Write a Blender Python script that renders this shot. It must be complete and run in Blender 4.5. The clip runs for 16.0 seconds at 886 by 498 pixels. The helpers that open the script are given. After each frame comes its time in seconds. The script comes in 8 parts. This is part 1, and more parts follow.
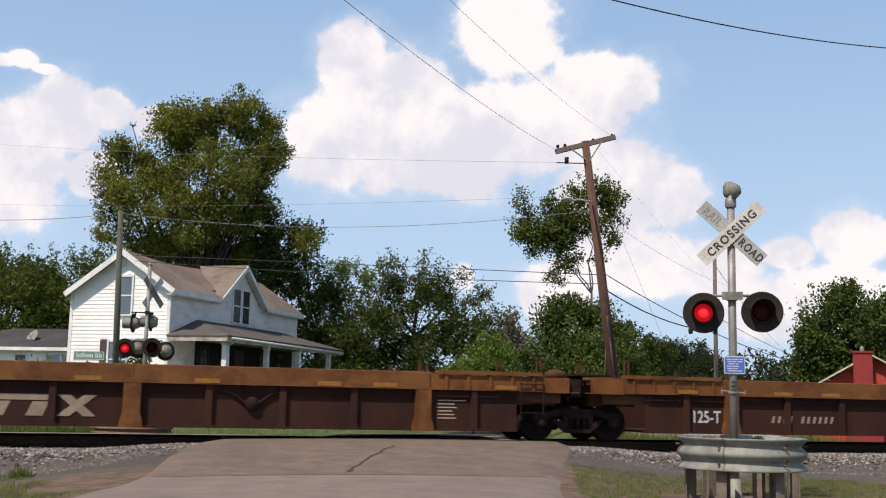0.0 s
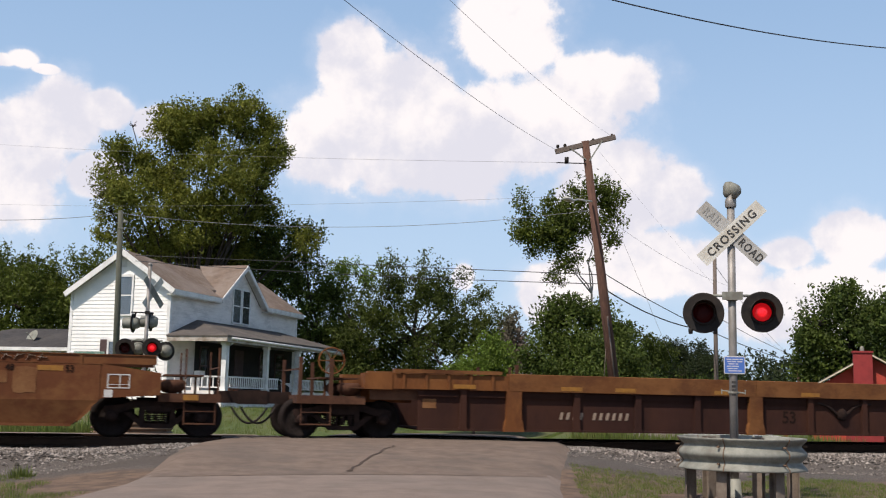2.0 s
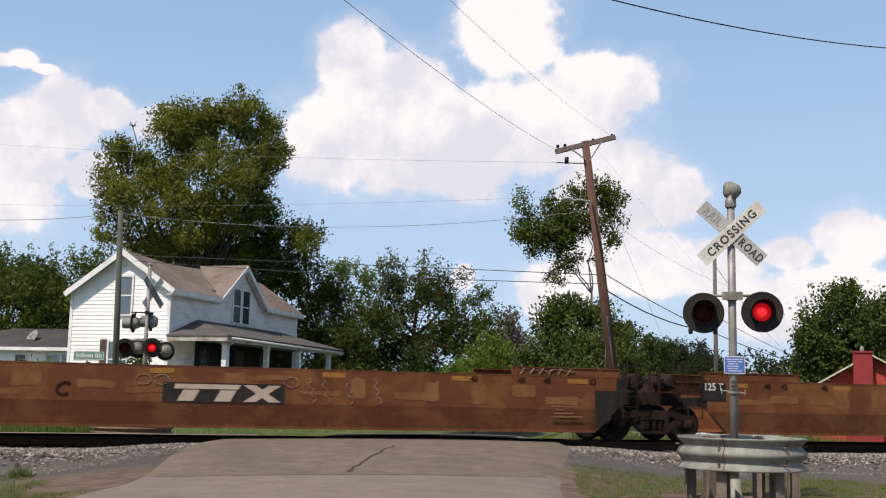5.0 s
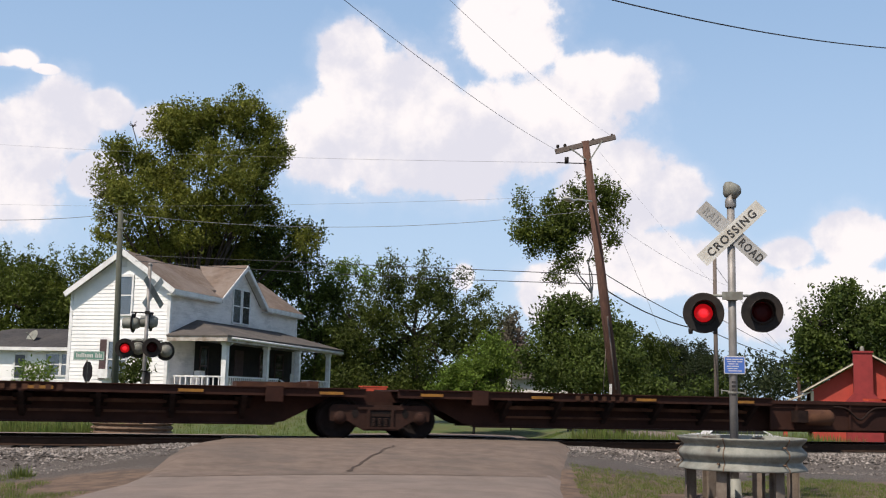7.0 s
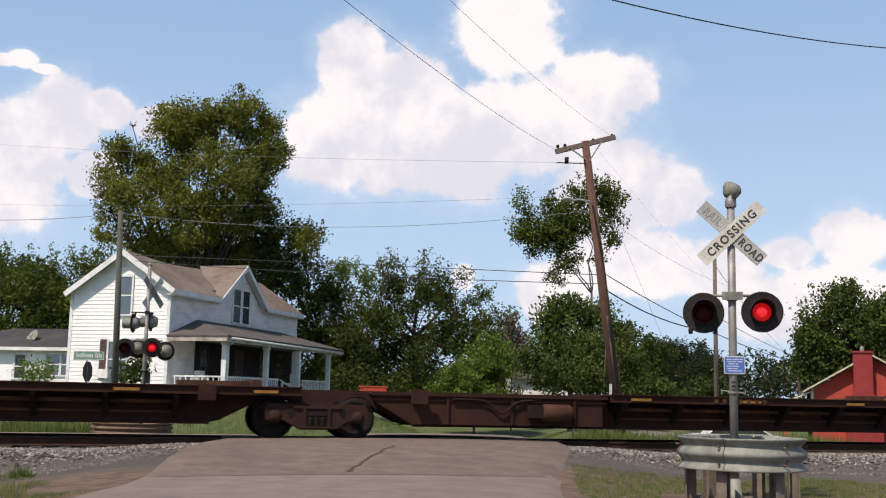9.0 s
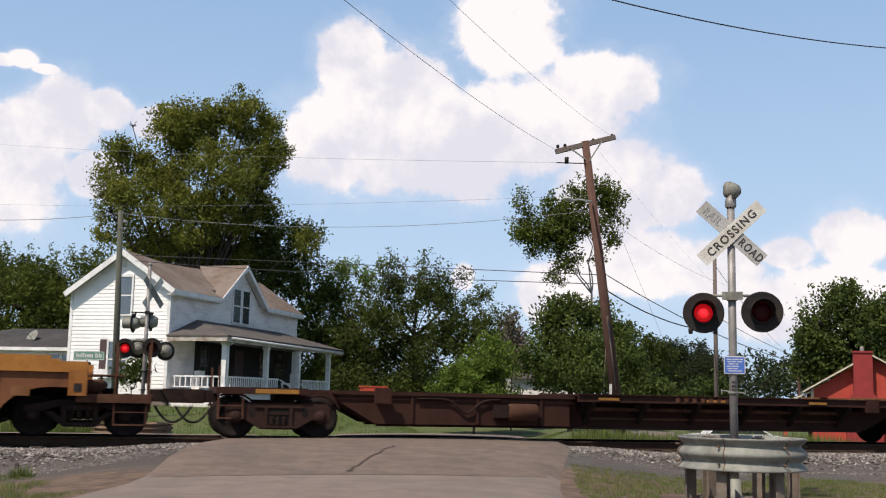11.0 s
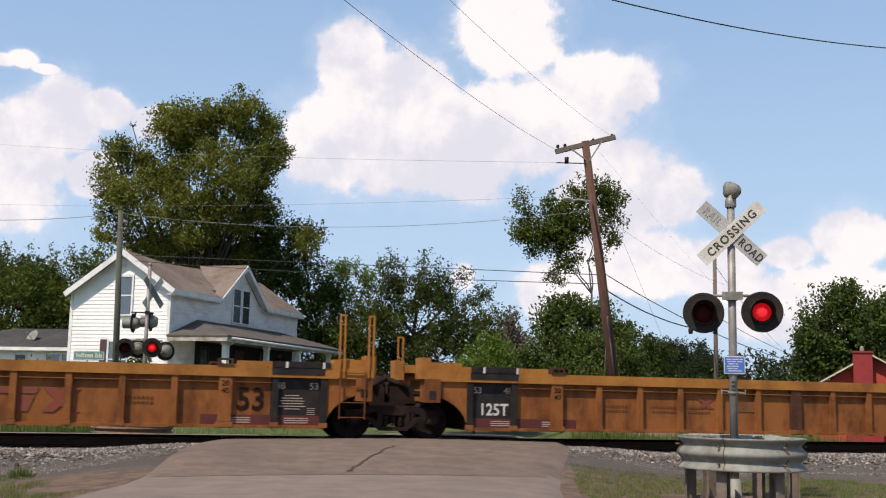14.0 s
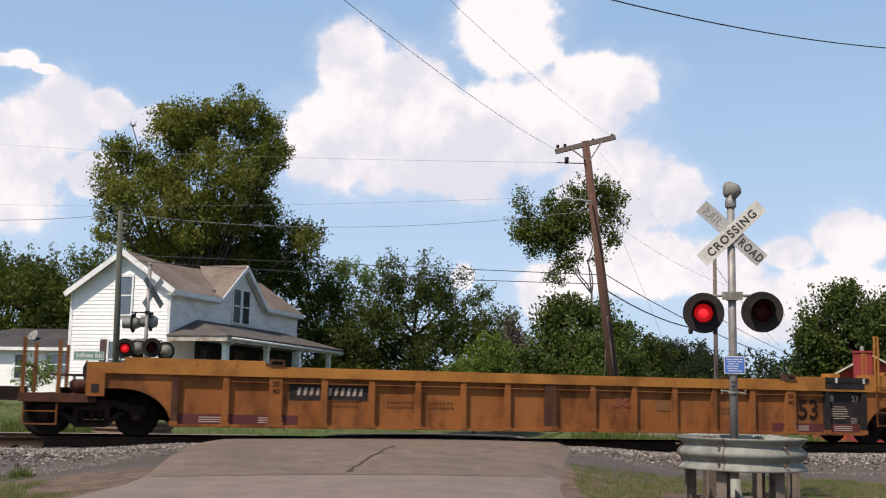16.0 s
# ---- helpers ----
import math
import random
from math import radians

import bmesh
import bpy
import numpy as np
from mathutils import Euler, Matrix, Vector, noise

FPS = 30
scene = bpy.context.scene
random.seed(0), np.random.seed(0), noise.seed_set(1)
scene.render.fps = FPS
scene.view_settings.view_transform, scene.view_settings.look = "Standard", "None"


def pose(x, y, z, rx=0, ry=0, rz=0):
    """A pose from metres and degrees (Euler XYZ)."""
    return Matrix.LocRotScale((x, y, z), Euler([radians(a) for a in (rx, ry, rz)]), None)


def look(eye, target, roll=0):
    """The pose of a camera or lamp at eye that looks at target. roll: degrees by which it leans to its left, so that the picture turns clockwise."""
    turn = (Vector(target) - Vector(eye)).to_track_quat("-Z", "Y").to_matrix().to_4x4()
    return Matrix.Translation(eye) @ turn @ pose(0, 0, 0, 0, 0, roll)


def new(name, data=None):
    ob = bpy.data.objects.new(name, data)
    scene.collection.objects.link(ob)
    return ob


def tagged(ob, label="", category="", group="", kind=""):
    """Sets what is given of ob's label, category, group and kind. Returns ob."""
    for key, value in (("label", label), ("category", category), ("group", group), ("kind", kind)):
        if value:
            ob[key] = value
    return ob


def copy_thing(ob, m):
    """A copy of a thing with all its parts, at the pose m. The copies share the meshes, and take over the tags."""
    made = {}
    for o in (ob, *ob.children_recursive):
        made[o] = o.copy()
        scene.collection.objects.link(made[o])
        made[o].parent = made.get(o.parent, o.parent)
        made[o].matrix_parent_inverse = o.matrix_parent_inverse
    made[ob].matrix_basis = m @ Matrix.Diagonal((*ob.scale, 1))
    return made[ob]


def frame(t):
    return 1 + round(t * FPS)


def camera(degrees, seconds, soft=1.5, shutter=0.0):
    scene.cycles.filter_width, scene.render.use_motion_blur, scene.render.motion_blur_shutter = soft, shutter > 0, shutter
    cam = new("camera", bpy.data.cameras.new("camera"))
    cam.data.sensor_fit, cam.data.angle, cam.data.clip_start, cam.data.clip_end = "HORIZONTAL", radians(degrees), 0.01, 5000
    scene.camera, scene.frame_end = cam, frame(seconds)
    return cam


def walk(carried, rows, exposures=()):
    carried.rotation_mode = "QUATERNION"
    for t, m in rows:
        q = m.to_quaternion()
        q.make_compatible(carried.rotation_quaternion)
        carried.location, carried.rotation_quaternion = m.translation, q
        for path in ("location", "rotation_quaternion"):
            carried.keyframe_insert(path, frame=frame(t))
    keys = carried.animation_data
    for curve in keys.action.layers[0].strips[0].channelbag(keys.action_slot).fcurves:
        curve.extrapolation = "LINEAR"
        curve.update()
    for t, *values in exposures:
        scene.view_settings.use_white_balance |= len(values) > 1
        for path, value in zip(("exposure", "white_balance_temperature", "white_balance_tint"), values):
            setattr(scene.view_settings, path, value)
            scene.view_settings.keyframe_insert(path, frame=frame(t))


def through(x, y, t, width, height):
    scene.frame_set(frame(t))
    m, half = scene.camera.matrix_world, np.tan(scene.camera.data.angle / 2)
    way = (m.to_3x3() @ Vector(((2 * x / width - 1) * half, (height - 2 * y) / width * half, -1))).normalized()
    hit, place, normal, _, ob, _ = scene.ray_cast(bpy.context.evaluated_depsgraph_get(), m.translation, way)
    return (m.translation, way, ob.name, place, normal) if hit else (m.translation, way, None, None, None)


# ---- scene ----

import itertools

# ------------------------------------------------------------ camera
EYE = Vector((-6.33, -23.92, 0.957))
HEADING, PITCH, ROLL = radians(15.764), radians(7.805), 1.222
AIM = Vector((math.sin(HEADING) * math.cos(PITCH), math.cos(HEADING) * math.cos(PITCH), math.sin(PITCH)))
cam = camera(44.79, 16.0, soft=1.15, shutter=0.07)
STAND = look(EYE, EYE + AIM * 20, ROLL)
walk(cam, [(0, STAND), (16, STAND)], exposures=[(0, 0.02, 6680, 14), (16, 0.02, 6680, 14)])

# ------------------------------------------------------------ sun and sky
SUN = Vector((-0.76, -0.57, 1.32)).normalized()
lamp = bpy.data.lights.new("sun", "SUN")
lamp.energy, lamp.angle, lamp.color = 4.7, radians(0.6), (1.0, 0.92, 0.80)
sun = new("sun", lamp)
sun.matrix_world = look(SUN * 60, (0, 0, 0))


class Graph:
    """Short hand for node trees."""

    def __init__(self, tree):
        self.t = tree
        tree.nodes.clear()

    def n(self, kind, ins=None, operation="", use_clamp=False, data_type="", blend_type="", interpolation_type=""):
        node = self.t.nodes.new(kind)
        if data_type:
            node.data_type, node.blend_type = data_type, blend_type
        if operation:
            node.operation = operation
        if use_clamp:
            node.use_clamp = True
        if interpolation_type:
            node.interpolation_type = interpolation_type
        for k, v in (ins or {}).items():
            if isinstance(v, bpy.types.NodeSocket):
                self.t.links.new(v, node.inputs[k])
            else:
                node.inputs[k].default_value = v
        return node

    def math(self, op, a, b=0.0, c=0.0, clamp=False):
        return self.n("ShaderNodeMath", {0: a, 1: b, 2: c}, operation=op, use_clamp=clamp).outputs[0]

    def mix(self, fac, a, b, blend="MIX"):
        node = self.n("ShaderNodeMix", {0: fac, 6: a, 7: b}, data_type="RGBA", blend_type=blend)
        return node.outputs[2]

    def noise(self, vec, scale, detail=4.0, rough=0.55, out="Fac"):
        return self.n("ShaderNodeTexNoise", {"Vector": vec, "Scale": scale, "Detail": detail, "Roughness": rough}).outputs[out]

    def step(self, v, lo, hi):
        return self.n("ShaderNodeMapRange", {0: v, 1: lo, 2: hi, 3: 0.0, 4: 1.0}, interpolation_type="SMOOTHSTEP").outputs[0]


def rgb(r, g, b):
    return (r, g, b, 1.0)


# cumulus banks: azimuth and elevation of the middle, half width and half height, in degrees
CLOUDS = [(10.6, 17.5, 1.9, 2.3), (13.0, 15.2, 4.1, 3.0), (9.7, 13.3, 3.0, 2.8), (14.9, 12.9, 6.0, 2.8), (19.1, 19.2, 3.3, 2.7), (24.1, 16.5, 3.4, 1.9), (21.0, 14.5, 5.3, 3.1), (24.7, 11.2, 3.4, 3.0), (27.7, 10.7, 2.2, 1.6), (-6.0, 11.7, 2.5, 3.1), (-4.3, 13.6, 2.0, 2.3), (-2.2, 14.2, 1.4, 1.1), (-7.0, 9.3, 3.1, 2.2), (-2.6, 10.8, 1.6, 1.3), (36.9, 8.3, 2.3, 1.5), (33.6, 7.6, 1.6, 1.0), (30.5, 6.6, 2.5, 1.7), (34.9, 5.0, 5.0, 2.2), (21.7, 5.5, 2.2, 1.9), (25.9, 7.0, 3.8, 1.9), (16.9, 6.4, 0.7, 0.8), (0.7, 13.7, 1.6, 0.9), (-6.4, 16.2, 0.9, 0.55), (-5.3, 15.8, 0.8, 0.3), (-7.4, 16.0, 0.9, 0.4)]

world = bpy.data.worlds.new("world")
scene.world = world
world.use_nodes = True
g = Graph(world.node_tree)
way = g.n("ShaderNodeTexCoord").outputs["Generated"]
sep = g.n("ShaderNodeSeparateXYZ", {0: way}).outputs
az = g.math("MULTIPLY", g.math("ARCTAN2", sep[0], sep[1]), 57.2958)
el = g.math("MULTIPLY", g.math("ARCSINE", sep[2]), 57.2958)
warp = g.noise(way, 14.0, 5.0, 0.55)
billow = g.noise(way, 46.0, 6.0, 0.6)
fine = g.math("ADD", g.math("MULTIPLY", g.math("SUBTRACT", warp, 0.5), 1.0), g.math("MULTIPLY", g.math("SUBTRACT", billow, 0.5), 0.62))
field = None
for a, e, ra, re in CLOUDS:
    du = g.math("DIVIDE", g.math("SUBTRACT", az, a), ra)
    dv = g.math("DIVIDE", g.math("SUBTRACT", el, e), re)
    d = g.math("SUBTRACT", 1.0, g.math("SQRT", g.math("ADD", g.math("MULTIPLY", du, du), g.math("MULTIPLY", dv, dv))))
    field = d if field is None else g.math("SMOOTH_MAX", field, d, 0.12)
body = g.math("ADD", field, fine)
cover = g.math("MULTIPLY", g.step(body, -0.05, 0.20), g.step(el, -0.5, 1.5))
veil = g.math("MULTIPLY", g.step(g.math("ADD", field, g.math("MULTIPLY", fine, 1.3)), -0.5, 0.45), 0.32)
haze = g.math("MULTIPLY", g.step(g.math("SUBTRACT", 26.0, el), 0.0, 26.0), 0.5)
air = g.n("ShaderNodeTexSky")
air.sky_type, air.sun_disc, air.sun_elevation, air.sun_rotation = "NISHITA", False, math.asin(SUN.z), math.atan2(SUN.x, SUN.y)
air.air_density, air.dust_density, air.ozone_density = 1.0, 1.2, 2.0
sky = air.outputs[0]
towards = g.n("ShaderNodeVectorMath", {0: way, 1: (-0.016, 0.0, 0.030)}, operation="ADD").outputs[0]
relief = g.math("SUBTRACT", g.noise(way, 13.0, 5.0, 0.55), g.noise(towards, 13.0, 5.0, 0.55))
crisp = g.math("SUBTRACT", billow, g.noise(towards, 46.0, 6.0, 0.6))
broad = g.math("MULTIPLY", g.math("SUBTRACT", g.noise(way, 6.0, 3.0), 0.5), 1.5)
base = g.math("MULTIPLY", g.math("MULTIPLY", g.step(el, 8.0, 10.5), g.step(el, 16.0, 12.0)), -0.34)
lit = g.step(g.math("ADD", g.math("ADD", broad, base), g.math("ADD", g.math("MULTIPLY", relief, 1.7), g.math("MULTIPLY", crisp, 0.6))), -0.50, 0.16)
puff = g.mix(lit, rgb(8.9, 9.1, 10.1), rgb(11.6, 11.35, 11.4))
high = g.step(el, 46.0, 22.0)
tinted = g.mix(g.math("MULTIPLY", high, 0.55), sky, rgb(5.1, 8.3, 12.6))
hazed = g.mix(haze, tinted, rgb(7.8, 9.9, 11.9))
veiled = g.mix(veil, hazed, rgb(10.6, 10.8, 11.8))
final = g.mix(cover, veiled, puff)
back = g.n("ShaderNodeBackground", {"Color": final, "Strength": 0.084})
g.t.links.new(back.outputs[0], g.n("ShaderNodeOutputWorld").inputs[0])


# ------------------------------------------------------------ materials
def mat(name, base, other=None, scale=6.0, rough=0.7, metal=0.0, bump=0.15, stain=None, stain_scale=0.7, stain_amount=0.5,
        stretch=(1, 1, 1), island=0.0, each=0.0, fine=9.0, spec=0.4, through=0.0):
    m = bpy.data.materials.new(name)
    m.use_nodes = True
    q = Graph(m.node_tree)
    at = q.n("ShaderNodeTexCoord").outputs["Object"]
    at = q.n("ShaderNodeMapping", {0: at, 3: stretch}).outputs[0]
    other = other or tuple(c * 0.7 for c in base)
    n1 = q.noise(at, scale, 6.0, 0.62)
    n2 = q.noise(at, scale * fine, 4.0, 0.6)
    blend = q.step(q.math("ADD", q.math("MULTIPLY", n1, 0.72), q.math("MULTIPLY", n2, 0.28)), 0.34, 0.66)
    col = q.mix(blend, rgb(*base), rgb(*other))
    if stain:
        s = q.math("MULTIPLY", q.step(q.noise(at, stain_scale, 5.0, 0.65), 0.44, 0.66), stain_amount)
        col = q.mix(s, col, rgb(*stain))
    vary = None
    if island:
        vary = q.math("MULTIPLY_ADD", q.n("ShaderNodeNewGeometry").outputs["Random Per Island"], island * 2, 1 - island)
    if each:
        vary = q.math("MULTIPLY_ADD", q.n("ShaderNodeObjectInfo").outputs["Random"], each * 2, 1 - each)
    if vary is not None:
        col = q.n("ShaderNodeVectorMath", {0: col, 3: vary}, operation="SCALE").outputs[0]
    lump = q.n("ShaderNodeBump", {"Strength": bump, "Distance": 0.02, "Height": n2}).outputs[0]
    r = q.math("MULTIPLY_ADD", n1, 0.25, rough - 0.12, clamp=True)
    p = q.n("ShaderNodeBsdfPrincipled", {"Base Color": col, "Roughness": r, "Metallic": metal, "Normal": lump, "Specular IOR Level": spec})
    out = p.outputs[0]
    if through:
        tr = q.n("ShaderNodeBsdfTranslucent", {0: q.n("ShaderNodeVectorMath", {0: col, 3: 1.6}, operation="SCALE").outputs[0]}).outputs[0]
        out = q.n("ShaderNodeMixShader", {0: through, 1: out, 2: tr}).outputs[0]
    q.t.links.new(out, q.n("ShaderNodeOutputMaterial").inputs[0])
    return m


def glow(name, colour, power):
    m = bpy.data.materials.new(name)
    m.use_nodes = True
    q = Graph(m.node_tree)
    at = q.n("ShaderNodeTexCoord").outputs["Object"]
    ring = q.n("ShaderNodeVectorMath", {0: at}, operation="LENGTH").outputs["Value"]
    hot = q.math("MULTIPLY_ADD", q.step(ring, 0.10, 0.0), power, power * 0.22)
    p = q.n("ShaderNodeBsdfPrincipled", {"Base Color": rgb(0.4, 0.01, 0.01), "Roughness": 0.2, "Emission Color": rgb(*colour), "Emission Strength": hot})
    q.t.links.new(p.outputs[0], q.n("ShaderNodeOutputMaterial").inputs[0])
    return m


ASPHALT = mat("old_asphalt", (0.192, 0.145, 0.117), (0.130, 0.100, 0.082), 3.0, 0.9, bump=0.35, stain=(0.115, 0.095, 0.082), stain_scale=0.6, stain_amount=0.6, fine=30, spec=0.2)
PATCH = mat("worn_asphalt", (0.225, 0.178, 0.152), (0.165, 0.132, 0.114), 2.0, 0.92, bump=0.3, stain=(0.16, 0.135, 0.12), stain_scale=0.4, stain_amount=0.5, fine=40, spec=0.2)
TAR = mat("crack_tar", (0.055, 0.042, 0.036), (0.115, 0.088, 0.074), 7.0, 0.95, spec=0.1)
def verge_mat():
    """Brown dirt that passes into fine grey gravel along the foot of the ballast."""
    m = bpy.data.materials.new("verge_dirt")
    m.use_nodes = True
    q = Graph(m.node_tree)
    at = q.n("ShaderNodeTexCoord").outputs["Object"]
    y = q.n("ShaderNodeSeparateXYZ", {0: at}).outputs[1]
    broad, mid, grit = q.noise(at, 0.5, 5.0, 0.6), q.noise(at, 3.0, 5.0, 0.6), q.noise(at, 70.0, 3.0, 0.7)
    edge = q.math("ADD", y, q.math("MULTIPLY", q.math("SUBTRACT", q.math("ADD", broad, q.math("MULTIPLY", mid, 0.4)), 0.7), 3.4))
    fac = q.step(edge, -6.6, -5.2)
    dirt = q.mix(q.step(mid, 0.35, 0.65), rgb(0.175, 0.122, 0.090), rgb(0.105, 0.076, 0.059))
    gravel = q.mix(q.step(grit, 0.36, 0.64), rgb(0.054, 0.047, 0.043), rgb(0.160, 0.145, 0.135))
    gravel = q.mix(q.math("MULTIPLY", q.step(broad, 0.45, 0.65), 0.5), gravel, rgb(0.075, 0.060, 0.050))
    col = q.mix(fac, dirt, gravel)
    lump = q.n("ShaderNodeBump", {"Strength": 0.7, "Distance": 0.02, "Height": grit}).outputs[0]
    p = q.n("ShaderNodeBsdfPrincipled", {"Base Color": col, "Roughness": 0.95, "Normal": lump, "Specular IOR Level": 0.2})
    q.t.links.new(p.outputs[0], q.n("ShaderNodeOutputMaterial").inputs[0])
    return m


DIRT = verge_mat()
LAWN = mat("lawn", (0.062, 0.095, 0.024), (0.088, 0.105, 0.034), 0.8, 0.95, bump=0.5, stain=(0.125, 0.105, 0.052), stain_scale=0.2, stain_amount=0.55, fine=40)
BALLAST = mat("ballast", (0.115, 0.096, 0.084), (0.045, 0.037, 0.032), 14.0, 0.95, bump=1.0, fine=4, stain=(0.10, 0.085, 0.075), stain_scale=0.9, stain_amount=0.6)
STONE = mat("ballast_stone", (0.245, 0.220, 0.200), (0.100, 0.084, 0.073), 4.0, 0.9, island=0.75)
BLADE = mat("grass_blade", (0.088, 0.142, 0.022), (0.135, 0.145, 0.040), 1.5, 0.8, island=0.4, through=0.3)
STEEL = mat("rail_steel", (0.034, 0.020, 0.014), (0.055, 0.032, 0.022), 5.0, 0.9, spec=0.15)
RAILTOP = mat("worn_rail", (0.22, 0.20, 0.19), (0.13, 0.115, 0.105), 4.0, 0.55, metal=0.7)
TIE = mat("tie_wood", (0.07, 0.055, 0.045), (0.035, 0.028, 0.024), 6.0, 0.95, stretch=(6, 1, 6))
GALV = mat("galvanised", (0.27, 0.275, 0.24), (0.18, 0.185, 0.16), 5.0, 0.65, metal=0.1, stain=(0.12, 0.105, 0.085), stain_scale=1.8, stain_amount=0.65)
MASTPAINT = mat("mast_aluminium", (0.29, 0.275, 0.26), (0.20, 0.19, 0.18), 5.0, 0.55, metal=0.3, stain=(0.17, 0.15, 0.13), stain_scale=1.5, stain_amount=0.4)
SIGNWHITE = mat("sign_white", (0.62, 0.62, 0.58), (0.52, 0.51, 0.46), 3.0, 0.6, stain=(0.30, 0.24, 0.16), stain_scale=2.2, stain_amount=0.5)
SIGNGREY = mat("weathered_sign_grey", (0.40, 0.40, 0.385), (0.31, 0.31, 0.30), 4.0, 0.65, stain=(0.24, 0.20, 0.15), stain_scale=2.5, stain_amount=0.45)
SIGNBLACK = mat("sign_black", (0.02, 0.02, 0.02), (0.05, 0.045, 0.04), 12.0, 0.6)
FADED = mat("faded_letter", (0.22, 0.22, 0.21), (0.29, 0.29, 0.28), 9.0, 0.7)
RUSTY = mat("rust_stain", (0.11, 0.065, 0.042), (0.17, 0.115, 0.075), 9.0, 0.85)
BLACKPAINT = mat("black_paint", (0.013, 0.012, 0.012), (0.024, 0.021, 0.02), 4.0, 0.7, spec=0.2, stain=(0.05, 0.035, 0.026), stain_scale=2.0, stain_amount=0.35)
REDGLASS = mat("dark_red_lens", (0.06, 0.003, 0.004), (0.04, 0.002, 0.003), 9.0, 0.45, spec=0.15)
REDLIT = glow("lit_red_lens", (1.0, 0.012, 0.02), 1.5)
BLUE = mat("sign_blue", (0.05, 0.13, 0.42), (0.06, 0.15, 0.47), 3.0, 0.5)
GREEN = mat("sign_green", (0.10, 0.22, 0.17), (0.13, 0.25, 0.20), 3.0, 0.6)
WHITE = mat("white_marking", (0.62, 0.61, 0.58), (0.50, 0.48, 0.45), 6.0, 0.7)
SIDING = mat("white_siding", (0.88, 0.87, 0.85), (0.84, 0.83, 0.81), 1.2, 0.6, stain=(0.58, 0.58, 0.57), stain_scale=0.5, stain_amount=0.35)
# old white paint with stains; on the farmhouse its grey also carries shade
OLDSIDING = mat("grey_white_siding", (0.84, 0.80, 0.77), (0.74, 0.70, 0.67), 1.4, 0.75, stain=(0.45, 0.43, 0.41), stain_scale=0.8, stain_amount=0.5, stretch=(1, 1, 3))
TRIM = mat("white_trim", (0.78, 0.78, 0.77), (0.66, 0.66, 0.65), 3.0, 0.6, stain=(0.42, 0.40, 0.37), stain_scale=1.5, stain_amount=0.3)
SHINGLE = mat("brown_shingle", (0.185, 0.138, 0.108), (0.125, 0.092, 0.073), 3.5, 0.95, bump=0.6, stain=(0.24, 0.20, 0.175), stain_scale=0.45, stain_amount=0.6, fine=14)
GREYROOF = mat("grey_shingle", (0.10, 0.088, 0.080), (0.070, 0.062, 0.057), 3.0, 0.95, bump=0.6, stain=(0.15, 0.13, 0.115), stain_scale=0.5, stain_amount=0.5, fine=14)
DARKROOF = mat("dark_shingle", (0.052, 0.048, 0.048), (0.036, 0.034, 0.035), 3.0, 0.95, bump=0.6, stain=(0.08, 0.074, 0.07), stain_scale=0.5, stain_amount=0.5, fine=14)
SHUTTER = mat("brown_shutter", (0.085, 0.05, 0.05), (0.06, 0.036, 0.036), 5.0, 0.7)
DARKIN = mat("dark_interior", (0.03, 0.027, 0.025), (0.02, 0.018, 0.017), 3.0, 0.9)
CURTAIN = mat("lace_curtain", (0.34, 0.35, 0.37), (0.20, 0.21, 0.23), 4.0, 0.9, stretch=(8, 8, 1))
POLEWOOD = mat("pole_wood", (0.125, 0.062, 0.044), (0.075, 0.039, 0.029), 4.0, 0.9, stretch=(5, 5, 0.6), bump=0.5)
POLEGREEN = mat("treated_pole", (0.105, 0.11, 0.085), (0.07, 0.075, 0.06), 4.0, 0.9, stretch=(5, 5, 0.6), bump=0.5)
OLDWOOD = mat("grey_crossarm", (0.17, 0.135, 0.115), (0.10, 0.08, 0.07), 5.0, 0.9, stretch=(1, 6, 6))
WIRE = mat("cable", (0.025, 0.025, 0.03), (0.04, 0.04, 0.045), 3.0, 0.6)
PALEWIRE = mat("aluminium_cable", (0.18, 0.19, 0.21), (0.24, 0.25, 0.27), 3.0, 0.6)
BARK = mat("bark", (0.06, 0.047, 0.038), (0.034, 0.027, 0.022), 3.0, 0.95, bump=0.8, stretch=(3, 3, 0.7))
PALEBARK = mat("pale_bark", (0.20, 0.185, 0.17), (0.13, 0.12, 0.11), 3.0, 0.9, bump=0.5, stretch=(3, 3, 0.7))
def leaf(name, a, b):
    return mat(name, a, b, 0.45, 0.6, island=0.45, through=0.22, bump=0.0, spec=0.2)
LEAF_OLIVE = leaf("olive_leaf", (0.165, 0.172, 0.026), (0.095, 0.112, 0.018))
LEAF_DEEP = leaf("deep_leaf", (0.070, 0.098, 0.017), (0.040, 0.062, 0.013))
LEAF_MID = leaf("mid_leaf", (0.062, 0.080, 0.013), (0.032, 0.048, 0.009))
LEAF_WOOD = leaf("wood_leaf", (0.092, 0.116, 0.017), (0.050, 0.070, 0.012))
LEAF_BRIGHT = leaf("bright_leaf", (0.115, 0.175, 0.024), (0.075, 0.118, 0.018))
LEAF_FAR = leaf("far_leaf", (0.027, 0.037, 0.012), (0.018, 0.027, 0.010))
LEAF_PURPLE = leaf("dry_leaf", (0.14, 0.105, 0.09), (0.10, 0.10, 0.06))
BRICKRED = mat("red_painted_brick", (0.42, 0.055, 0.035), (0.34, 0.045, 0.03), 2.0, 0.8, stain=(0.28, 0.05, 0.035), stain_scale=0.8, stain_amount=0.4)
CHIMNEYRED = mat("red_chimney", (0.27, 0.03, 0.03), (0.21, 0.026, 0.026), 3.0, 0.85)
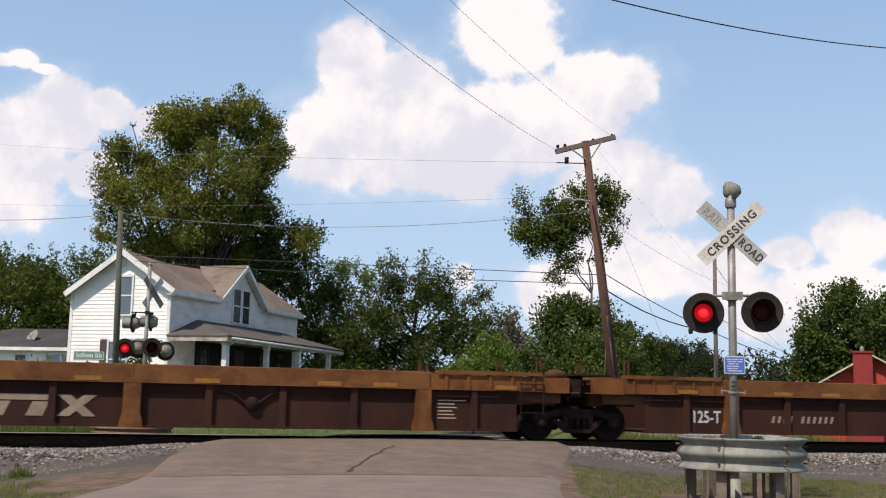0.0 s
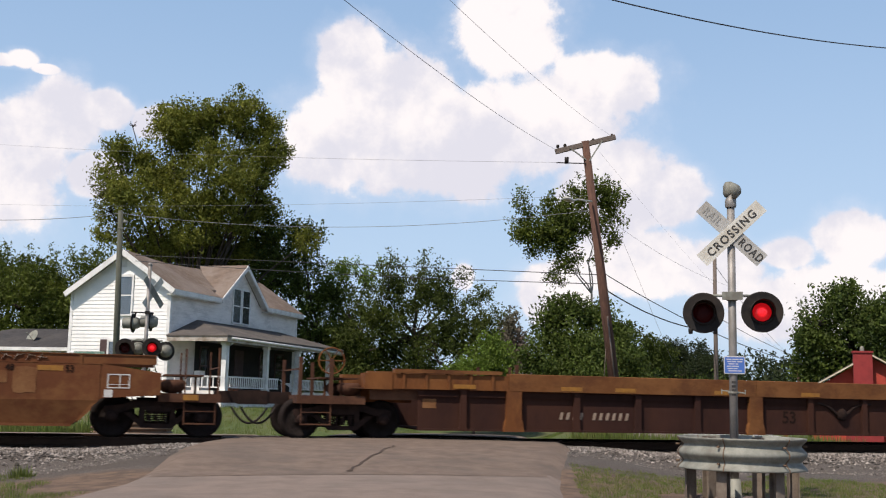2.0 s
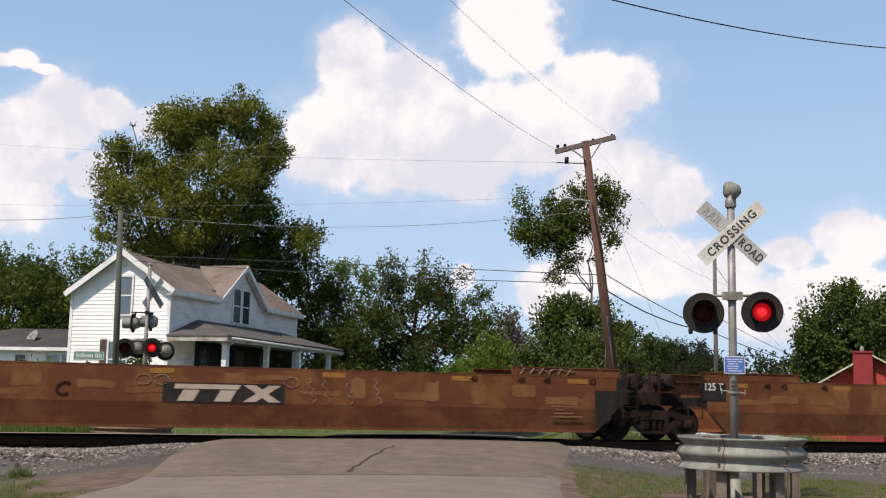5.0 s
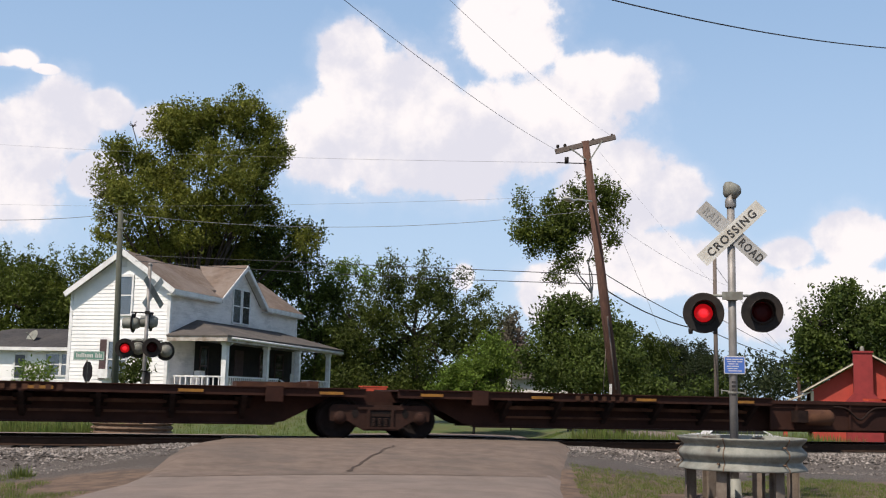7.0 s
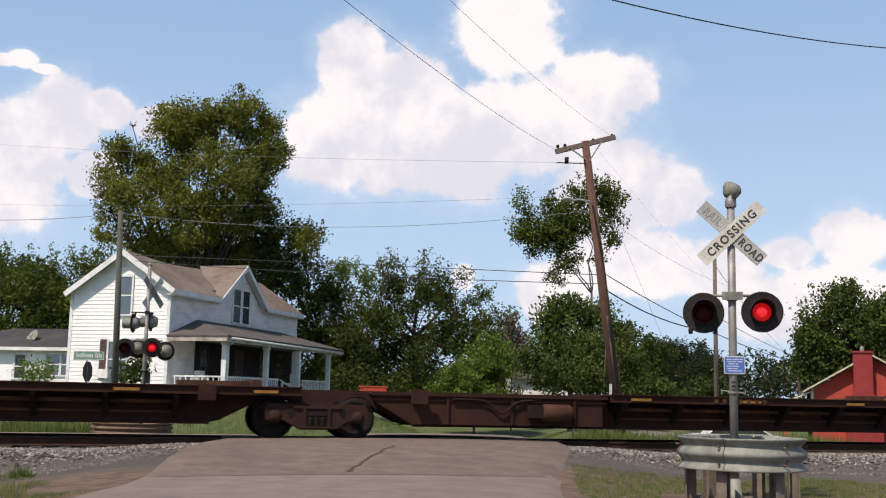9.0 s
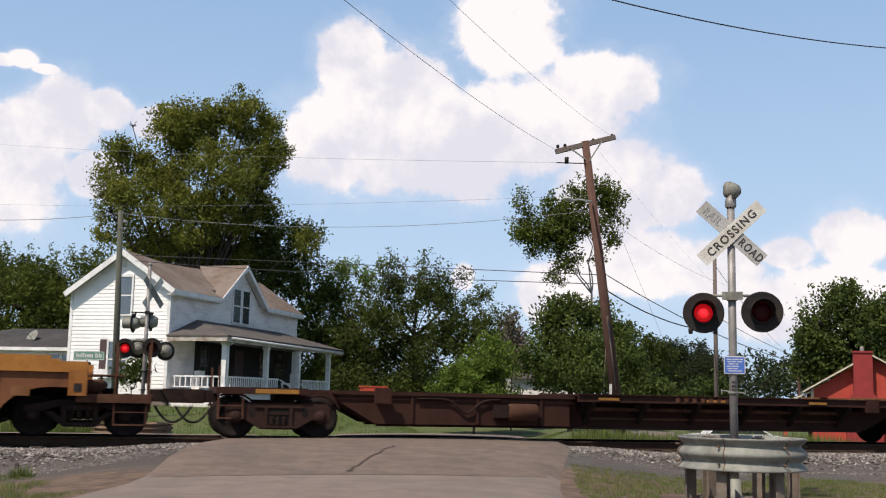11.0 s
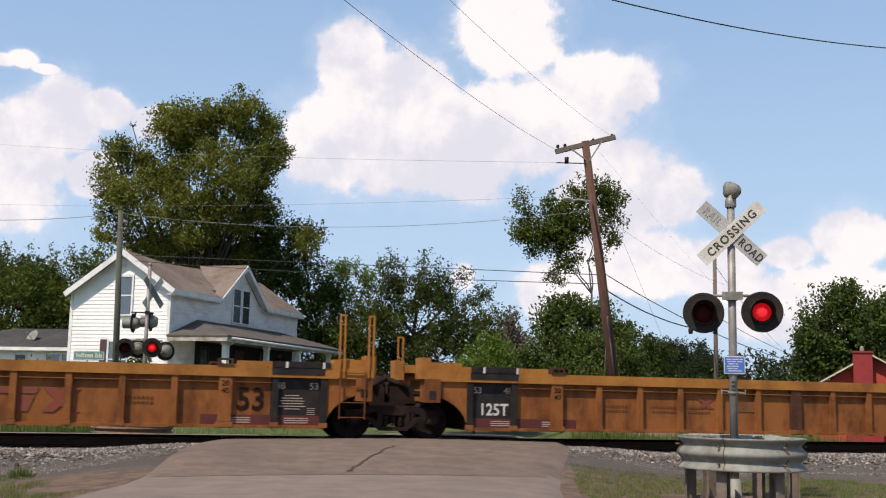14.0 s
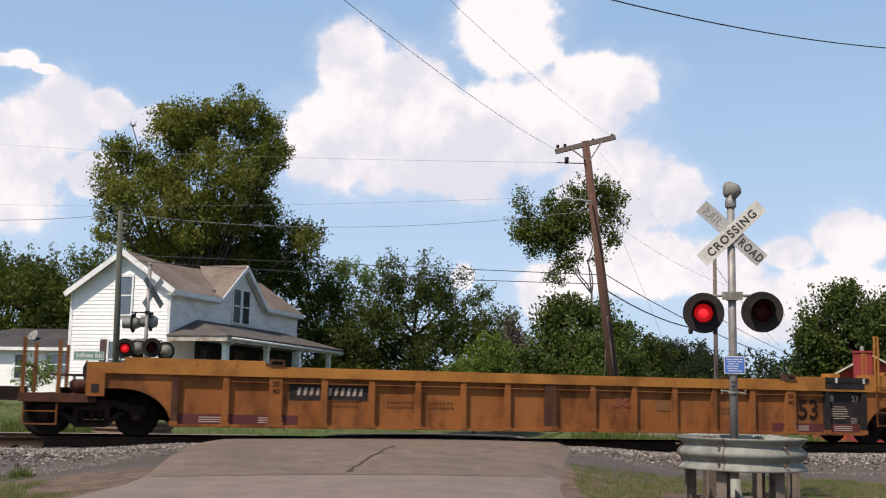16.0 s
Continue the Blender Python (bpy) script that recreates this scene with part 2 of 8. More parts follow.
CREAM = mat("cream_trim", (0.60, 0.53, 0.40), (0.50, 0.44, 0.33), 4.0, 0.7)
CARWHITE = mat("white_car_paint", (0.75, 0.75, 0.76), (0.72, 0.72, 0.73), 2.0, 0.25)
TYRE = mat("tyre", (0.02, 0.02, 0.02), (0.03, 0.03, 0.03), 9.0, 0.9)
CHROME = mat("dull_chrome", (0.5, 0.5, 0.5), (0.4, 0.4, 0.4), 9.0, 0.3, metal=0.9)
TAILRED = mat("tail_lamp_red", (0.35, 0.01, 0.01), (0.28, 0.01, 0.01), 9.0, 0.3)
TERRACOTTA = mat("terracotta", (0.25, 0.10, 0.06), (0.20, 0.08, 0.05), 9.0, 0.85)
BRIGHTRED = mat("red_tank_paint", (0.55, 0.07, 0.03), (0.45, 0.06, 0.03), 4.0, 0.6)

def glass_mat():
    m = bpy.data.materials.new("window_glass")
    m.use_nodes = True
    q = Graph(m.node_tree)
    p = q.n("ShaderNodeBsdfPrincipled", {"Base Color": rgb(0.03, 0.035, 0.04), "Roughness": 0.06, "Specular IOR Level": 0.6})
    q.t.links.new(p.outputs[0], q.n("ShaderNodeOutputMaterial").inputs[0])
    return m
GLASS = glass_mat()

# railway paint: sun-bleached freight-car browns and yellows
YELLOWBROWN = mat("faded_yellow_paint", (0.20, 0.078, 0.023), (0.14, 0.050, 0.016), 1.6, 0.75, stain=(0.075, 0.026, 0.012), stain_scale=1.4, stain_amount=0.7, stretch=(1, 1, 0.5), spec=0.2)
# brown taken very dark: the shade below the top chord is in the colour
PANELSHADE = mat("shaded_panel_brown", (0.044, 0.017, 0.012), (0.029, 0.012, 0.009), 1.3, 0.85, spec=0.2, stain=(0.068, 0.026, 0.014), stain_scale=0.8, stain_amount=0.45, stretch=(1, 1, 0.45))
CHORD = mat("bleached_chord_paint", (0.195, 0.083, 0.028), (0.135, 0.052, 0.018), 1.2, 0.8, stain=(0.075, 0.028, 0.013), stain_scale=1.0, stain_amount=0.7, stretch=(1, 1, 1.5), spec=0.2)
RUST = mat("car_rust", (0.08, 0.035, 0.02), (0.048, 0.022, 0.015), 2.5, 0.9, stain=(0.16, 0.075, 0.04), stain_scale=1.0, stain_amount=0.5, spec=0.2)
HUSKY = mat("oxide_brown_paint", (0.135, 0.047, 0.018), (0.10, 0.034, 0.014), 0.9, 0.8, stain=(0.20, 0.09, 0.032), stain_scale=1.2, stain_amount=0.6, stretch=(1, 1, 1.2), spec=0.2)
TANPATCH = mat("bare_primer_patch", (0.215, 0.105, 0.044), (0.145, 0.058, 0.024), 3.0, 0.85, spec=0.2)
GOLD = mat("new_yellow_panel", (0.285, 0.106, 0.030), (0.225, 0.079, 0.022), 1.3, 0.75, stain=(0.085, 0.028, 0.011), stain_scale=1.5, stain_amount=0.75, stretch=(1, 1, 0.5), spec=0.2)
GOLDTOP = mat("new_yellow_paint", (0.40, 0.175, 0.038), (0.31, 0.124, 0.028), 1.5, 0.7, stain=(0.12, 0.045, 0.015), stain_scale=0.9, stain_amount=0.5, spec=0.2)
SPINE = mat("spine_brown_paint", (0.040, 0.0145, 0.0095), (0.025, 0.0105, 0.0080), 1.5, 0.85, spec=0.2, stain=(0.06, 0.025, 0.016), stain_scale=0.8, stain_amount=0.5)
REFLECT = mat("yellow_reflector", (0.33, 0.150, 0.020), (0.22, 0.095, 0.017), 6.0, 0.5)
IRON = mat("truck_iron", (0.026, 0.015, 0.012), (0.014, 0.009, 0.008), 5.0, 0.9, spec=0.15, stain=(0.045, 0.024, 0.017), stain_scale=2.0, stain_amount=0.5)
WHEEL = mat("wheel_steel", (0.017, 0.011, 0.010), (0.009, 0.007, 0.006), 6.0, 0.85, spec=0.2)
FAINT = mat("faint_stencil", (0.11, 0.045, 0.02), (0.16, 0.065, 0.025), 6.0, 0.85, spec=0.1)
FRAMERUST = mat("rusty_truck_frame", (0.046, 0.022, 0.016), (0.028, 0.014, 0.011), 4.0, 0.9, spec=0.15, stain=(0.03, 0.018, 0.014), stain_scale=2.0, stain_amount=0.6)
MAROON = mat("maroon_sill_paint", (0.105, 0.022, 0.022), (0.08, 0.018, 0.018), 3.0, 0.75)
LOGORED = mat("logo_red", (0.23, 0.045, 0.03), (0.19, 0.06, 0.03), 4.0, 0.75)
CHALK = mat("spray_chalk", (0.42, 0.34, 0.28), (0.35, 0.26, 0.2), 6.0, 0.85)
BUFF = mat("buff_logo", (0.33, 0.25, 0.19), (0.24, 0.17, 0.12), 4.0, 0.8)
LOGOTAN = mat("tan_logo", (0.46, 0.37, 0.29), (0.36, 0.27, 0.20), 5.0, 0.8)
NUMBERDARK = mat("dark_stencil", (0.018, 0.011, 0.009), (0.03, 0.017, 0.012), 6.0, 0.9, spec=0.05)


# ------------------------------------------------------------ mesh helpers
TWO_SIDED = ("top_chord", "side_panel", "container_guide", "end_side_sheet", "locating_cone", "jacking_pocket", "end_chord", "upper_side",
             "lower_side", "reflector", "side_ledge", "conduit", "end_box", "grab_rail", "wheel_guard", "outrigger", "side_angle",
             "end_plate", "deck_lip", "sill_web", "side_window", "hitch_pad", "grab_iron", "end_bracing")


def part(name, bm, material, parent, label="", kind="", smooth=False):
    """Links a bmesh as one mesh object; a part that both long sides of a car have becomes one object a side."""
    if name == "stencil_lines":
        kind = "stuff"
    if name in ("side_angle", "pedestal_plate", "wheel_guard", "soffit", "opening_plate", "stencilled_number") and kind != "stuff":
        return [part_one(name, piece, material, parent, label, kind, smooth) for piece in pieces(bm)][0]
    if name in TWO_SIDED:
        far_side = [f for f in bm.faces if f.calc_center_median().y > 0]
        if far_side and len(far_side) < len(bm.faces) and all(min(v.co.y for v in f.verts) > -0.01 for f in far_side):
            other = bm.copy()
            bmesh.ops.delete(bm, geom=far_side, context="FACES")
            bmesh.ops.delete(other, geom=[f for f in other.faces if f.calc_center_median().y <= 0], context="FACES")
            part_one(name, other, material, parent, label, kind, smooth)
    return part_one(name, bm, material, parent, label, kind, smooth)


def pieces(bm):
    """One bmesh for each loose piece of a bmesh."""
    left, out = set(bm.verts), []
    while left:
        grown = {next(v for v in bm.verts if v in left)}
        edge = list(grown)
        while edge:
            v = edge.pop()
            for e in v.link_edges:
                o = e.other_vert(v)
                if o not in grown:
                    grown.add(o)
                    edge.append(o)
        left -= grown
        one, same = B(), {}
        for v in bm.verts:
            if v in grown:
                same[v] = one.verts.new(v.co)
        for f in bm.faces:
            if f.verts[0] in same:
                one.faces.new([same[v] for v in f.verts])
        out.append(one)
    return out


def part_one(name, bm, material, parent, label="", kind="", smooth=False):
    me = bpy.data.meshes.new(name)
    bm.normal_update()
    bm.to_mesh(me)
    bm.free()
    for m in (material if isinstance(material, (list, tuple)) else [material]):
        me.materials.append(m)
    if smooth:
        me.shade_smooth()
    ob = new(name, me)
    ob.parent = parent
    return tagged(ob, label, kind=kind)


def thing(name, m, label, category, group="", kind=""):
    ob = new(name)
    ob.empty_display_size = 0.2
    ob.matrix_world = m
    return tagged(ob, label, category, group, kind)


def solid(name, bm, material, label, category="", kind="", group="", smooth=False, m=None):
    ob = part(name, bm, material, None, smooth=smooth)
    if m is not None:
        ob.matrix_world = m
    return tagged(ob, label, category, group, kind)


def B():
    return bmesh.new()


def box(bm, lo, hi, m=None, slot=0):
    (x0, y0, z0), (x1, y1, z1) = lo, hi
    vs = [bm.verts.new(Vector(p) if m is None else m @ Vector(p)) for p in itertools.product((x0, x1), (y0, y1), (z0, z1))]
    for f in ((0, 1, 3, 2), (4, 6, 7, 5), (0, 4, 5, 1), (2, 3, 7, 6), (0, 2, 6, 4), (1, 5, 7, 3)):
        bm.faces.new([vs[i] for i in f]).material_index = slot
    return bm


def bar(bm, a, b, w, h=None, slot=0):
    """A square bar from a to b."""
    a, b = Vector(a), Vector(b)
    q = (b - a).to_track_quat("Z", "Y").to_matrix().to_4x4()
    h = h or w
    return box(bm, (-w / 2, -h / 2, 0), (w / 2, h / 2, (b - a).length), Matrix.Translation(a) @ q, slot)


def rod(bm, a, b, r0, r1=None, n=10, caps=True, slot=0):
    a, b = Vector(a), Vector(b)
    r1 = r0 if r1 is None else r1
    q = (b - a).to_track_quat("Z", "Y").to_matrix().to_4x4()
    rings = []
    for z, r in ((0, r0), ((b - a).length, r1)):
        m = Matrix.Translation(a) @ q
        rings.append([bm.verts.new(m @ Vector((r * math.cos(i * math.tau / n), r * math.sin(i * math.tau / n), z))) for i in range(n)])
    for i in range(n):
        f = bm.faces.new((rings[0][i], rings[0][(i + 1) % n], rings[1][(i + 1) % n], rings[1][i]))
        f.smooth, f.material_index = True, slot
    if caps:
        bm.faces.new(rings[0][::-1]).material_index = slot
        bm.faces.new(rings[1]).material_index = slot
    return bm


def tube(bm, pts, r, n=6):
    """One bent pipe or cable through the points."""
    pts = [Vector(p) for p in pts]
    rings = []
    for i, p in enumerate(pts):
        d = (pts[min(i + 1, len(pts) - 1)] - pts[max(i - 1, 0)]).normalized()
        q = d.to_track_quat("Z", "Y").to_matrix()
        rings.append([bm.verts.new(p + q @ Vector((r * math.cos(k * math.tau / n), r * math.sin(k * math.tau / n), 0))) for k in range(n)])
    for a, b in zip(rings, rings[1:]):
        for k in range(n):
            bm.faces.new((a[k], a[(k + 1) % n], b[(k + 1) % n], b[k])).smooth = True
    return bm


def lathe(bm, profile, n=24, m=None, slot=0):
    """Turns (radius, height) pairs round the z axis."""
    rings = []
    for r, z in profile:
        ps = [Vector((r * math.cos(i * math.tau / n), r * math.sin(i * math.tau / n), z)) for i in range(n)]
        rings.append([bm.verts.new(p if m is None else m @ p) for p in ps])
    for a, b in zip(rings, rings[1:]):
        for i in range(n):
            f = bm.faces.new((a[i], a[(i + 1) % n], b[(i + 1) % n], b[i]))
            f.smooth, f.material_index = True, slot
    return bm


def prism(bm, outline, lo, hi, axis="y", m=None, slot=0):
    """An outline in the plane across axis, drawn out from lo to hi."""
    def p(u, v, w):
        q = {"y": (u, w, v), "x": (w, u, v), "z": (u, v, w)}[axis]
        return Vector(q) if m is None else m @ Vector(q)
    a = [bm.verts.new(p(u, v, lo)) for u, v in outline]
    b = [bm.verts.new(p(u, v, hi)) for u, v in outline]
    k = len(outline)
    bm.faces.new(a).material_index = slot
    bm.faces.new(b[::-1]).material_index = slot
    for i in range(k):
        bm.faces.new((a[i], b[i], b[(i + 1) % k], a[(i + 1) % k])).material_index = slot
    bmesh.ops.recalc_face_normals(bm, faces=bm.faces[:])
    return bm


def letters(text, size, material, parent, at, turn=None, name="lettering", label="", depth=0.004, shear=0.0, wide=1.0, align="CENTER", spacing=1.0):
    """Raised lettering in the built-in font, lying in the plane of at (x right, y up)."""
    cu = bpy.data.curves.new(name, "FONT")
    size *= 1.32
    cu.offset, cu.space_character = size * 0.018, spacing
    cu.body, cu.size, cu.extrude, cu.align_x, cu.align_y, cu.shear, cu.resolution_u = text, size, depth, align, "CENTER", shear, 3
    tmp = bpy.data.objects.new(name, cu)
    scene.collection.objects.link(tmp)
    me = bpy.data.meshes.new_from_object(tmp.evaluated_get(bpy.context.evaluated_depsgraph_get()))
    bpy.data.objects.remove(tmp)
    me.transform(Matrix.Diagonal((wide, 1, 1, 1)))
    me.transform(at)
    me.materials.clear()
    me.materials.append(material)
    me.name = name
    ob = new(name, me)
    ob.parent = parent
    return tagged(ob, label)


def face_at(x, y, z):
    """The plane of a wall that faces -y: text on it reads from -x to +x."""
    return pose(x, y, z, 90, 0, 0)


# ------------------------------------------------------------ ground, road, track
def smooth(a, b, t):
    t = min(1.0, max(0.0, (t - a) / (b - a)))
    return t * t * (3 - 2 * t)


def road_z(y):
    if y < 0:
        return -0.015 - 0.30 * smooth(-2.2, -8.5, y) - 0.28 * smooth(-7.0, -24.0, y)
    return -0.015 - 0.52 * smooth(2.2, 8.0, y)


def centre(y):
    """Middle line of the road; it swings away beyond the track."""
    return -0.1 + 0.37 * y + (0.045 * (min(y, 13.0) - 1.0) ** 2 + 0.13 * max(0.0, y - 13.0) if y > 1 else 0.0)


def ground_z(x, y):
    if y < 0:
        z = -0.22 - 0.27 * smooth(-2.0, -3.6, y) - 0.20 * smooth(-7.0, -24.0, y)
    else:
        z = -0.22 - 0.42 * smooth(2.0, 4.0, y)
        left = smooth(9.0, 2.0, x)
        z += left * 0.9 * smooth(11.0, 24.0, y) - (1 - left) * 0.80 * smooth(10.0, 16.0, y)
        z += (1 - left) * 0.75 * smooth(22.0, 38.0, y) + 1.2 * smooth(80.0, 300.0, y)
    z += 0.03 * noise.noise((x * 0.35, y * 0.35, 0)) + 0.015 * noise.noise((x * 1.3, y * 1.3, 4))
    w = x - centre(y)
    w = -w - 1.0 * smooth(-9.0, -1.5, y) * (y < 0) if w < 0 else w - 0.5 * smooth(-9.0, -1.5, y) * (y < 0)
    if abs(y) < 40:
        bank = smooth(6.0, 3.0, w)
        z = z * (1 - bank) + (road_z(y) - 0.07) * bank
    if -3.0 < y < 3.0:
        z = min(z, -0.10)
    return z


def sheet(xs, ys, height):
    bm = B()
    vs = [[bm.verts.new((x, y, height(x, y))) for x in xs] for y in ys]
    for r0, r1 in zip(vs, vs[1:]):
        for i in range(len(xs) - 1):
            bm.faces.new((r0[i], r0[i + 1], r1[i + 1], r1[i])).smooth = True
    return bm


def spread(lo, hi, near, far):
    """Steps that are fine between lo and hi and grow away from them."""
    mid = [lo + near * i for i in range(int((hi - lo) / near) + 1)]
    out, d = [], near
    while sum(out) < far:
        d *= 1.35
        out.append(d)
    a, left, right = 0.0, [], []
    for d in out:
        a += d
        left.append(lo - a)
        right.append(mid[-1] + a)
    return left[::-1] + mid + right


ground = solid("ground", sheet(spread(-16, 20, 0.5, 2500), spread(-26, 34, 0.4, 2500), ground_z), [DIRT, LAWN],
               "grass and gravel verge beside the railway line", kind="structure")
for poly in ground.data.polygons:
    c = poly.center
    poly.material_index = 1 if c.y > 3.6 or c.y < -30 or abs(c.x) > 60 else 0


def road_sheet(y0, y1, half, lift, n, wobble=0.0):
    bm = B()
    rows = []
    for i in range(n + 1):
        y = y0 + (y1 - y0) * i / n
        c, z = centre(y), road_z(y) + lift
        wl = half + 0.10 * wobble * noise.noise((y * 0.9, 1, 0))
        flare = (0.3 * smooth(-16, -10, y) + 1.0 * smooth(-9.0, -1.5, y)) if y < 0 else 0.0
        row = [bm.verts.new((c + (wl + (flare if k < 0 else flare * 0.5)) * k / 8, y, z + 0.05 * (1 - (k / 8) ** 2) - (0.16 if abs(k) == 8 else 0) )) for k in range(-8, 9)]
        rows.append(row)
    for a, b in zip(rows, rows[1:]):
        for j in range(16):
            bm.faces.new((a[j], a[j + 1], b[j + 1], b[j])).smooth = True
    return bm


solid("road", road_sheet(-70, -7.3, 3.25, 0.0, 120, 0.5), PATCH, "worn pale asphalt road leading up to the railway crossing", kind="structure")
solid("road_ramp", road_sheet(-7.6, -1.02, 3.2, 0.006, 30, 1.0), ASPHALT, "darker asphalt ramp patched up to the rails", kind="structure")
solid("road_beyond", road_sheet(1.02, 24, 2.6, 0.0, 60), PATCH, "asphalt road beyond the railway crossing", kind="structure")
bm = B()
box(bm, (centre(0) - 4.3, -0.62, -0.14), (centre(0) + 3.5, 0.62, -0.012))
solid("crossing_deck", bm, ASPHALT, "dark asphalt filling between the rails at the crossing", kind="structure")
bm = B()
prism(bm, [(7.4, -0.95), (8.5, -0.345), (10.0, -0.335), (11.0, -0.95)], -80, -2.6, "x")
solid("side_road", bm, PATCH, "pale narrow road running beside the railway", kind="structure")

# tar-filled crack running across the ramp
bm = B()
pts = [(-3.05 + 1.55 * t + 0.16 * noise.noise((t * 7, 2, 2)), -7.2 + 3.6 * t ** 0.9) for t in [i / 24 for i in range(25)]]
prev = None
for i, (x, y) in enumerate(pts):
    w = 0.022 + 0.018 * noise.noise((i * 0.9, 0, 3)) + (0.04 if i < 1 else 0)
    z = road_z(y) + 0.012 + 0.05 * (1 - ((x - centre(y)) / 3.35) ** 2) + 0.004
    row = [bm.verts.new((x - w, y, z)), bm.verts.new((x + w, y, z))]
    if prev:
        bm.faces.new((prev[0], prev[1], row[1], row[0]))
    prev = row
solid("road_crack", bm, TAR, "dark sealed crack in the asphalt", kind="structure")

# rails
RAIL = [(-0.075, -0.18), (0.075, -0.18), (0.075, -0.168), (0.012, -0.15), (0.012, -0.045), (0.037, -0.035), (0.037, -0.004), (0.03, 0.0), (-0.03, 0.0), (-0.037, -0.004), (-0.037, -0.035), (-0.012, -0.045), (-0.012, -0.15), (-0.075, -0.168)]
for y in (-0.755, 0.755):
    bm = B()
    prism(bm, [(y + u, v) for u, v in RAIL], -160, 160, "x")
    r = solid("rail", bm, [STEEL, RAILTOP], "rusty steel rail with a worn bright head", "rail", group="rails of the track")
    for p in r.data.polygons:
        p.material_index = 1 if p.normal.z > 0.9 and p.center.z > -0.003 else 0
bm = B()
box(bm, (-0.11, -1.3, -0.33), (0.11, 1.3, -0.185))
tie = solid("railway_tie", bm, TIE, "dark creosoted timber tie bedded in ballast", "railway tie", group="ties under the rails")
tie.matrix_world = pose(-15, 0, 0)
for i in range(1, 66):
    x = -15 + 0.53 * i
    if abs(x - centre(0)) > 3.4:
        copy_thing(tie, pose(x, random.uniform(-0.04, 0.04), random.uniform(-0.01, 0.01), 0, 0, random.uniform(-1, 1)))
bm = B()
prism(bm, [(-3.5, -0.56), (-1.75, -0.215), (-0.2, -0.24), (0.2, -0.24), (1.75, -0.215), (3.5, -0.68)], -160, centre(-2) - 3.2, "x")
solid("ballast_bed", bm, BALLAST, "bed of grey crushed stone ballast under the track", kind="structure")
bm = B()
prism(bm, [(-3.5, -0.56), (-1.75, -0.215), (-0.2, -0.24), (0.2, -0.24), (1.75, -0.215), (3.5, -0.68)], centre(2) + 2.4, 160, "x")
solid("ballast_bed", bm, BALLAST, "bed of grey crushed stone ballast under the track", kind="structure")


def scatter(name, count, place, shape, material, label):
    """Many small pieces as one mesh; shape gives vertices and faces."""
    verts, faces = [], []
    base, tris = shape
    base = np.array(base, float)
    rng = np.random.default_rng(len(name) + count)
    for _ in range(count):
        p, size = place(rng)
        if p is None:
            continue
        a, k = rng.uniform(0, math.tau), len(verts)
        q = base * size * rng.uniform(0.7, 1.3, 3)
        c, s = math.cos(a), math.sin(a)
        q = np.stack([q[:, 0] * c - q[:, 1] * s, q[:, 0] * s + q[:, 1] * c, q[:, 2]], 1) + np.array(p)
        verts.extend(map(tuple, q))
        faces.extend(tuple(k + i for i in t) for t in tris)
    me = bpy.data.meshes.new(name)
    me.from_pydata(verts, [], faces)
    me.materials.append(material)
    ob = new(name, me)
    return tagged(ob, label, kind="stuff")


LUMP = ([(1, 0.1, 0), (-0.1, 0.9, 0.15), (-0.9, -0.2, 0), (0.2, -1, 0.1), (0.1, 0.1, 0.75), (0, 0, -0.6)],
        [(0, 1, 4), (1, 2, 4), (2, 3, 4), (3, 0, 4), (1, 0, 5), (2, 1, 5), (3, 2, 5), (0, 3, 5)])


def shoulder(rng):
    x = rng.uniform(-10, 13)
    y = -1.62 - abs(rng.normal(0, 1)) * 0.62
    if y < -5.2 or abs(x - centre(y)) < 3.45:
        return None, 0
    z = max(ground_z(x, y), -0.215 - 0.197 * (-y - 1.75) if y < -1.75 else -0.215)
    return (x, y, z + 0.008), rng.uniform(0.018, 0.05)


scatter("ballast_stones", 15000, shoulder, LUMP, STONE, "loose grey ballast stones along the track shoulder")


def fine_gravel(rng):
    x, y = rng.uniform(-10, 14), rng.uniform(-5.4, -2.2)
    if abs(x - centre(y)) < 3.5 or noise.noise((x * 0.8, y * 0.8, 3)) - 0.5 * (y + 3.4) * (y < -3.4) * -0.7 < -0.35:
        return None, 0
    return (x, y, ground_z(x, y) + 0.003), rng.uniform(0.006, 0.02)


scatter("fine_gravel", 16000, fine_gravel, LUMP, STONE, "fine grey gravel at the foot of the ballast")

TUFT = ([(-0.06, 0, 0), (0.06, 0, 0), (0.14, 0.02, 1), (-0.5, 0.1, 0), (-0.4, 0.1, 0), (-0.62, 0.16, 0.8), (0.4, -0.2, 0), (0.5, -0.2, 0), (0.75, -0.3, 0.7), (0.1, 0.5, 0), (0.2, 0.5, 0), (0.1, 0.7, 0.9)],
        [(0, 1, 2), (3, 4, 5), (6, 7, 8), (9, 10, 11)])


def near_grass(rng):
    x, y = rng.uniform(-10.5, 9), rng.uniform(-12.5, -4.6)
    if x < -3.2:
        ok = noise.noise((x * 0.9, y * 0.9, 7)) * 1.3 + (-y - 5.4) * 0.2 + (-7.7 - x) * 0.7 > 0.12
    else:
        ok = noise.noise((x * 0.6, y * 0.6, 7)) * 0.8 + (-y - 5.5) * 0.3 > 0.08 and (x - 2.36) ** 2 + (y + 9.6) ** 2 > 1.5
    if not ok or abs(x - centre(y)) < 3.5:
        return None, 0
    return (x, y, ground_z(x, y) - 0.01), rng.uniform(0.03, 0.085)


scatter("verge_grass", 52000, near_grass, TUFT, BLADE, "short green grass growing in tufts on the verge")


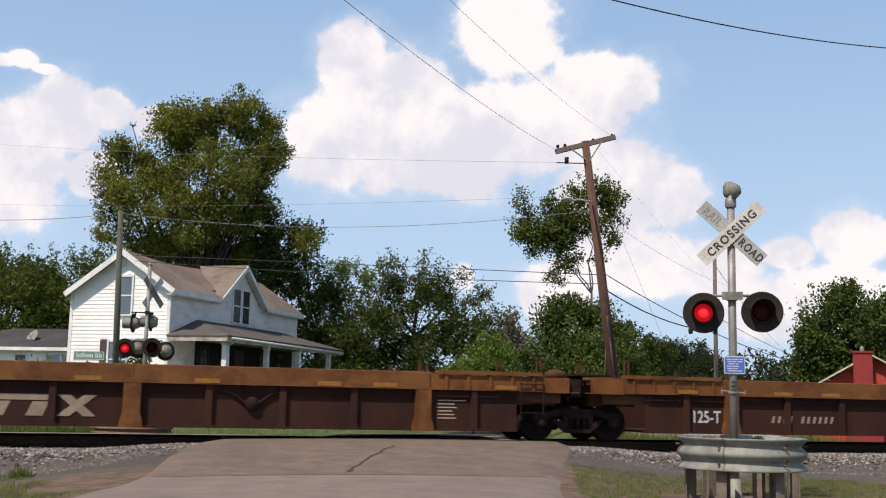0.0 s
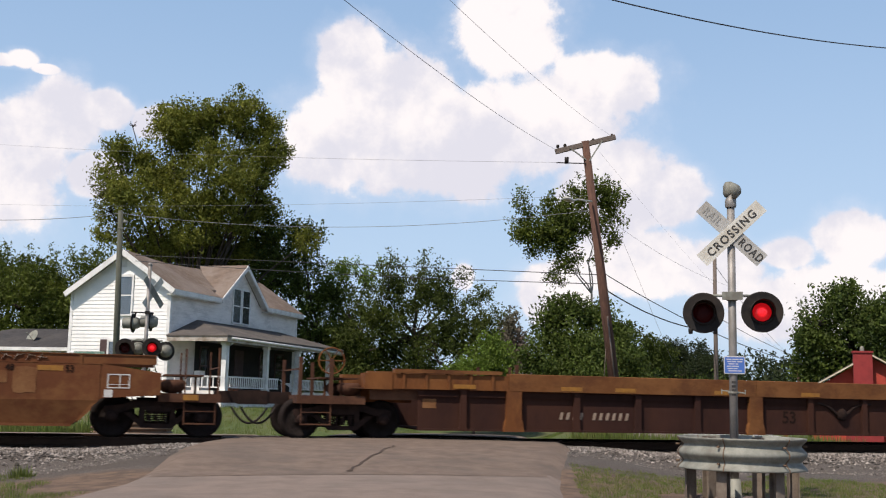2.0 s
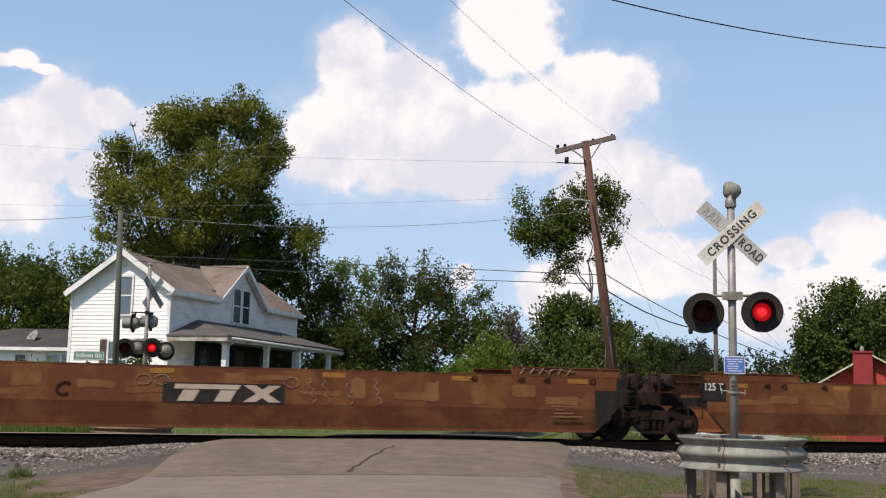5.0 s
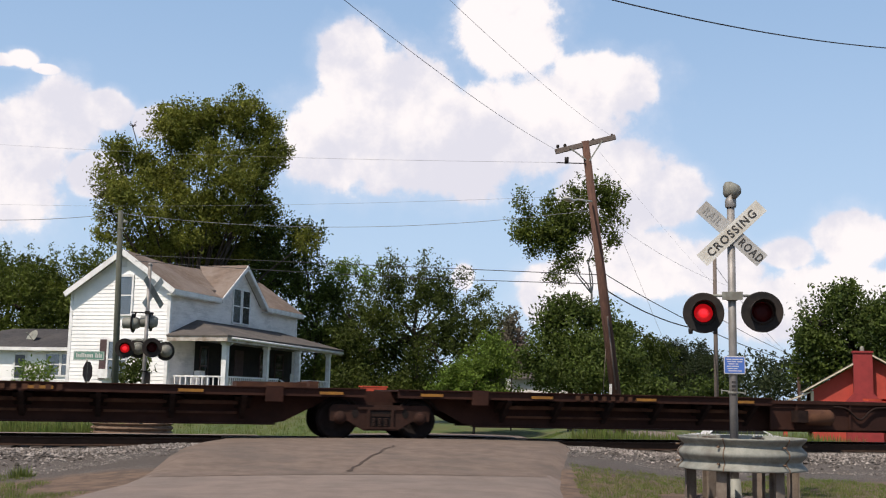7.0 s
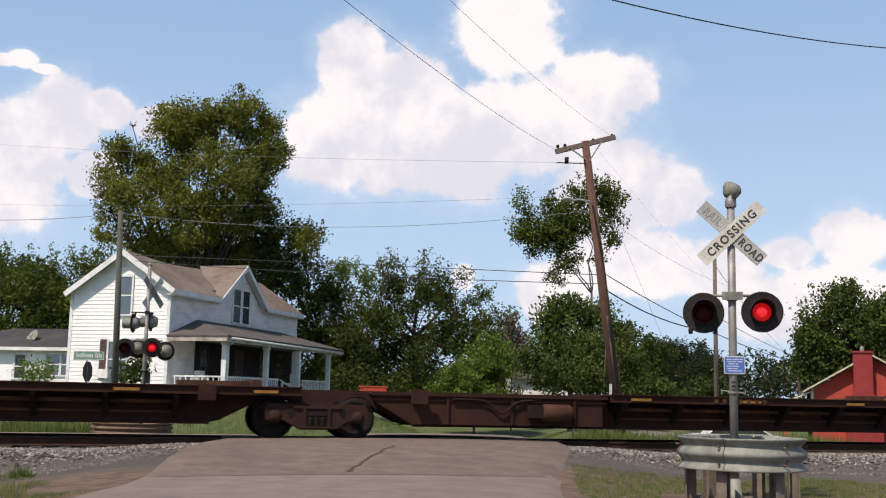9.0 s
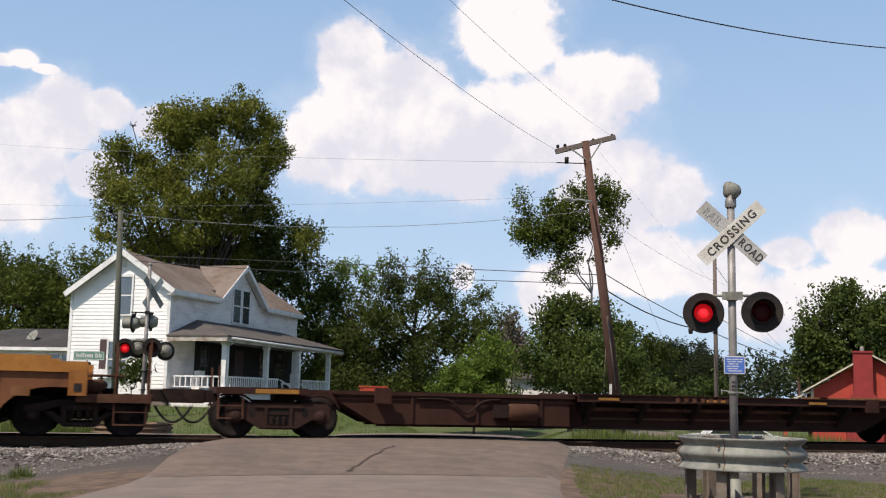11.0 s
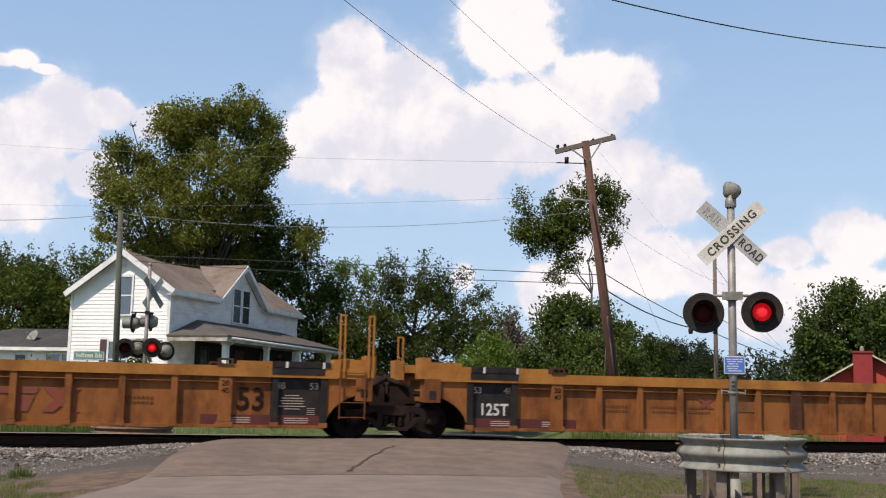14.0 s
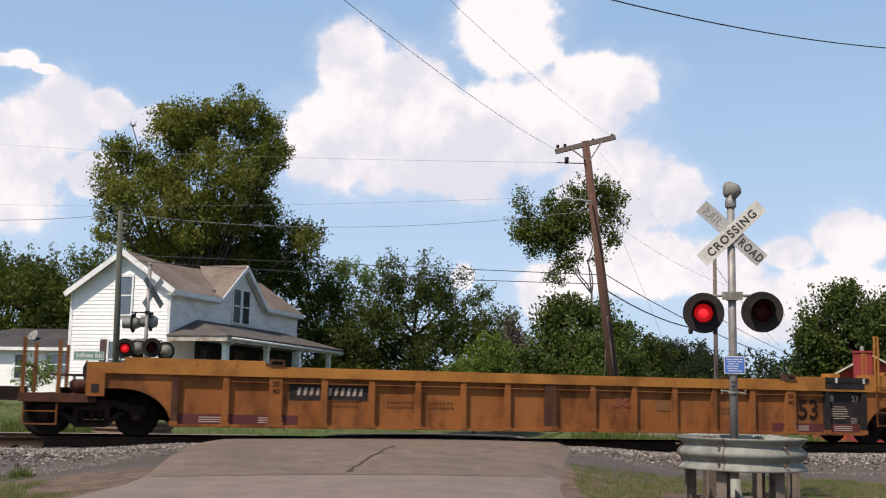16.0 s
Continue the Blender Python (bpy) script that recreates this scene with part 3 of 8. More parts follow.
def far_grass(rng):
    x, y = rng.uniform(-14, 16), rng.uniform(9.7, 24)
    if abs(x - centre(y)) < 3.4:
        return None, 0
    return (x, y, ground_z(x, y) - 0.01), rng.uniform(0.08, 0.2)


scatter("lawn_grass", 12000, far_grass, TUFT, BLADE, "green mown grass beyond the railway")


def tall_grass(rng):
    x, y = rng.uniform(6.2, 15), rng.uniform(3.8, 7.0)
    if abs(x - centre(y)) < 2.9:
        return None, 0
    return (x, y, ground_z(x, y)), rng.uniform(0.22, 0.66)


scatter("tall_weeds", 5200, tall_grass, TUFT, BLADE, "tall pale green weeds beside the track")


def lone_weed(rng):
    x, y = -8.0 + rng.normal(0, 0.07), -5.2 + rng.normal(0, 0.07)
    return (x, y, ground_z(x, y)), rng.uniform(0.08, 0.22)


scatter("weed_clump", 70, lone_weed, TUFT, BLADE, "single tall weed beside the ballast")


def left_weeds(rng):
    x, y = rng.uniform(-14, -6.5), rng.uniform(11.2, 13.5)
    return (x, y, ground_z(x, y)), rng.uniform(0.22, 0.62)


scatter("trackside_weeds", 2600, left_weeds, TUFT, BLADE, "weeds along the far side of the track")



# ------------------------------------------------------------ crossing signals
def blade(parent, name, tilt, y, material, words, label, wide=0.95):
    m = pose(0, y, 0, 0, tilt, 0)
    bm = B()
    prism(bm, [(-0.61, -0.115), (0.61, -0.115), (0.61, 0.115), (-0.61, 0.115)], -0.004, 0.004, "y", m)
    ob = part(name, bm, material, parent, label)
    for text, u, size, ink, shear in words:
        letters(text, size, ink, ob, m @ face_at(u, -0.0065, -0.005), depth=0.002, wide=wide, spacing=1.22)
    return ob


def lamp_unit(parent, x, z, y, ahead, lit_rows):
    """One flasher: backing disc, hood, bezel and the turning lens drum. ahead: -1 faces -y, +1 faces +y."""
    m = Matrix.Translation((x, y, z)) @ Matrix.Rotation(radians(90 if ahead < 0 else -90), 4, "X")
    bm = B()
    lathe(bm, [(0.150, 0.0), (0.285, 0.0), (0.305, 0.006), (0.305, -0.014), (0.285, -0.012), (0.2, -0.02), (0.19, -0.09), (0.15, -0.19), (0.03, -0.21), (0.0, -0.21)], 36, m)
    disc = part("backing_disc", bm, BLACKPAINT, parent, "round black backing disc")
    bm = B()
    lathe(bm, [(0.152, 0.0), (0.185, 0.0), (0.185, 0.02), (0.152, 0.03), (0.145, -0.12)], 32, m)
    part("bezel", bm, BLACKPAINT, disc)
    bm = B()
    n, prev = 22, None
    for i in range(n + 1):
        a = radians(-28 + 236 * i / n)
        reach = 0.05 + 0.25 * max(0.0, math.sin(a) * 0.5 + 0.5)
        row = []
        for r, h in ((0.178, 0.0), (0.178, reach), (0.172, reach), (0.172, 0.0)):
            row.append(bm.verts.new(m @ Vector((r * math.cos(a), r * math.sin(a) * (1 if ahead < 0 else -1), h))))
        if prev:
            for k in range(4):
                bm.faces.new((prev[k], prev[(k + 1) % 4], row[(k + 1) % 4], row[k])).smooth = True
        prev = row
    bmesh.ops.recalc_face_normals(bm, faces=bm.faces[:])
    part("hood", bm, BLACKPAINT, disc)
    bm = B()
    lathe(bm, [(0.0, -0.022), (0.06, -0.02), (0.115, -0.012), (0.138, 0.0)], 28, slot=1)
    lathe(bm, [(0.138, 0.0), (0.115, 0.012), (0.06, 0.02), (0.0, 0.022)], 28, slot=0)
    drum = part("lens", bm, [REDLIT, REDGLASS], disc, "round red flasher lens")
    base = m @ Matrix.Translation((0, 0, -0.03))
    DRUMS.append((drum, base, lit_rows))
    return disc


DRUMS = []


def signal(name, m, height, lamps, ahead, label, crossz, with_bell=True, tower=False):
    """A flasher mast; its front is towards -y in its own space."""
    s = thing(name, m, label, "crossing signal", "flashing crossing signals")
    bm = B()
    rod(bm, (0, 0, 0), (0, 0, height), 0.062, 0.058, 18)
    mast = part("mast", bm, MASTPAINT, s)
    bm = B()
    lathe(bm, [(0.0, 0.32), (0.085, 0.30), (0.10, 0.04), (0.17, 0.03), (0.17, 0.0), (0.0, 0.0)], 20)
    part("base_casting", bm, GALV, s)
    return s, mast


# near signal
GZ = -0.46
near, mast = signal("crossing_signal", pose(2.27, -9.56, GZ, 0, 0, -26), 4.46, None, -1, "grey aluminium crossing mast with white crossbuck and twin red flashers", 4.0)
bm = B()
lathe(bm, [(0.075, 0.0), (0.085, 0.03), (0.085, 0.12), (0.07, 0.14), (0.066, 0.20)], 18, pose(0, 0, 4.36))
part("pinnacle_clamp", bm, MASTPAINT, near)
bm = B()
lathe(bm, [(0.0, 0.11), (0.055, 0.10), (0.105, 0.045), (0.15, -0.02), (0.148, -0.035), (0.0, -0.02)], 24, pose(0.05, -0.02, 4.62, 0, 82, -12))
lathe(bm, [(0.0, 0.0), (0.06, 0.0), (0.082, 0.05), (0.08, 0.17), (0.05, 0.225), (0.0, 0.24)], 18, pose(-0.03, 0, 4.53))
part("bell", bm, GALV, near, "weathered grey warning bell")
crossbuck = B()
rod(crossbuck, (-0.07, 0, 0), (0.07, 0, 0), 0.075, 0.075, 12)
hub = part("crossbuck_bracket", crossbuck, MASTPAINT, near)
hub.location = (0, 0, 3.955)
b1 = blade(near, "crossbuck_blade", 43.5, -0.075, SIGNGREY, [("RAIL", -0.38, 0.135, FADED, 0), ("ROAD", 0.385, 0.135, SIGNBLACK, 0)], "white crossbuck blade lettered RAIL ROAD, RAIL faded", 0.76)
b1.location = (0.0, 0, 3.955)
b2 = blade(near, "crossbuck_blade", -43.5, -0.095, SIGNWHITE, [("CROSSING", 0.0, 0.135, SIGNBLACK, 0)], "white crossbuck blade lettered CROSSING, rust at the middle")
b2.location = (0.0, 0, 3.955)
bm = B()
box(bm, (-0.075, -0.115, -0.05), (0.075, 0.07, 0.05))
box(bm, (-0.15, -0.10, -0.045), (0.15, -0.055, 0.075))
rod(bm, (-0.46, -0.03, 0.02), (0.46, -0.03, 0.02), 0.021, n=10)
for x in (-0.43, 0.43):
    rod(bm, (x, -0.03, 0.06), (x, -0.03, -0.10), 0.032, n=10)
arm = part("lamp_crossarm", bm, GALV, near)
arm.location = (0, 0, 2.99)
LEFT, RIGHT = "left", "right"
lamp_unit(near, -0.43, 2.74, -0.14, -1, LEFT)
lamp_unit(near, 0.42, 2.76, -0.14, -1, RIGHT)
for x in (-0.62, -0.26):
    part("conduit_elbow", lathe(B(), [(0.0, -0.03), (0.03, -0.03), (0.036, 0.05), (0.02, 0.06)], 10, pose(x, -0.12, 2.455)), BLACKPAINT, near)
bm = B()
prism(bm, [(-0.155, -0.115), (-0.14, -0.13), (0.14, -0.13), (0.155, -0.115), (0.155, 0.115), (0.14, 0.13), (-0.14, 0.13), (-0.155, 0.115)], -0.003, 0.003, "y")
blue = part("notice", bm, WHITE, near, "blue emergency notice with white border")
blue.location = (0.015, -0.075, 1.97)
bm = B()
box(bm, (-0.143, -0.0055, -0.118), (0.143, -0.003, 0.118))
part("notice_face", bm, BLUE, blue)
bm = B()
for i, row in enumerate(((0.07, 0.09, 0.05), (0.05, 0.06, 0.08), (0.09, 0.04, 0.07, 0.03), (0.06, 0.10), (0.08, 0.05, 0.07), (0.12, 0.06))):
    x = -0.115 + 0.012 * (i % 3)
    for w in row:
        if x + w < 0.125:
            box(bm, (x, -0.0085, 0.078 - i * 0.034), (x + w, -0.0056, 0.091 - i * 0.034))
        x += w + 0.014
part("notice_lines", bm, WHITE, blue, "rows of small white print", kind="stuff")
bm = B()
lathe(bm, [(0.07, -0.02), (0.085, 0.0), (0.07, 0.02)], 16)
bar(bm, (-0.17, 0, 0.035), (0.17, 0, -0.0), 0.018)
for x in (-0.17, 0.17):
    bar(bm, (x, 0, -0.02), (x, 0, 0.05), 0.014)
clamp = part("mast_clamp", bm, GALV, near)
clamp.location = (0, 0, 1.56)
bm = B()
for i in range(4):
    box(bm, (-0.03, -0.0645, 1.70 - i * 0.06), (0.03, -0.0615, 1.735 - i * 0.06))
part("mast_stencil", bm, SIGNBLACK, near)


RUSTPOST = mat("rusty_post", (0.20, 0.165, 0.13), (0.13, 0.10, 0.08), 6.0, 0.85)


def ridge(radius, t):
    """Three broad ridges with narrow grooves between them."""
    return radius + 0.042 * (2 * (0.5 + 0.5 * math.cos(t * math.tau * 2)) ** 0.7 - 1)


def wbeam(radius, z0, z1, turns, n=56, crease=3, m=None, bm=None):
    """A ring of corrugated guard rail."""
    bm = bm or B()
    prof = []
    k = 20
    for i in range(k + 1):
        t = i / k
        prof.append((ridge(radius, t), z0 + (z1 - z0) * t))
    rings = []
    for a in [turns[0] + (turns[1] - turns[0]) * i / n for i in range(n + 1)]:
        rings.append([(bm.verts.new(m @ Vector((r * math.cos(a), r * math.sin(a), z))), bm.verts.new(m @ Vector(((r - 0.006) * math.cos(a), (r - 0.006) * math.sin(a), z)))) for r, z in prof])
    for a, b in zip(rings, rings[1:]):
        for i in range(k):
            for s in (0, 1):
                bm.faces.new((a[i][s], b[i][s], b[i + 1][s], a[i + 1][s])).smooth = True
        for i in (0, k):
            bm.faces.new((a[i][0], b[i][0], b[i][1], a[i][1]))
    bmesh.ops.recalc_face_normals(bm, faces=bm.faces[:])
    return bm


def guard(name, m, radius, z0, z1, ground, label, metal):
    g2 = thing(name, m, label, "guard rail", "guard rails round the signals")
    for i in range(6):
        a = i * math.tau / 6
        part("rail_section", wbeam(radius, z0, z1, (a + 0.325, a + math.tau / 6 + 0.355), 14, m=Matrix.Identity(4)), metal, g2)
    for i in range(6):
        a = i * math.tau / 6 + 0.26
        bm = B()
        q = Matrix.Rotation(a, 4, "Z")
        r = radius - 0.15
        for lo, hi in (((r - 0.075, -0.075, ground), (r - 0.062, 0.075, z1 - 0.02)), ((r + 0.062, -0.075, ground), (r + 0.075, 0.075, z1 - 0.02)), ((r - 0.062, -0.006, ground), (r + 0.062, 0.006, z1 - 0.02))):
            box(bm, lo, hi, q)
        part("guard_post", bm, RUSTPOST if metal is GALV else metal, g2, "brownish steel guard-rail post")
        s = Matrix.Rotation(a + 0.08, 4, "Z")
        bm = B()
        zs = [z0 + (z1 - z0) * k / 16 for k in range(17)]
        for za, zb in zip(zs, zs[1:]):
            ra, rb = (ridge(radius, (z - z0) / (z1 - z0)) + 0.002 for z in (za, zb))
            bar(bm, s @ Vector((ra, 0, za)), s @ Vector((rb, 0, zb)), 0.012, 0.02)
        part("lap_seam", bm, RUSTY, g2, "rust-edged lap seam")
        for z in (z0 + 0.1, z1 - 0.12):
            part("bolt", rod(B(), q @ Vector((radius + 0.0, 0, z)), q @ Vector((radius + 0.06, 0, z)), 0.016, n=8), RUSTY, g2)
    return g2


guard("guard_rail", pose(2.36, -9.60, GZ, 0, 0, 24), 0.89, 0.455, 0.915, -0.1, "round galvanised corrugated guard rail with stains and steel posts", GALV)
# concrete foot and a flat stone inside the ring
bm = B()
lathe(bm, [(0.0, 0.1), (0.27, 0.1), (0.31, 0.03), (0.31, -0.2)], 20)
solid("mast_foundation", bm, PATCH, "low weathered concrete footing under the mast", "footing", m=pose(2.27, -9.56, GZ - 0.06))
bm = B()
lathe(bm, [(0.0, 0.12), (0.15, 0.11), (0.26, 0.05), (0.28, -0.05)], 12)
solid("flat_stone", bm, RUSTY, "flat brown field stone lying in the grass", "stone", m=pose(2.15, -10.25, GZ - 0.03))

# far signal
FZ = -0.66
far, mast = signal("crossing_signal", pose(-6.05, 11.40, FZ), 5.55, None, -1, "grey crossing mast with four flashers, crossbuck seen from behind", 4.0)
bm = B()
lathe(bm, [(0.062, 0.0), (0.075, 0.02), (0.05, 0.09), (0.0, 0.10)], 14, pose(0, 0, 5.55))
part("mast_cap", bm, MASTPAINT, far)
for tilt, y, mm in ((43, 0.10, GALV), (-47, 0.12, SIGNWHITE)):
    m = pose(0.13, y, 4.72, 0, tilt, 0)
    m = pose(0.15, 0, 0, 0, 0, 50) @ m
    bm = B()
    prism(bm, [(-0.61, -0.115), (0.61, -0.115), (0.61, 0.115), (-0.61, 0.115)], -0.004, 0.004, "y", m)
    part("crossbuck_blade", bm, mm, far, "back of a bare metal crossbuck blade")
bm = B()
rod(bm, (-0.52, 0, 0), (0.52, 0, 0), 0.022)
box(bm, (-0.09, -0.08, -0.05), (0.09, 0.08, 0.05))
a1 = part("lamp_crossarm", bm, GALV, far)
a1.location = (0, 0, 3.17)
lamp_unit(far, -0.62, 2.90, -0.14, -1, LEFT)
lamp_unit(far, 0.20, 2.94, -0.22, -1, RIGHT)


def away_lamp(x, y, z, turn):
    m = pose(x, y, z, 0, 0, turn) @ Matrix.Rotation(radians(-90), 4, "X")
    bm = B()
    lathe(bm, [(0.15, 0.0), (0.285, 0.0), (0.305, 0.006), (0.305, -0.014), (0.285, -0.012), (0.2, -0.02), (0.19, -0.09), (0.15, -0.19), (0.03, -0.21), (0.0, -0.21)], 30, m)
    d = part("backing_disc", bm, BLACKPAINT, far, "black flasher disc turned away")
    bm = B()
    lathe(bm, [(0.205, -0.02), (0.195, -0.095), (0.155, -0.195), (0.03, -0.215), (0.0, -0.215)], 20, m)
    part("lamp_housing", bm, GALV, d, "round aluminium lamp housing")
    bm = B()
    lathe(bm, [(0.178, 0.3), (0.178, 0.0)], 20, m)
    part("hood", bm, GALV, d)


away_lamp(-0.22, 0.22, 2.92, 18)
away_lamp(0.62, 0.18, 2.86, 18)
away_lamp(-0.42, 0.30, 3.72, 74)
away_lamp(0.12, 0.26, 3.78, 74)
bm = B()
rod(bm, (-0.5, 0.1, 4.05), (0.2, 0.1, 4.05), 0.022)
rod(bm, (-0.35, 0.1, 4.05), (-0.42, 0.28, 3.75), 0.03)
box(bm, (-0.08, -0.08, 4.0), (0.08, 0.12, 4.1))
part("lamp_crossarm", bm, BLACKPAINT, far)
bm = B()
box(bm, (0.05, -0.08, 1.82), (0.2, 0.08, 2.18))
part("junction_box", bm, BLACKPAINT, far)
bm = B()
for z in (2.2, 1.62):
    lathe(bm, [(0.06, 0.02), (0.16, 0.0), (0.06, -0.02)], 12, pose(0, 0, z))
part("mast_clamp", bm, BLACKPAINT, far)
guard("guard_rail", pose(-6.05 - 0.25, 11.40, FZ, 0, 0, 10), 1.2, 0.30, 0.60, -0.1, "round rusty corrugated guard rail at the far signal", RUSTY)


# ------------------------------------------------------------ white farmhouse
def clap(bm, outline, m, course=0.17, lip=0.022):
    """Lap siding on a wall: outline is a convex polygon (u, z); the wall faces -w in m's space (u, w, z)."""
    zs = [z for _, z in outline]
    z = min(zs)
    k = len(outline)

    def span(h):
        xs = []
        for i in range(k):
            (u0, z0), (u1, z1) = outline[i], outline[(i + 1) % k]
            if (z0 - h) * (z1 - h) <= 0 and abs(z1 - z0) > 1e-9:
                xs.append(u0 + (u1 - u0) * (h - z0) / (z1 - z0))
        return (min(xs), max(xs)) if len(xs) > 1 else None
    while z < max(zs) - 0.02:
        h = min(z + course, max(zs) - 0.005)
        a, b = span(z + 1e-4), span(h)
        if a and b:
            q = [(a[0], -lip, z), (a[1], -lip, z), (b[1], -0.002, h), (b[0], -0.002, h), (a[0], 0, z), (a[1], 0, z)]
            vs = [bm.verts.new(m @ Vector(p)) for p in q]
            bm.faces.new((vs[0], vs[1], vs[2], vs[3]))
            bm.faces.new((vs[4], vs[5], vs[1], vs[0]))
        z = h
    return bm


def siding(name, outline, m, material, parent, label=""):
    """A wall with its lap siding as one part on it."""
    bm, k = B(), len(outline)
    lo = [bm.verts.new(m @ Vector((u, 0.0, h))) for u, h in outline]
    hi = [bm.verts.new(m @ Vector((u, 0.14, h))) for u, h in outline]
    bm.faces.new(lo)
    bm.faces.new(hi[::-1])
    for i in range(k):
        bm.faces.new((lo[i], lo[(i + 1) % k], hi[(i + 1) % k], hi[i]))
    wall = part(name, bm, material, parent, label)
    part("lap_siding", clap(B(), outline, m), material, wall, kind="stuff")
    return wall


def sash_window(parent, m, u0, u1, z0, z1, curtain=True, split=True, trim=TRIM):
    """A window whose front faces -w in m's space."""
    w = part("window", box(B(), (u0, -0.036, z0), (u1, 0.02, z1), m), CURTAIN if curtain else DARKIN, parent, "sash window with white frame")
    bm = B()
    t = 0.09
    for lo, hi in (((u0 - t, -0.075, z0 - t), (u0, 0.0, z1 + t)), ((u1, -0.075, z0 - t), (u1 + t, 0.0, z1 + t)), ((u0, -0.075, z1), (u1, 0.0, z1 + t)), ((u0 - t, -0.10, z0 - t), (u1 + t, 0.0, z0 - 0.02))):
        box(bm, lo, hi, m)
    part("window_frame", bm, trim, w)
    bm = B()
    if split:
        zc = (z0 + z1) / 2
        box(bm, (u0, -0.062, zc - 0.03), (u1, -0.048, zc + 0.03), m)
    part("sash_bar", bm, trim, w)
    bm = B()
    box(bm, (u0, -0.046, z0), (u1, -0.040, z1), m)
    part("pane", bm, GLASS if not curtain else PANE, w)
    return w


def clear_pane():
    m = bpy.data.materials.new("clear_pane")
    m.use_nodes = True
    q = Graph(m.node_tree)
    a = q.n("ShaderNodeBsdfTransparent", {0: rgb(0.75, 0.78, 0.8)}).outputs[0]
    b = q.n("ShaderNodeBsdfGlossy", {"Roughness": 0.08}).outputs[0]
    q.t.links.new(q.n("ShaderNodeMixShader", {0: 0.12, 1: a, 2: b}).outputs[0], q.n("ShaderNodeOutputMaterial").inputs[0])
    return m


PANE = clear_pane()
PEEL = mat("peeling_paint", (0.52, 0.48, 0.43), (0.22, 0.17, 0.13), 3.0, 0.85)
# near-black colour that stands in for the shade inside the porch
PORCHSHADE = mat("porch_shade", (0.028, 0.024, 0.022), (0.018, 0.016, 0.015), 3.0, 0.9)


def slab(bm, pts, t=0.09):
    """A roof plane: corner points, thickened downwards."""
    up = [Vector(p) for p in pts]
    dn = [p - Vector((0, 0, t)) for p in up]
    a, b = [bm.verts.new(p) for p in up], [bm.verts.new(p) for p in dn]
    k = len(a)
    bm.faces.new(a)
    bm.faces.new(b[::-1])
    for i in range(k):
        bm.faces.new((a[i], b[i], b[(i + 1) % k], a[(i + 1) % k]))
    bmesh.ops.recalc_face_normals(bm, faces=bm.faces[:])
    return bm


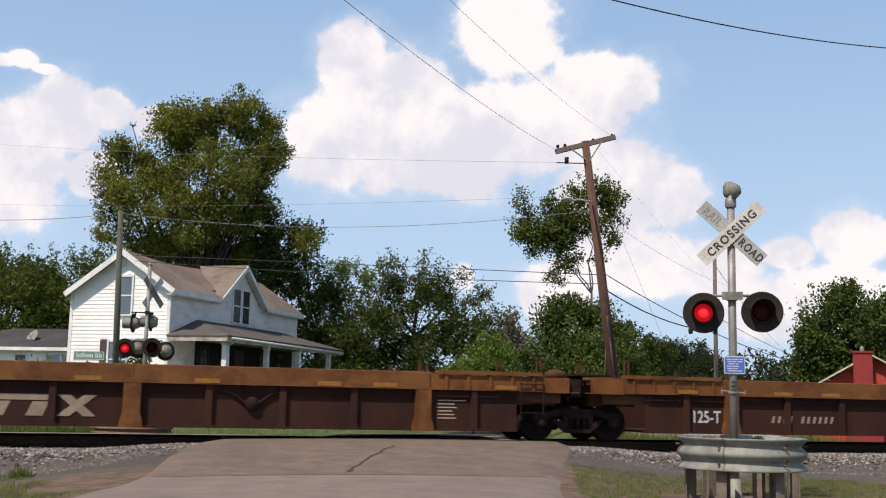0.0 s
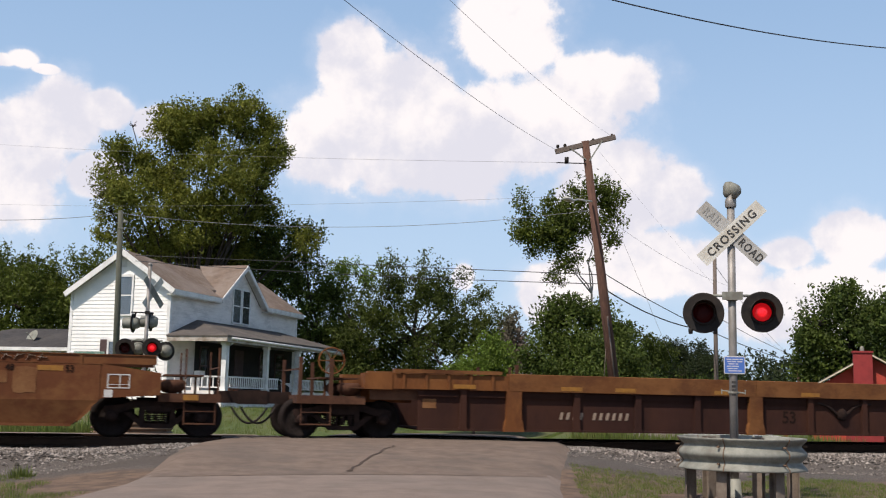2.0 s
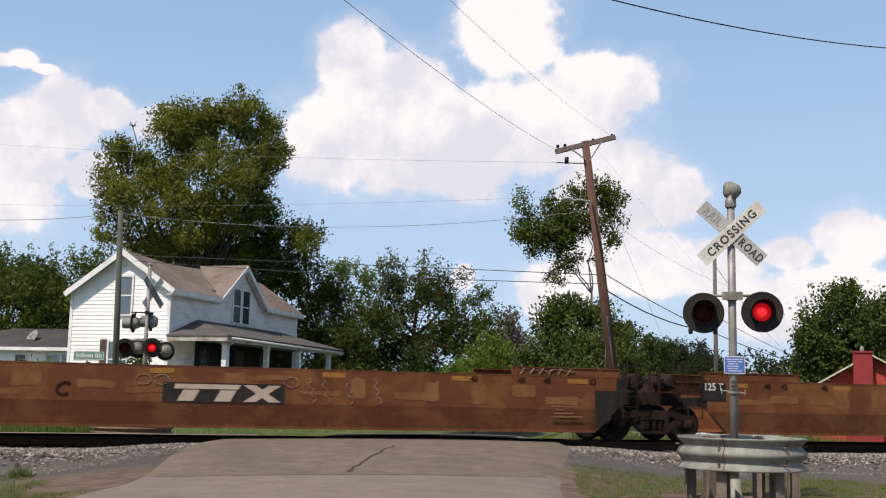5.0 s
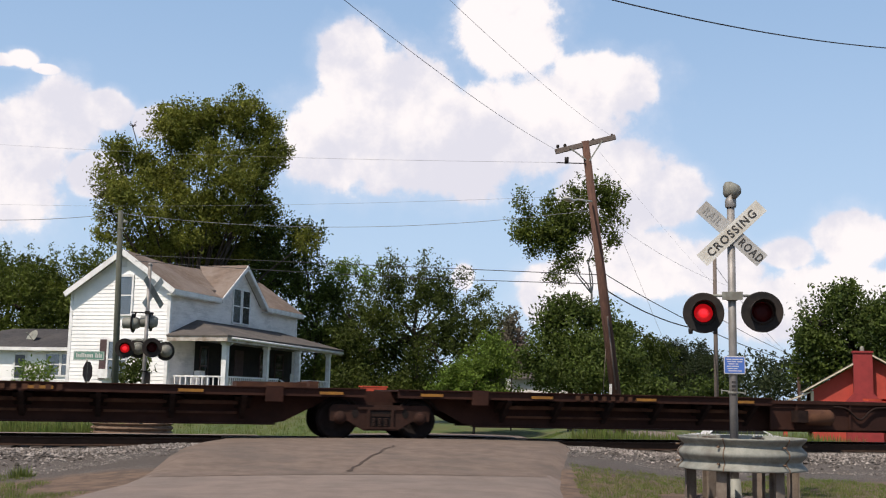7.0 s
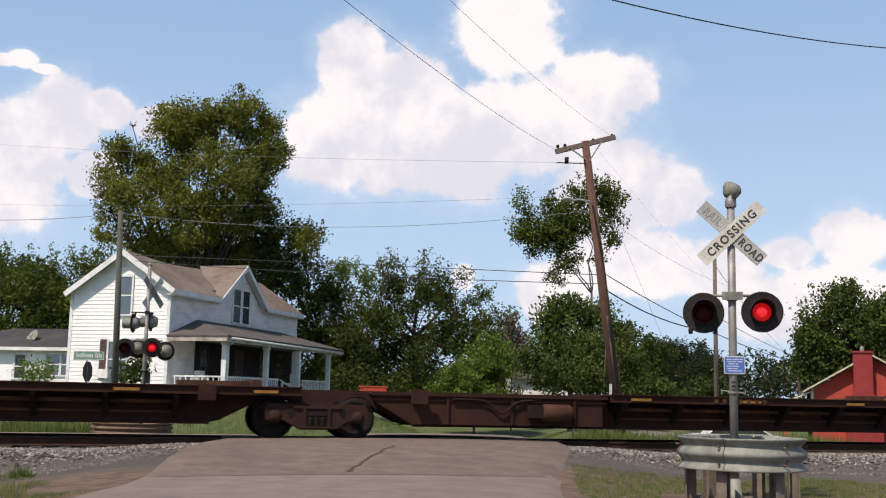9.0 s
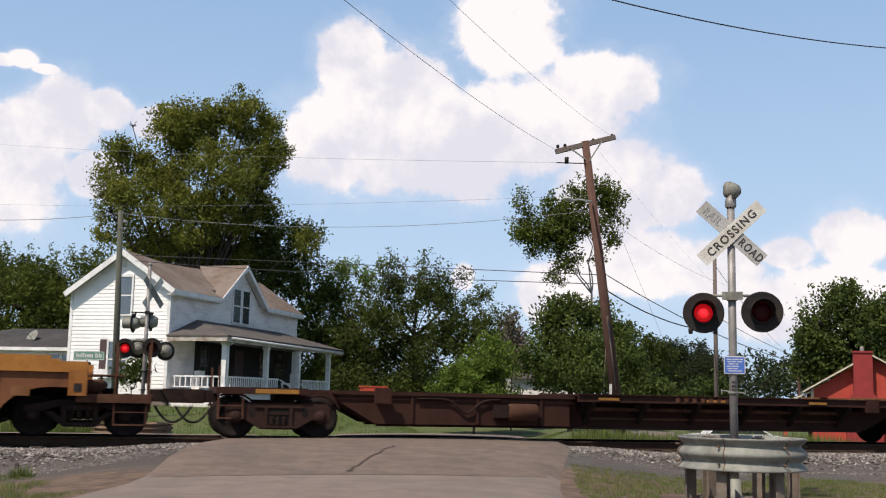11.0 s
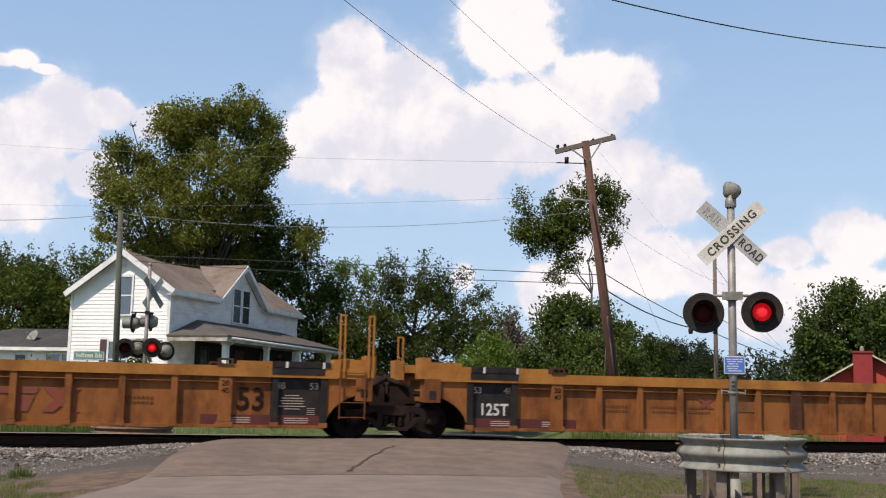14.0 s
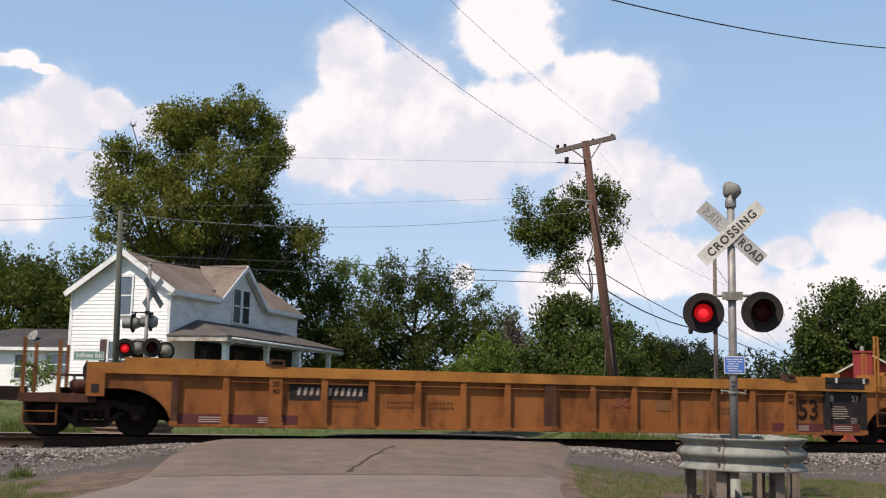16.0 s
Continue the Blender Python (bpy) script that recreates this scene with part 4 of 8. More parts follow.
def farmhouse():
    hs = thing("house", pose(-4.97, 25.72, 0, 0, 0, 58.9), "white clapboard farmhouse with brown shingle roof and open porch", "house")
    L, W, E, A, V = 14.43, 5.07, 5.45, 7.25, 2.33
    FRONT = Matrix(((0, 1, 0, 0), (1, 0, 0, 0), (0, 0, 1, 0), (0, 0, 0, 1)))      # u runs along y, faces -x
    SIDE = Matrix.Identity(4)
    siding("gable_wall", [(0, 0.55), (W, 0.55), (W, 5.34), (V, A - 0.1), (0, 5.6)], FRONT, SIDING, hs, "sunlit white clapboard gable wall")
    # side and dormer: weathering plus the shade of this side, both in the colour
    siding("side_wall", [(0, 0.55), (L, 0.55), (L, 5.45), (0, 5.45)], SIDE, OLDSIDING, hs, "weathered white clapboard wall, greyed further for its shade")
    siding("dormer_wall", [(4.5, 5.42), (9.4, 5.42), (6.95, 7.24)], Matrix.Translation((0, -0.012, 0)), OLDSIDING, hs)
    bm = B()
    box(bm, (0.15, W - 0.14, 0.3), (L, W, 5.3))
    box(bm, (L - 0.14, 0.15, 0.3), (L, W - 0.15, E))
    prism(bm, [(0.1, E), (W, E), (V, A - 0.15)], L - 0.14, L, "x")
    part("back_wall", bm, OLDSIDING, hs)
    bm = B()
    box(bm, (0.02, 0.02, -0.6), (L - 0.02, W - 0.02, 0.6))
    part("foundation", bm, PATCH, hs)
    bm = B()
    for x, y in ((-0.035, -0.035), (-0.035, W - 0.12), (L - 0.12, -0.035)):
        box(bm, (x, y, 0.5), (x + 0.155, y + 0.155, 5.38))
    part("corner_board", bm, TRIM, hs)
    # roofs
    o = 0.38
    sl = 0.67
    ez = lambda v: A + 0.03 - abs(v - V) * sl
    sag = lambda u: -0.16 * math.sin(math.pi * max(0, min(1, u / 7.6))) if u < 7.6 else -0.05 * math.sin(math.pi * min(1, (u - 7.6) / 7))
    cuts = [-o, 0.8, 2.2, 3.4, 4.25, 4.26, 6.95, 9.59, 9.60, 12.2, L + 0.08]
    for s in (-1, 1):
        bm = B()
        rows = []
        for u in cuts:
            ev = W + 0.12 if s > 0 else (0.25 if 4.255 < u < 9.595 else -o)
            quad = [(u, ev, ez(ev)), (u, V, A + 0.03 + sag(u)), (u, V, A - 0.07 + sag(u)), (u, ev, ez(ev) - 0.1)]
            rows.append([bm.verts.new(p) for p in quad])
        for a, b in zip(rows, rows[1:]):
            for k in range(4):
                bm.faces.new((a[k], a[(k + 1) % 4], b[(k + 1) % 4], b[k]))
        bm.faces.new(rows[0])
        bm.faces.new(rows[-1][::-1])
        bmesh.ops.recalc_face_normals(bm, faces=bm.faces[:])
        part("roof_slope", bm, SHINGLE, hs, "sagging brown asphalt shingle roof")
    bm = B()
    da, db, dz, dm = 4.25, 9.60, 5.47, 6.95
    slab(bm, [(da, -o, dz), (dm, -o, 7.4), (dm, V, 7.4), (da, V * 0.1, dz)])
    slab(bm, [(dm, -o, 7.4), (db, -o, dz), (db, V * 0.1, dz), (dm, V, 7.4)])
    part("dormer_roof", bm, SHINGLE, hs)
    # trims
    bm = B()
    for s in (-1, 1):
        ev = -o if s < 0 else W + 0.12
        a, b = Vector((-o - 0.03, ev, ez(ev) - 0.14)), Vector((-o - 0.03, V, A - 0.10))
        bar(bm, a, b, 0.06, 0.24)
        part("bargeboard", bm, TRIM, hs, "white painted bargeboard")
        bm = B()
    box(bm, (-o, -o - 0.05, ez(-o) - 0.24), (4.2, -o - 0.003, ez(-o) - 0.02))
    part("fascia", bm, TRIM, hs, "white painted fascia board")
    bm = B()
    box(bm, (9.65, -o - 0.05, ez(-o) - 0.24), (L + 0.08, -o - 0.003, ez(-o) - 0.02))
    part("fascia", bm, TRIM, hs, "white painted fascia board")
    bm = B()
    box(bm, (-o, -o, ez(-o) - 0.27), (4.25, 0.0, ez(-o) - 0.22))
    box(bm, (9.6, -o, ez(-o) - 0.27), (L + 0.08, 0.0, ez(-o) - 0.22))
    part("soffit", bm, TRIM, hs)
    for foot in (da, db):
        bm = B()
        prism(bm, [(foot, dz - 0.13), (foot, dz - 0.105), (dm, 7.295), (dm, 7.27)], -o, -0.03, "y")
        part("soffit_board", bm, TRIM, hs)
        bm = B()
        prism(bm, [(foot, dz - 0.26), (foot, dz - 0.02), (dm, 7.38), (dm, 7.14)], -o - 0.05, -o - 0.003, "y")
        part("bargeboard", bm, TRIM, hs, "white painted dormer bargeboard")
    # windows
    sash_window(hs, FRONT, 1.95, 2.67, 4.35, 6.05)
    sash_window(hs, FRONT, 2.05, 2.95, 1.5, 3.1)
    bm = B()
    box(bm, (-0.07, 3.05, 1.4), (-0.02, 3.4, 3.2))
    part("shutter", bm, SHUTTER, hs, "dark brown louvred shutter")
    bm = B()
    box(bm, (-0.35, 2.75, 1.45), (-0.02, 3.25, 1.85))
    part("air_conditioner", bm, TRIM, hs, "white window air conditioner")
    bm = B()
    box(bm, (-0.03, 2.3, 6.5), (-0.0, 2.75, 6.85))
    part("gable_vent", bm, TRIM, hs, "small gable vent")
    sash_window(hs, Matrix.Translation((0, -0.014, 0)), 6.15, 6.95, 4.45, 6.1)
    sash_window(hs, Matrix.Translation((0, -0.014, 0)), 7.2, 8.0, 4.45, 6.1, curtain=False)
    for u0, u1, z0, z1, nm in ((3.0, 3.7, 1.3, 3.0, 0), (9.6, 10.5, 1.4, 3.0, 1), (11.6, 12.6, 1.4, 3.0, 1)):
        sash_window(hs, SIDE, u0, u1, z0, z1, curtain=False, trim=SHUTTER)
    # thin dark sheet over the white siding: porch shade put into colour
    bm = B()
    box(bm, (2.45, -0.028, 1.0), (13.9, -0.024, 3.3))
    part("porch_shade_sheet", bm, PORCHSHADE, hs, "dark sheet on the white wall standing in for the porch shade")
    bm = B()
    box(bm, (6.6, -0.06, 1.02), (7.6, -0.03, 3.05))
    part("front_door", bm, SHUTTER, hs, "dark front door")
    # porch
    P = -2.6
    bm = B()
    box(bm, (0.1, P - 0.15, 0.85), (13.4, -0.03, 1.0))
    box(bm, (0.15, P - 0.05, -0.4), (13.3, -0.1, 0.84))
    part("porch_floor", bm, OLDSIDING, hs)
    bm = B()
    et, o2, q = 4.28, -3.05, 3.42
    slab(bm, [(-0.25, o2, q), (14.2, o2, q), (11.9, -0.03, et), (2.5, -0.03, et)], 0.07)
    slab(bm, [(-0.25, -0.03, q), (-0.25, o2, q), (2.5, -0.03, et)], 0.07)
    slab(bm, [(14.2, o2, q), (14.2, -0.03, q), (11.9, -0.03, et)], 0.07)
    part("porch_roof", bm, GREYROOF, hs, "grey shingled hip porch roof")
    bm = B()
    box(bm, (-0.2, o2 + 0.05, 3.12), (14.1, o2 + 0.12, 3.36))
    box(bm, (-0.22, o2 + 0.05, 3.15), (-0.15, -0.05, 3.36))
    box(bm, (-0.1, o2 + 0.12, 3.29), (14.1, -0.04, 3.33))
    part("porch_fascia", bm, PEEL, hs, "peeling white porch fascia")
    bm = B()
    rod(bm, (0.1, o2 + 0.0, 3.30), (14.1, o2 + 0.0, 3.24), 0.06, n=8)
    rod(bm, (0.75, o2 + 0.02, 3.25), (0.55, P - 0.1, 3.0), 0.04, n=8)
    rod(bm, (0.55, P - 0.1, 3.0), (0.55, P - 0.1, 1.0), 0.04, n=8)
    part("gutter", bm, TRIM, hs, "white gutter and downpipe")
    for u in (0.42, 4.79, 8.71, 12.98):
        bm = B()
        box(bm, (u - 0.11, P - 0.11, 1.0), (u + 0.11, P + 0.11, 3.14))
        box(bm, (u - 0.15, P - 0.15, 1.0), (u + 0.15, P + 0.15, 1.12))
        box(bm, (u - 0.15, P - 0.15, 3.02), (u + 0.15, P + 0.15, 3.14))
        part("porch_post", bm, TRIM, hs, "square white porch post")
    for a, b in ((0.53, 4.68), (4.9, 6.3), (9.3, 12.87)):
        bm = B()
        box(bm, (a, P - 0.04, 1.58), (b, P + 0.04, 1.65))
        box(bm, (a, P - 0.03, 1.12), (b, P + 0.03, 1.17))
        k = int((b - a) / 0.2)
        for i in range(k):
            x = a + (i + 0.5) * (b - a) / k
            box(bm, (x - 0.025, P - 0.02, 1.17), (x + 0.025, P + 0.02, 1.58))
        part("porch_railing", bm, TRIM, hs, "white baluster railing")
    bm = B()
    box(bm, (0.3, P, 1.58), (0.38, -0.1, 1.65))
    box(bm, (0.3, P, 1.12), (0.38, -0.1, 1.17))
    for i in range(9):
        y = P + 0.2 + i * 0.27
        box(bm, (0.32, y - 0.025, 1.17), (0.36, y + 0.025, 1.58))
    part("porch_railing", bm, TRIM, hs, "white baluster railing")
    bm = B()
    for i in range(4):
        box(bm, (6.8, P - 0.3 - 0.28 * i, 0.5 - 0.17 * i), (8.2, P - 0.02 - 0.28 * i, 0.85 - 0.17 * i))
    part("porch_steps", bm, OLDSIDING, hs)
    bm = B()
    bar(bm, (6.5, P, 1.6), (6.5, P - 1.1, 0.95), 0.06)
    bar(bm, (8.45, P, 1.6), (8.45, P - 1.1, 0.95), 0.06)
    part("step_rail", bm, TRIM, hs)
    return hs


farmhouse()
H = pose(-4.85, 25.68, 0, 0, 0, 58.9)
# things on the porch
bm = B()
lathe(bm, [(0.0, 0.0), (0.14, 0.0), (0.2, 0.3), (0.22, 0.32), (0.18, 0.3), (0.0, 0.28)], 12)
pot = solid("plant_pot", bm, TERRACOTTA, "terracotta plant pot on the porch floor", "plant pot", m=H @ pose(1.5, -2.2, 1.0))
copy_thing(pot, H @ pose(2.1, -2.25, 1.0))
bm = B()
box(bm, (-0.4, -0.25, 0.4), (0.4, 0.25, 0.47))
box(bm, (-0.4, 0.2, 0.47), (0.4, 0.26, 0.95))
for x in (-0.36, 0.36):
    for y in (-0.2, 0.22):
        box(bm, (x - 0.03, y - 0.03, 0), (x + 0.03, y + 0.03, 0.45))
solid("porch_chair", bm, TRIM, "white wooden porch chair beside the post", "chair", m=H @ pose(9.3, -1.6, 1.0, 0, 0, 200))
bm = B()
box(bm, (-0.5, -0.25, 0.62), (0.5, 0.25, 0.68))
for x in (-0.45, 0.45):
    box(bm, (x - 0.03, -0.2, 0), (x + 0.03, 0.2, 0.62))
box(bm, (-0.35, -0.15, 0.68), (0.1, 0.15, 0.88))
solid("porch_table", bm, OLDSIDING, "pale table with a box on the porch", "table", m=H @ pose(1.6, -0.7, 1.0))

# ------------------------------------------------------------ low neighbouring house
nb = thing("house", pose(-9.4, 37.2, 0.32, 0, 0, 62), "low white house with grey hip roof behind the farmhouse", "house")
FR = Matrix(((0, 1, 0, 0), (1, 0, 0, 0), (0, 0, 1, 0), (0, 0, 0, 1)))
siding("front_wall", [(-2, 0.2), (9, 0.2), (9, 2.75), (-2, 2.75)], FR, SIDING, nb)
bm = B()
box(bm, (0.15, -2, 0.0), (6, 9, 2.7))
part("wall_core", bm, OLDSIDING, nb)
bm = B()
slab(bm, [(-0.45, -2.5, 2.82), (-0.45, 9.6, 2.82), (3.2, 6.0, 4.0), (3.2, 1.0, 4.0)], 0.1)
slab(bm, [(-0.45, 9.6, 2.82), (6.5, 9.6, 2.82), (3.2, 6.0, 4.0)], 0.1)
slab(bm, [(6.5, -2.5, 2.82), (-0.45, -2.5, 2.82), (3.2, 1.0, 4.0)], 0.1)
part("roof", bm, DARKROOF, nb, "dark grey shingle hip roof")
bm = B()
box(bm, (-0.5, -2.5, 2.62), (-0.44, 9.6, 2.80))
part("fascia", bm, TRIM, nb)
sash_window(nb, FR, 0.15, 0.8, 1.35, 2.45)
sash_window(nb, FR, 0.95, 1.75, 1.35, 2.45)
sash_window(nb, FR, 3.0, 3.6, 1.15, 2.4, curtain=False)
dish = thing("satellite_dish", pose(-11.80, 39.65, 3.33), "grey satellite dish on the grey roof", "satellite dish")
bm = B()
lathe(bm, [(0.0, 0.0), (0.2, 0.03), (0.42, 0.14), (0.42, 0.155), (0.2, 0.045), (0.0, 0.015)], 20, pose(0, 0, 0.35, 62, 0, -50))
part("dish", bm, GALV, dish)
bm = B()
rod(bm, (0, 0, -0.3), (0, 0, 0.35), 0.03)
rod(bm, (0, 0, 0.2), (-0.35, -0.35, 0.62), 0.018)
box(bm, (-0.40, -0.40, 0.58), (-0.30, -0.30, 0.66))
part("arm", bm, GALV, dish)

# ------------------------------------------------------------ red building with chimney
rd = thing("house", pose(20.75, 15.62, 0, 0, 0, -33), "low red painted building with a broad chimney", "house")
bm = B()
prism(bm, [(0.25, -1.8), (5.0, -1.8), (5.0, 1.6), (2.55, 2.95), (0.25, 1.55)], 0, 0.2, "y")
part("gable_wall", bm, BRICKRED, rd, "bright red painted gable wall")
bm = B()
box(bm, (0.25, 0.2, -1.8), (0.45, 8, 1.5))
box(bm, (4.8, 0.2, -1.8), (5.0, 8, 1.5))
box(bm, (-0.9, 0.5, -1.8), (-0.75, 8, 0.9))
box(bm, (0.3, 7.8, -1.8), (4.95, 8.0, 1.6))
part("side_wall", bm, BRICKRED, rd)
bm = B()
slab(bm, [(-0.12, -0.35, 1.50), (2.55, -0.35, 3.08), (2.55, 8.2, 3.08), (-0.12, 8.2, 1.50)], 0.1)
slab(bm, [(2.55, -0.35, 3.08), (5.3, -0.35, 1.52), (5.3, 8.2, 1.52), (2.55, 8.2, 3.08)], 0.1)
slab(bm, [(-1.0, 0.0, 1.0), (0.2, 0.0, 1.50), (0.2, 8.2, 1.50), (-1.0, 8.2, 1.0)], 0.08)
part("roof", bm, SHINGLE, rd)
bm = B()
bar(bm, (-0.12, -0.38, 1.46), (2.55, -0.38, 3.03), 0.12, 0.05)
bar(bm, (5.3, -0.38, 1.48), (2.55, -0.38, 3.03), 0.12, 0.05)
bar(bm, (-1.0, -0.03, 0.97), (0.2, -0.03, 1.46), 0.1, 0.05)
box(bm, (0.2, -0.03, 0.3), (0.32, 0.05, 1.5))
part("rake_trim", bm, CREAM, rd, "cream trim boards")
bm = B()
box(bm, (1.88, -0.45, 1.45), (2.62, -0.02, 3.10))
box(bm, (1.55, -0.55, -1.8), (2.95, -0.02, 1.1))
prism(bm, [(1.55, 1.1), (2.95, 1.1), (2.62, 1.45), (1.88, 1.45)], -0.5, -0.02, "y")
box(bm, (1.84, -0.5, 3.10), (2.66, 0.03, 3.17))
part("chimney", bm, CHIMNEYRED, rd, "dark red chimney with a stepped shoulder")
bm = B()
lathe(bm, [(0.0, 0.22), (0.06, 0.2), (0.09, 0.1), (0.09, 0.0)], 10, pose(2.25, -0.2, 3.17))
part("flue_cap", bm, GALV, rd)

# small grey house behind the shrubs
gh = thing("house", pose(20.5, 47.2, -0.15, 0, 0, -14), "small grey house half hidden behind shrubs", "house")
bm = B()
box(bm, (-1.5, 0, -1.6), (3.2, 5, 2.6))
part("wall", bm, OLDSIDING, gh)
bm = B()
slab(bm, [(-1.8, -0.4, 2.5), (3.5, -0.4, 2.5), (3.5, 2.5, 4.0), (-1.8, 2.5, 4.0)])
slab(bm, [(-1.8, 5.4, 2.5), (3.5, 5.4, 2.5), (3.5, 2.5, 4.0), (-1.8, 2.5, 4.0)])
part("roof", bm, GREYROOF, gh)
sash_window(gh, Matrix.Identity(4), 1.3, 1.85, 1.55, 2.2, curtain=False)

# ------------------------------------------------------------ poles and wires
def wire(name, a, b, sag, r, material, label, n=18):
    a, b = Vector(a), Vector(b)
    bm = B()
    pts = [a.lerp(b, i / n) - Vector((0, 0, sag * 4 * (i / n) * (1 - i / n))) for i in range(n + 1)]
    tube(bm, pts, r, 5)
    return solid(name, bm, material, label, "overhead wire")


pole = thing("utility_pole", pose(0, 0, 0), "leaning brown timber utility pole with crossarm", "utility pole")
top, foot = Vector((7.73, 8.65, 9.53)), Vector((9.63, 9.64, -1.4))
bm = B()
rod(bm, foot, top, 0.20, 0.125, 16)
part("pole", bm, POLEWOOD, pole)
bm = B()
bar(bm, (6.79, 8.97, 9.15), (8.69, 8.35, 9.68), 0.13, 0.16)
part("crossarm", bm, OLDWOOD, pole)
bm = B()
bar(bm, (7.20, 8.73, 9.27), (7.81, 8.62, 8.85), 0.04)
bar(bm, (8.24, 8.40, 9.53), (7.86, 8.60, 8.85), 0.04)
part("crossarm_brace", bm, GALV, pole)
for p in ((6.86, 8.93, 9.26), (7.09, 8.86, 9.29), (7.99, 8.58, 9.49), (8.59, 8.39, 9.66)):
    bm = B()
    lathe(bm, [(0.02, -0.05), (0.02, 0.02), (0.055, 0.03), (0.06, 0.09), (0.03, 0.13), (0.0, 0.13)], 8, Matrix.Translation(p))
    part("insulator", bm, BLACKPAINT, pole)
bm = B()
rod(bm, (7.09, 8.70, 8.94), (7.10, 8.73, 8.72), 0.07, n=8)
bar(bm, (6.81, 8.91, 8.77), (7.76, 8.64, 8.76), 0.03)
part("cutout_switch", bm, BLACKPAINT, pole)
bm = B()
rod(bm, (7.97, 8.66, 7.49), (7.05, 7.68, 7.33), 0.03, n=8)
rod(bm, (7.05, 7.68, 7.33), (6.58, 7.21, 7.16), 0.03, n=8)
lathe(bm, [(0.0, 0.16), (0.1, 0.14), (0.17, 0.02), (0.14, -0.1), (0.0, -0.14)], 12, pose(6.50, 7.14, 7.20, 0, 0, 46) @ Matrix.Diagonal((1.9, 0.9, 0.42, 1)))
part("street_lamp_head", bm, SIGNWHITE, pole, "grey street lamp on a short arm")
bm = B()
bar(bm, (8.91, 9.20, 1.11), (8.89, 9.15, 1.48), 0.09, 0.02)
part("marker", bm, WHITE, pole, "white pole marker")
bm = B()
rod(bm, (9.09, 9.17, 1.30), (8.68, 8.95, 3.71), 0.03, n=6)
rod(bm, (8.75, 9.45, 1.10), (8.77, 9.23, 2.98), 0.015, n=6)
part("riser_conduit", bm, OLDWOOD, pole)

gp = thing("utility_pole", pose(0, 0, 0), "greenish treated timber pole in front of the farmhouse", "utility pole")
bm = B()
rod(bm, (-6.97, 18.35, -0.6), (-7.17, 17.33, 7.55), 0.135, 0.095, 14)
part("pole", bm, POLEGREEN, gp)
bm = B()
rod(bm, (-7.04, 17.14, 7.13), (-6.90, 17.11, 7.09), 0.06, n=8)
bar(bm, (-7.25, 17.34, 6.89), (-6.68, 17.18, 6.90), 0.025)
part("pole_hardware", bm, GALV, gp)
bm = B()
rod(bm, (17.25, 16.8, -1.9), (16.69, 15.84, 7.57), 0.10, 0.075, 12)
solid("utility_pole", bm, OLDWOOD, "slim grey timber pole beyond the track", "utility pole")
bm = B()
rod(bm, (47.3, 55.2, -2), (46.82, 54.65, 6.73), 0.14, 0.12, 10)
solid("utility_pole", bm, POLEWOOD, "distant timber pole before the trees", "utility pole")

wire("cable", (-0.14, -8.76, 7.40), (12.46, -4.18, 9.19), 0.32, 0.012, WIRE, "thick black cable slung overhead")
wire("wire", (-3.97, -9.65, 6.52), (6.83, 8.95, 9.21), 0.15, 0.0048, WIRE, "thin dark wire running to the crossarm")
wire("wire", (-2.53, -10.06, 6.55), (8.66, 8.37, 9.66), 0.15, 0.0034, PALEWIRE, "thin pale wire running to the crossarm")
wire("wire", (-13.32, 23.24, 7.73), (-7.18, 17.35, 7.45), 0.12, 0.012, PALEWIRE, "thin wire across the sky")
wire("wire", (-7.18, 17.35, 7.45), (8.12, 8.86, 7.25), 0.55, 0.009, PALEWIRE, "thin wire across the sky")
wire("wire", (-16.11, 39.85, 14.45), (7.12, 8.92, 8.80), 0.2, 0.005, PALEWIRE, "faint wire across the sky")
wire("wire", (-15.92, 40.27, 11.07), (8.06, 8.81, 7.73), 0.25, 0.005, PALEWIRE, "faint wire across the sky")
wire("cable", (-6.58, 23.58, 6.66), (8.52, 9.05, 5.10), -0.0, 0.014, WIRE, "dark cable running to the leaning pole")
wire("cable", (-6.56, 23.61, 6.42), (8.67, 9.06, 4.80), 0.12, 0.014, WIRE, "dark cable running to the leaning pole")
wire("cable", (8.53, 9.04, 5.19), (21.12, 16.34, 2.64), 0.35, 0.016, WIRE, "black cable falling away from the pole")
wire("cable", (8.64, 9.09, 4.63), (16.85, 16.31, 3.93), 0.30, 0.024, WIRE, "thick black cable falling away from the pole")
wire("wire", (8.19, 8.56, 9.20), (35.46, 37.39, 3.16), 0.5, 0.0026, PALEWIRE, "thin wire falling away from the pole")
wire("wire", (8.21, 8.83, 7.25), (17.61, 15.84, 5.71), 0.3, 0.005, PALEWIRE, "thin wire falling away from the pole")
wire("wire", (8.92, 8.71, 6.70), (12.88, 12.40, 2.43), 0.0, 0.005, PALEWIRE, "thin steel guy wire on the pole")
wire("wire", (16.76, 15.95, 6.63), (43.99, 50.55, 4.29), 0.4, 0.012, PALEWIRE, "thin wire between the far poles")
wire("wire", (16.93, 16.20, 4.52), (46.98, 49.76, 3.91), 0.4, 0.014, WIRE, "thin wire between the far poles")

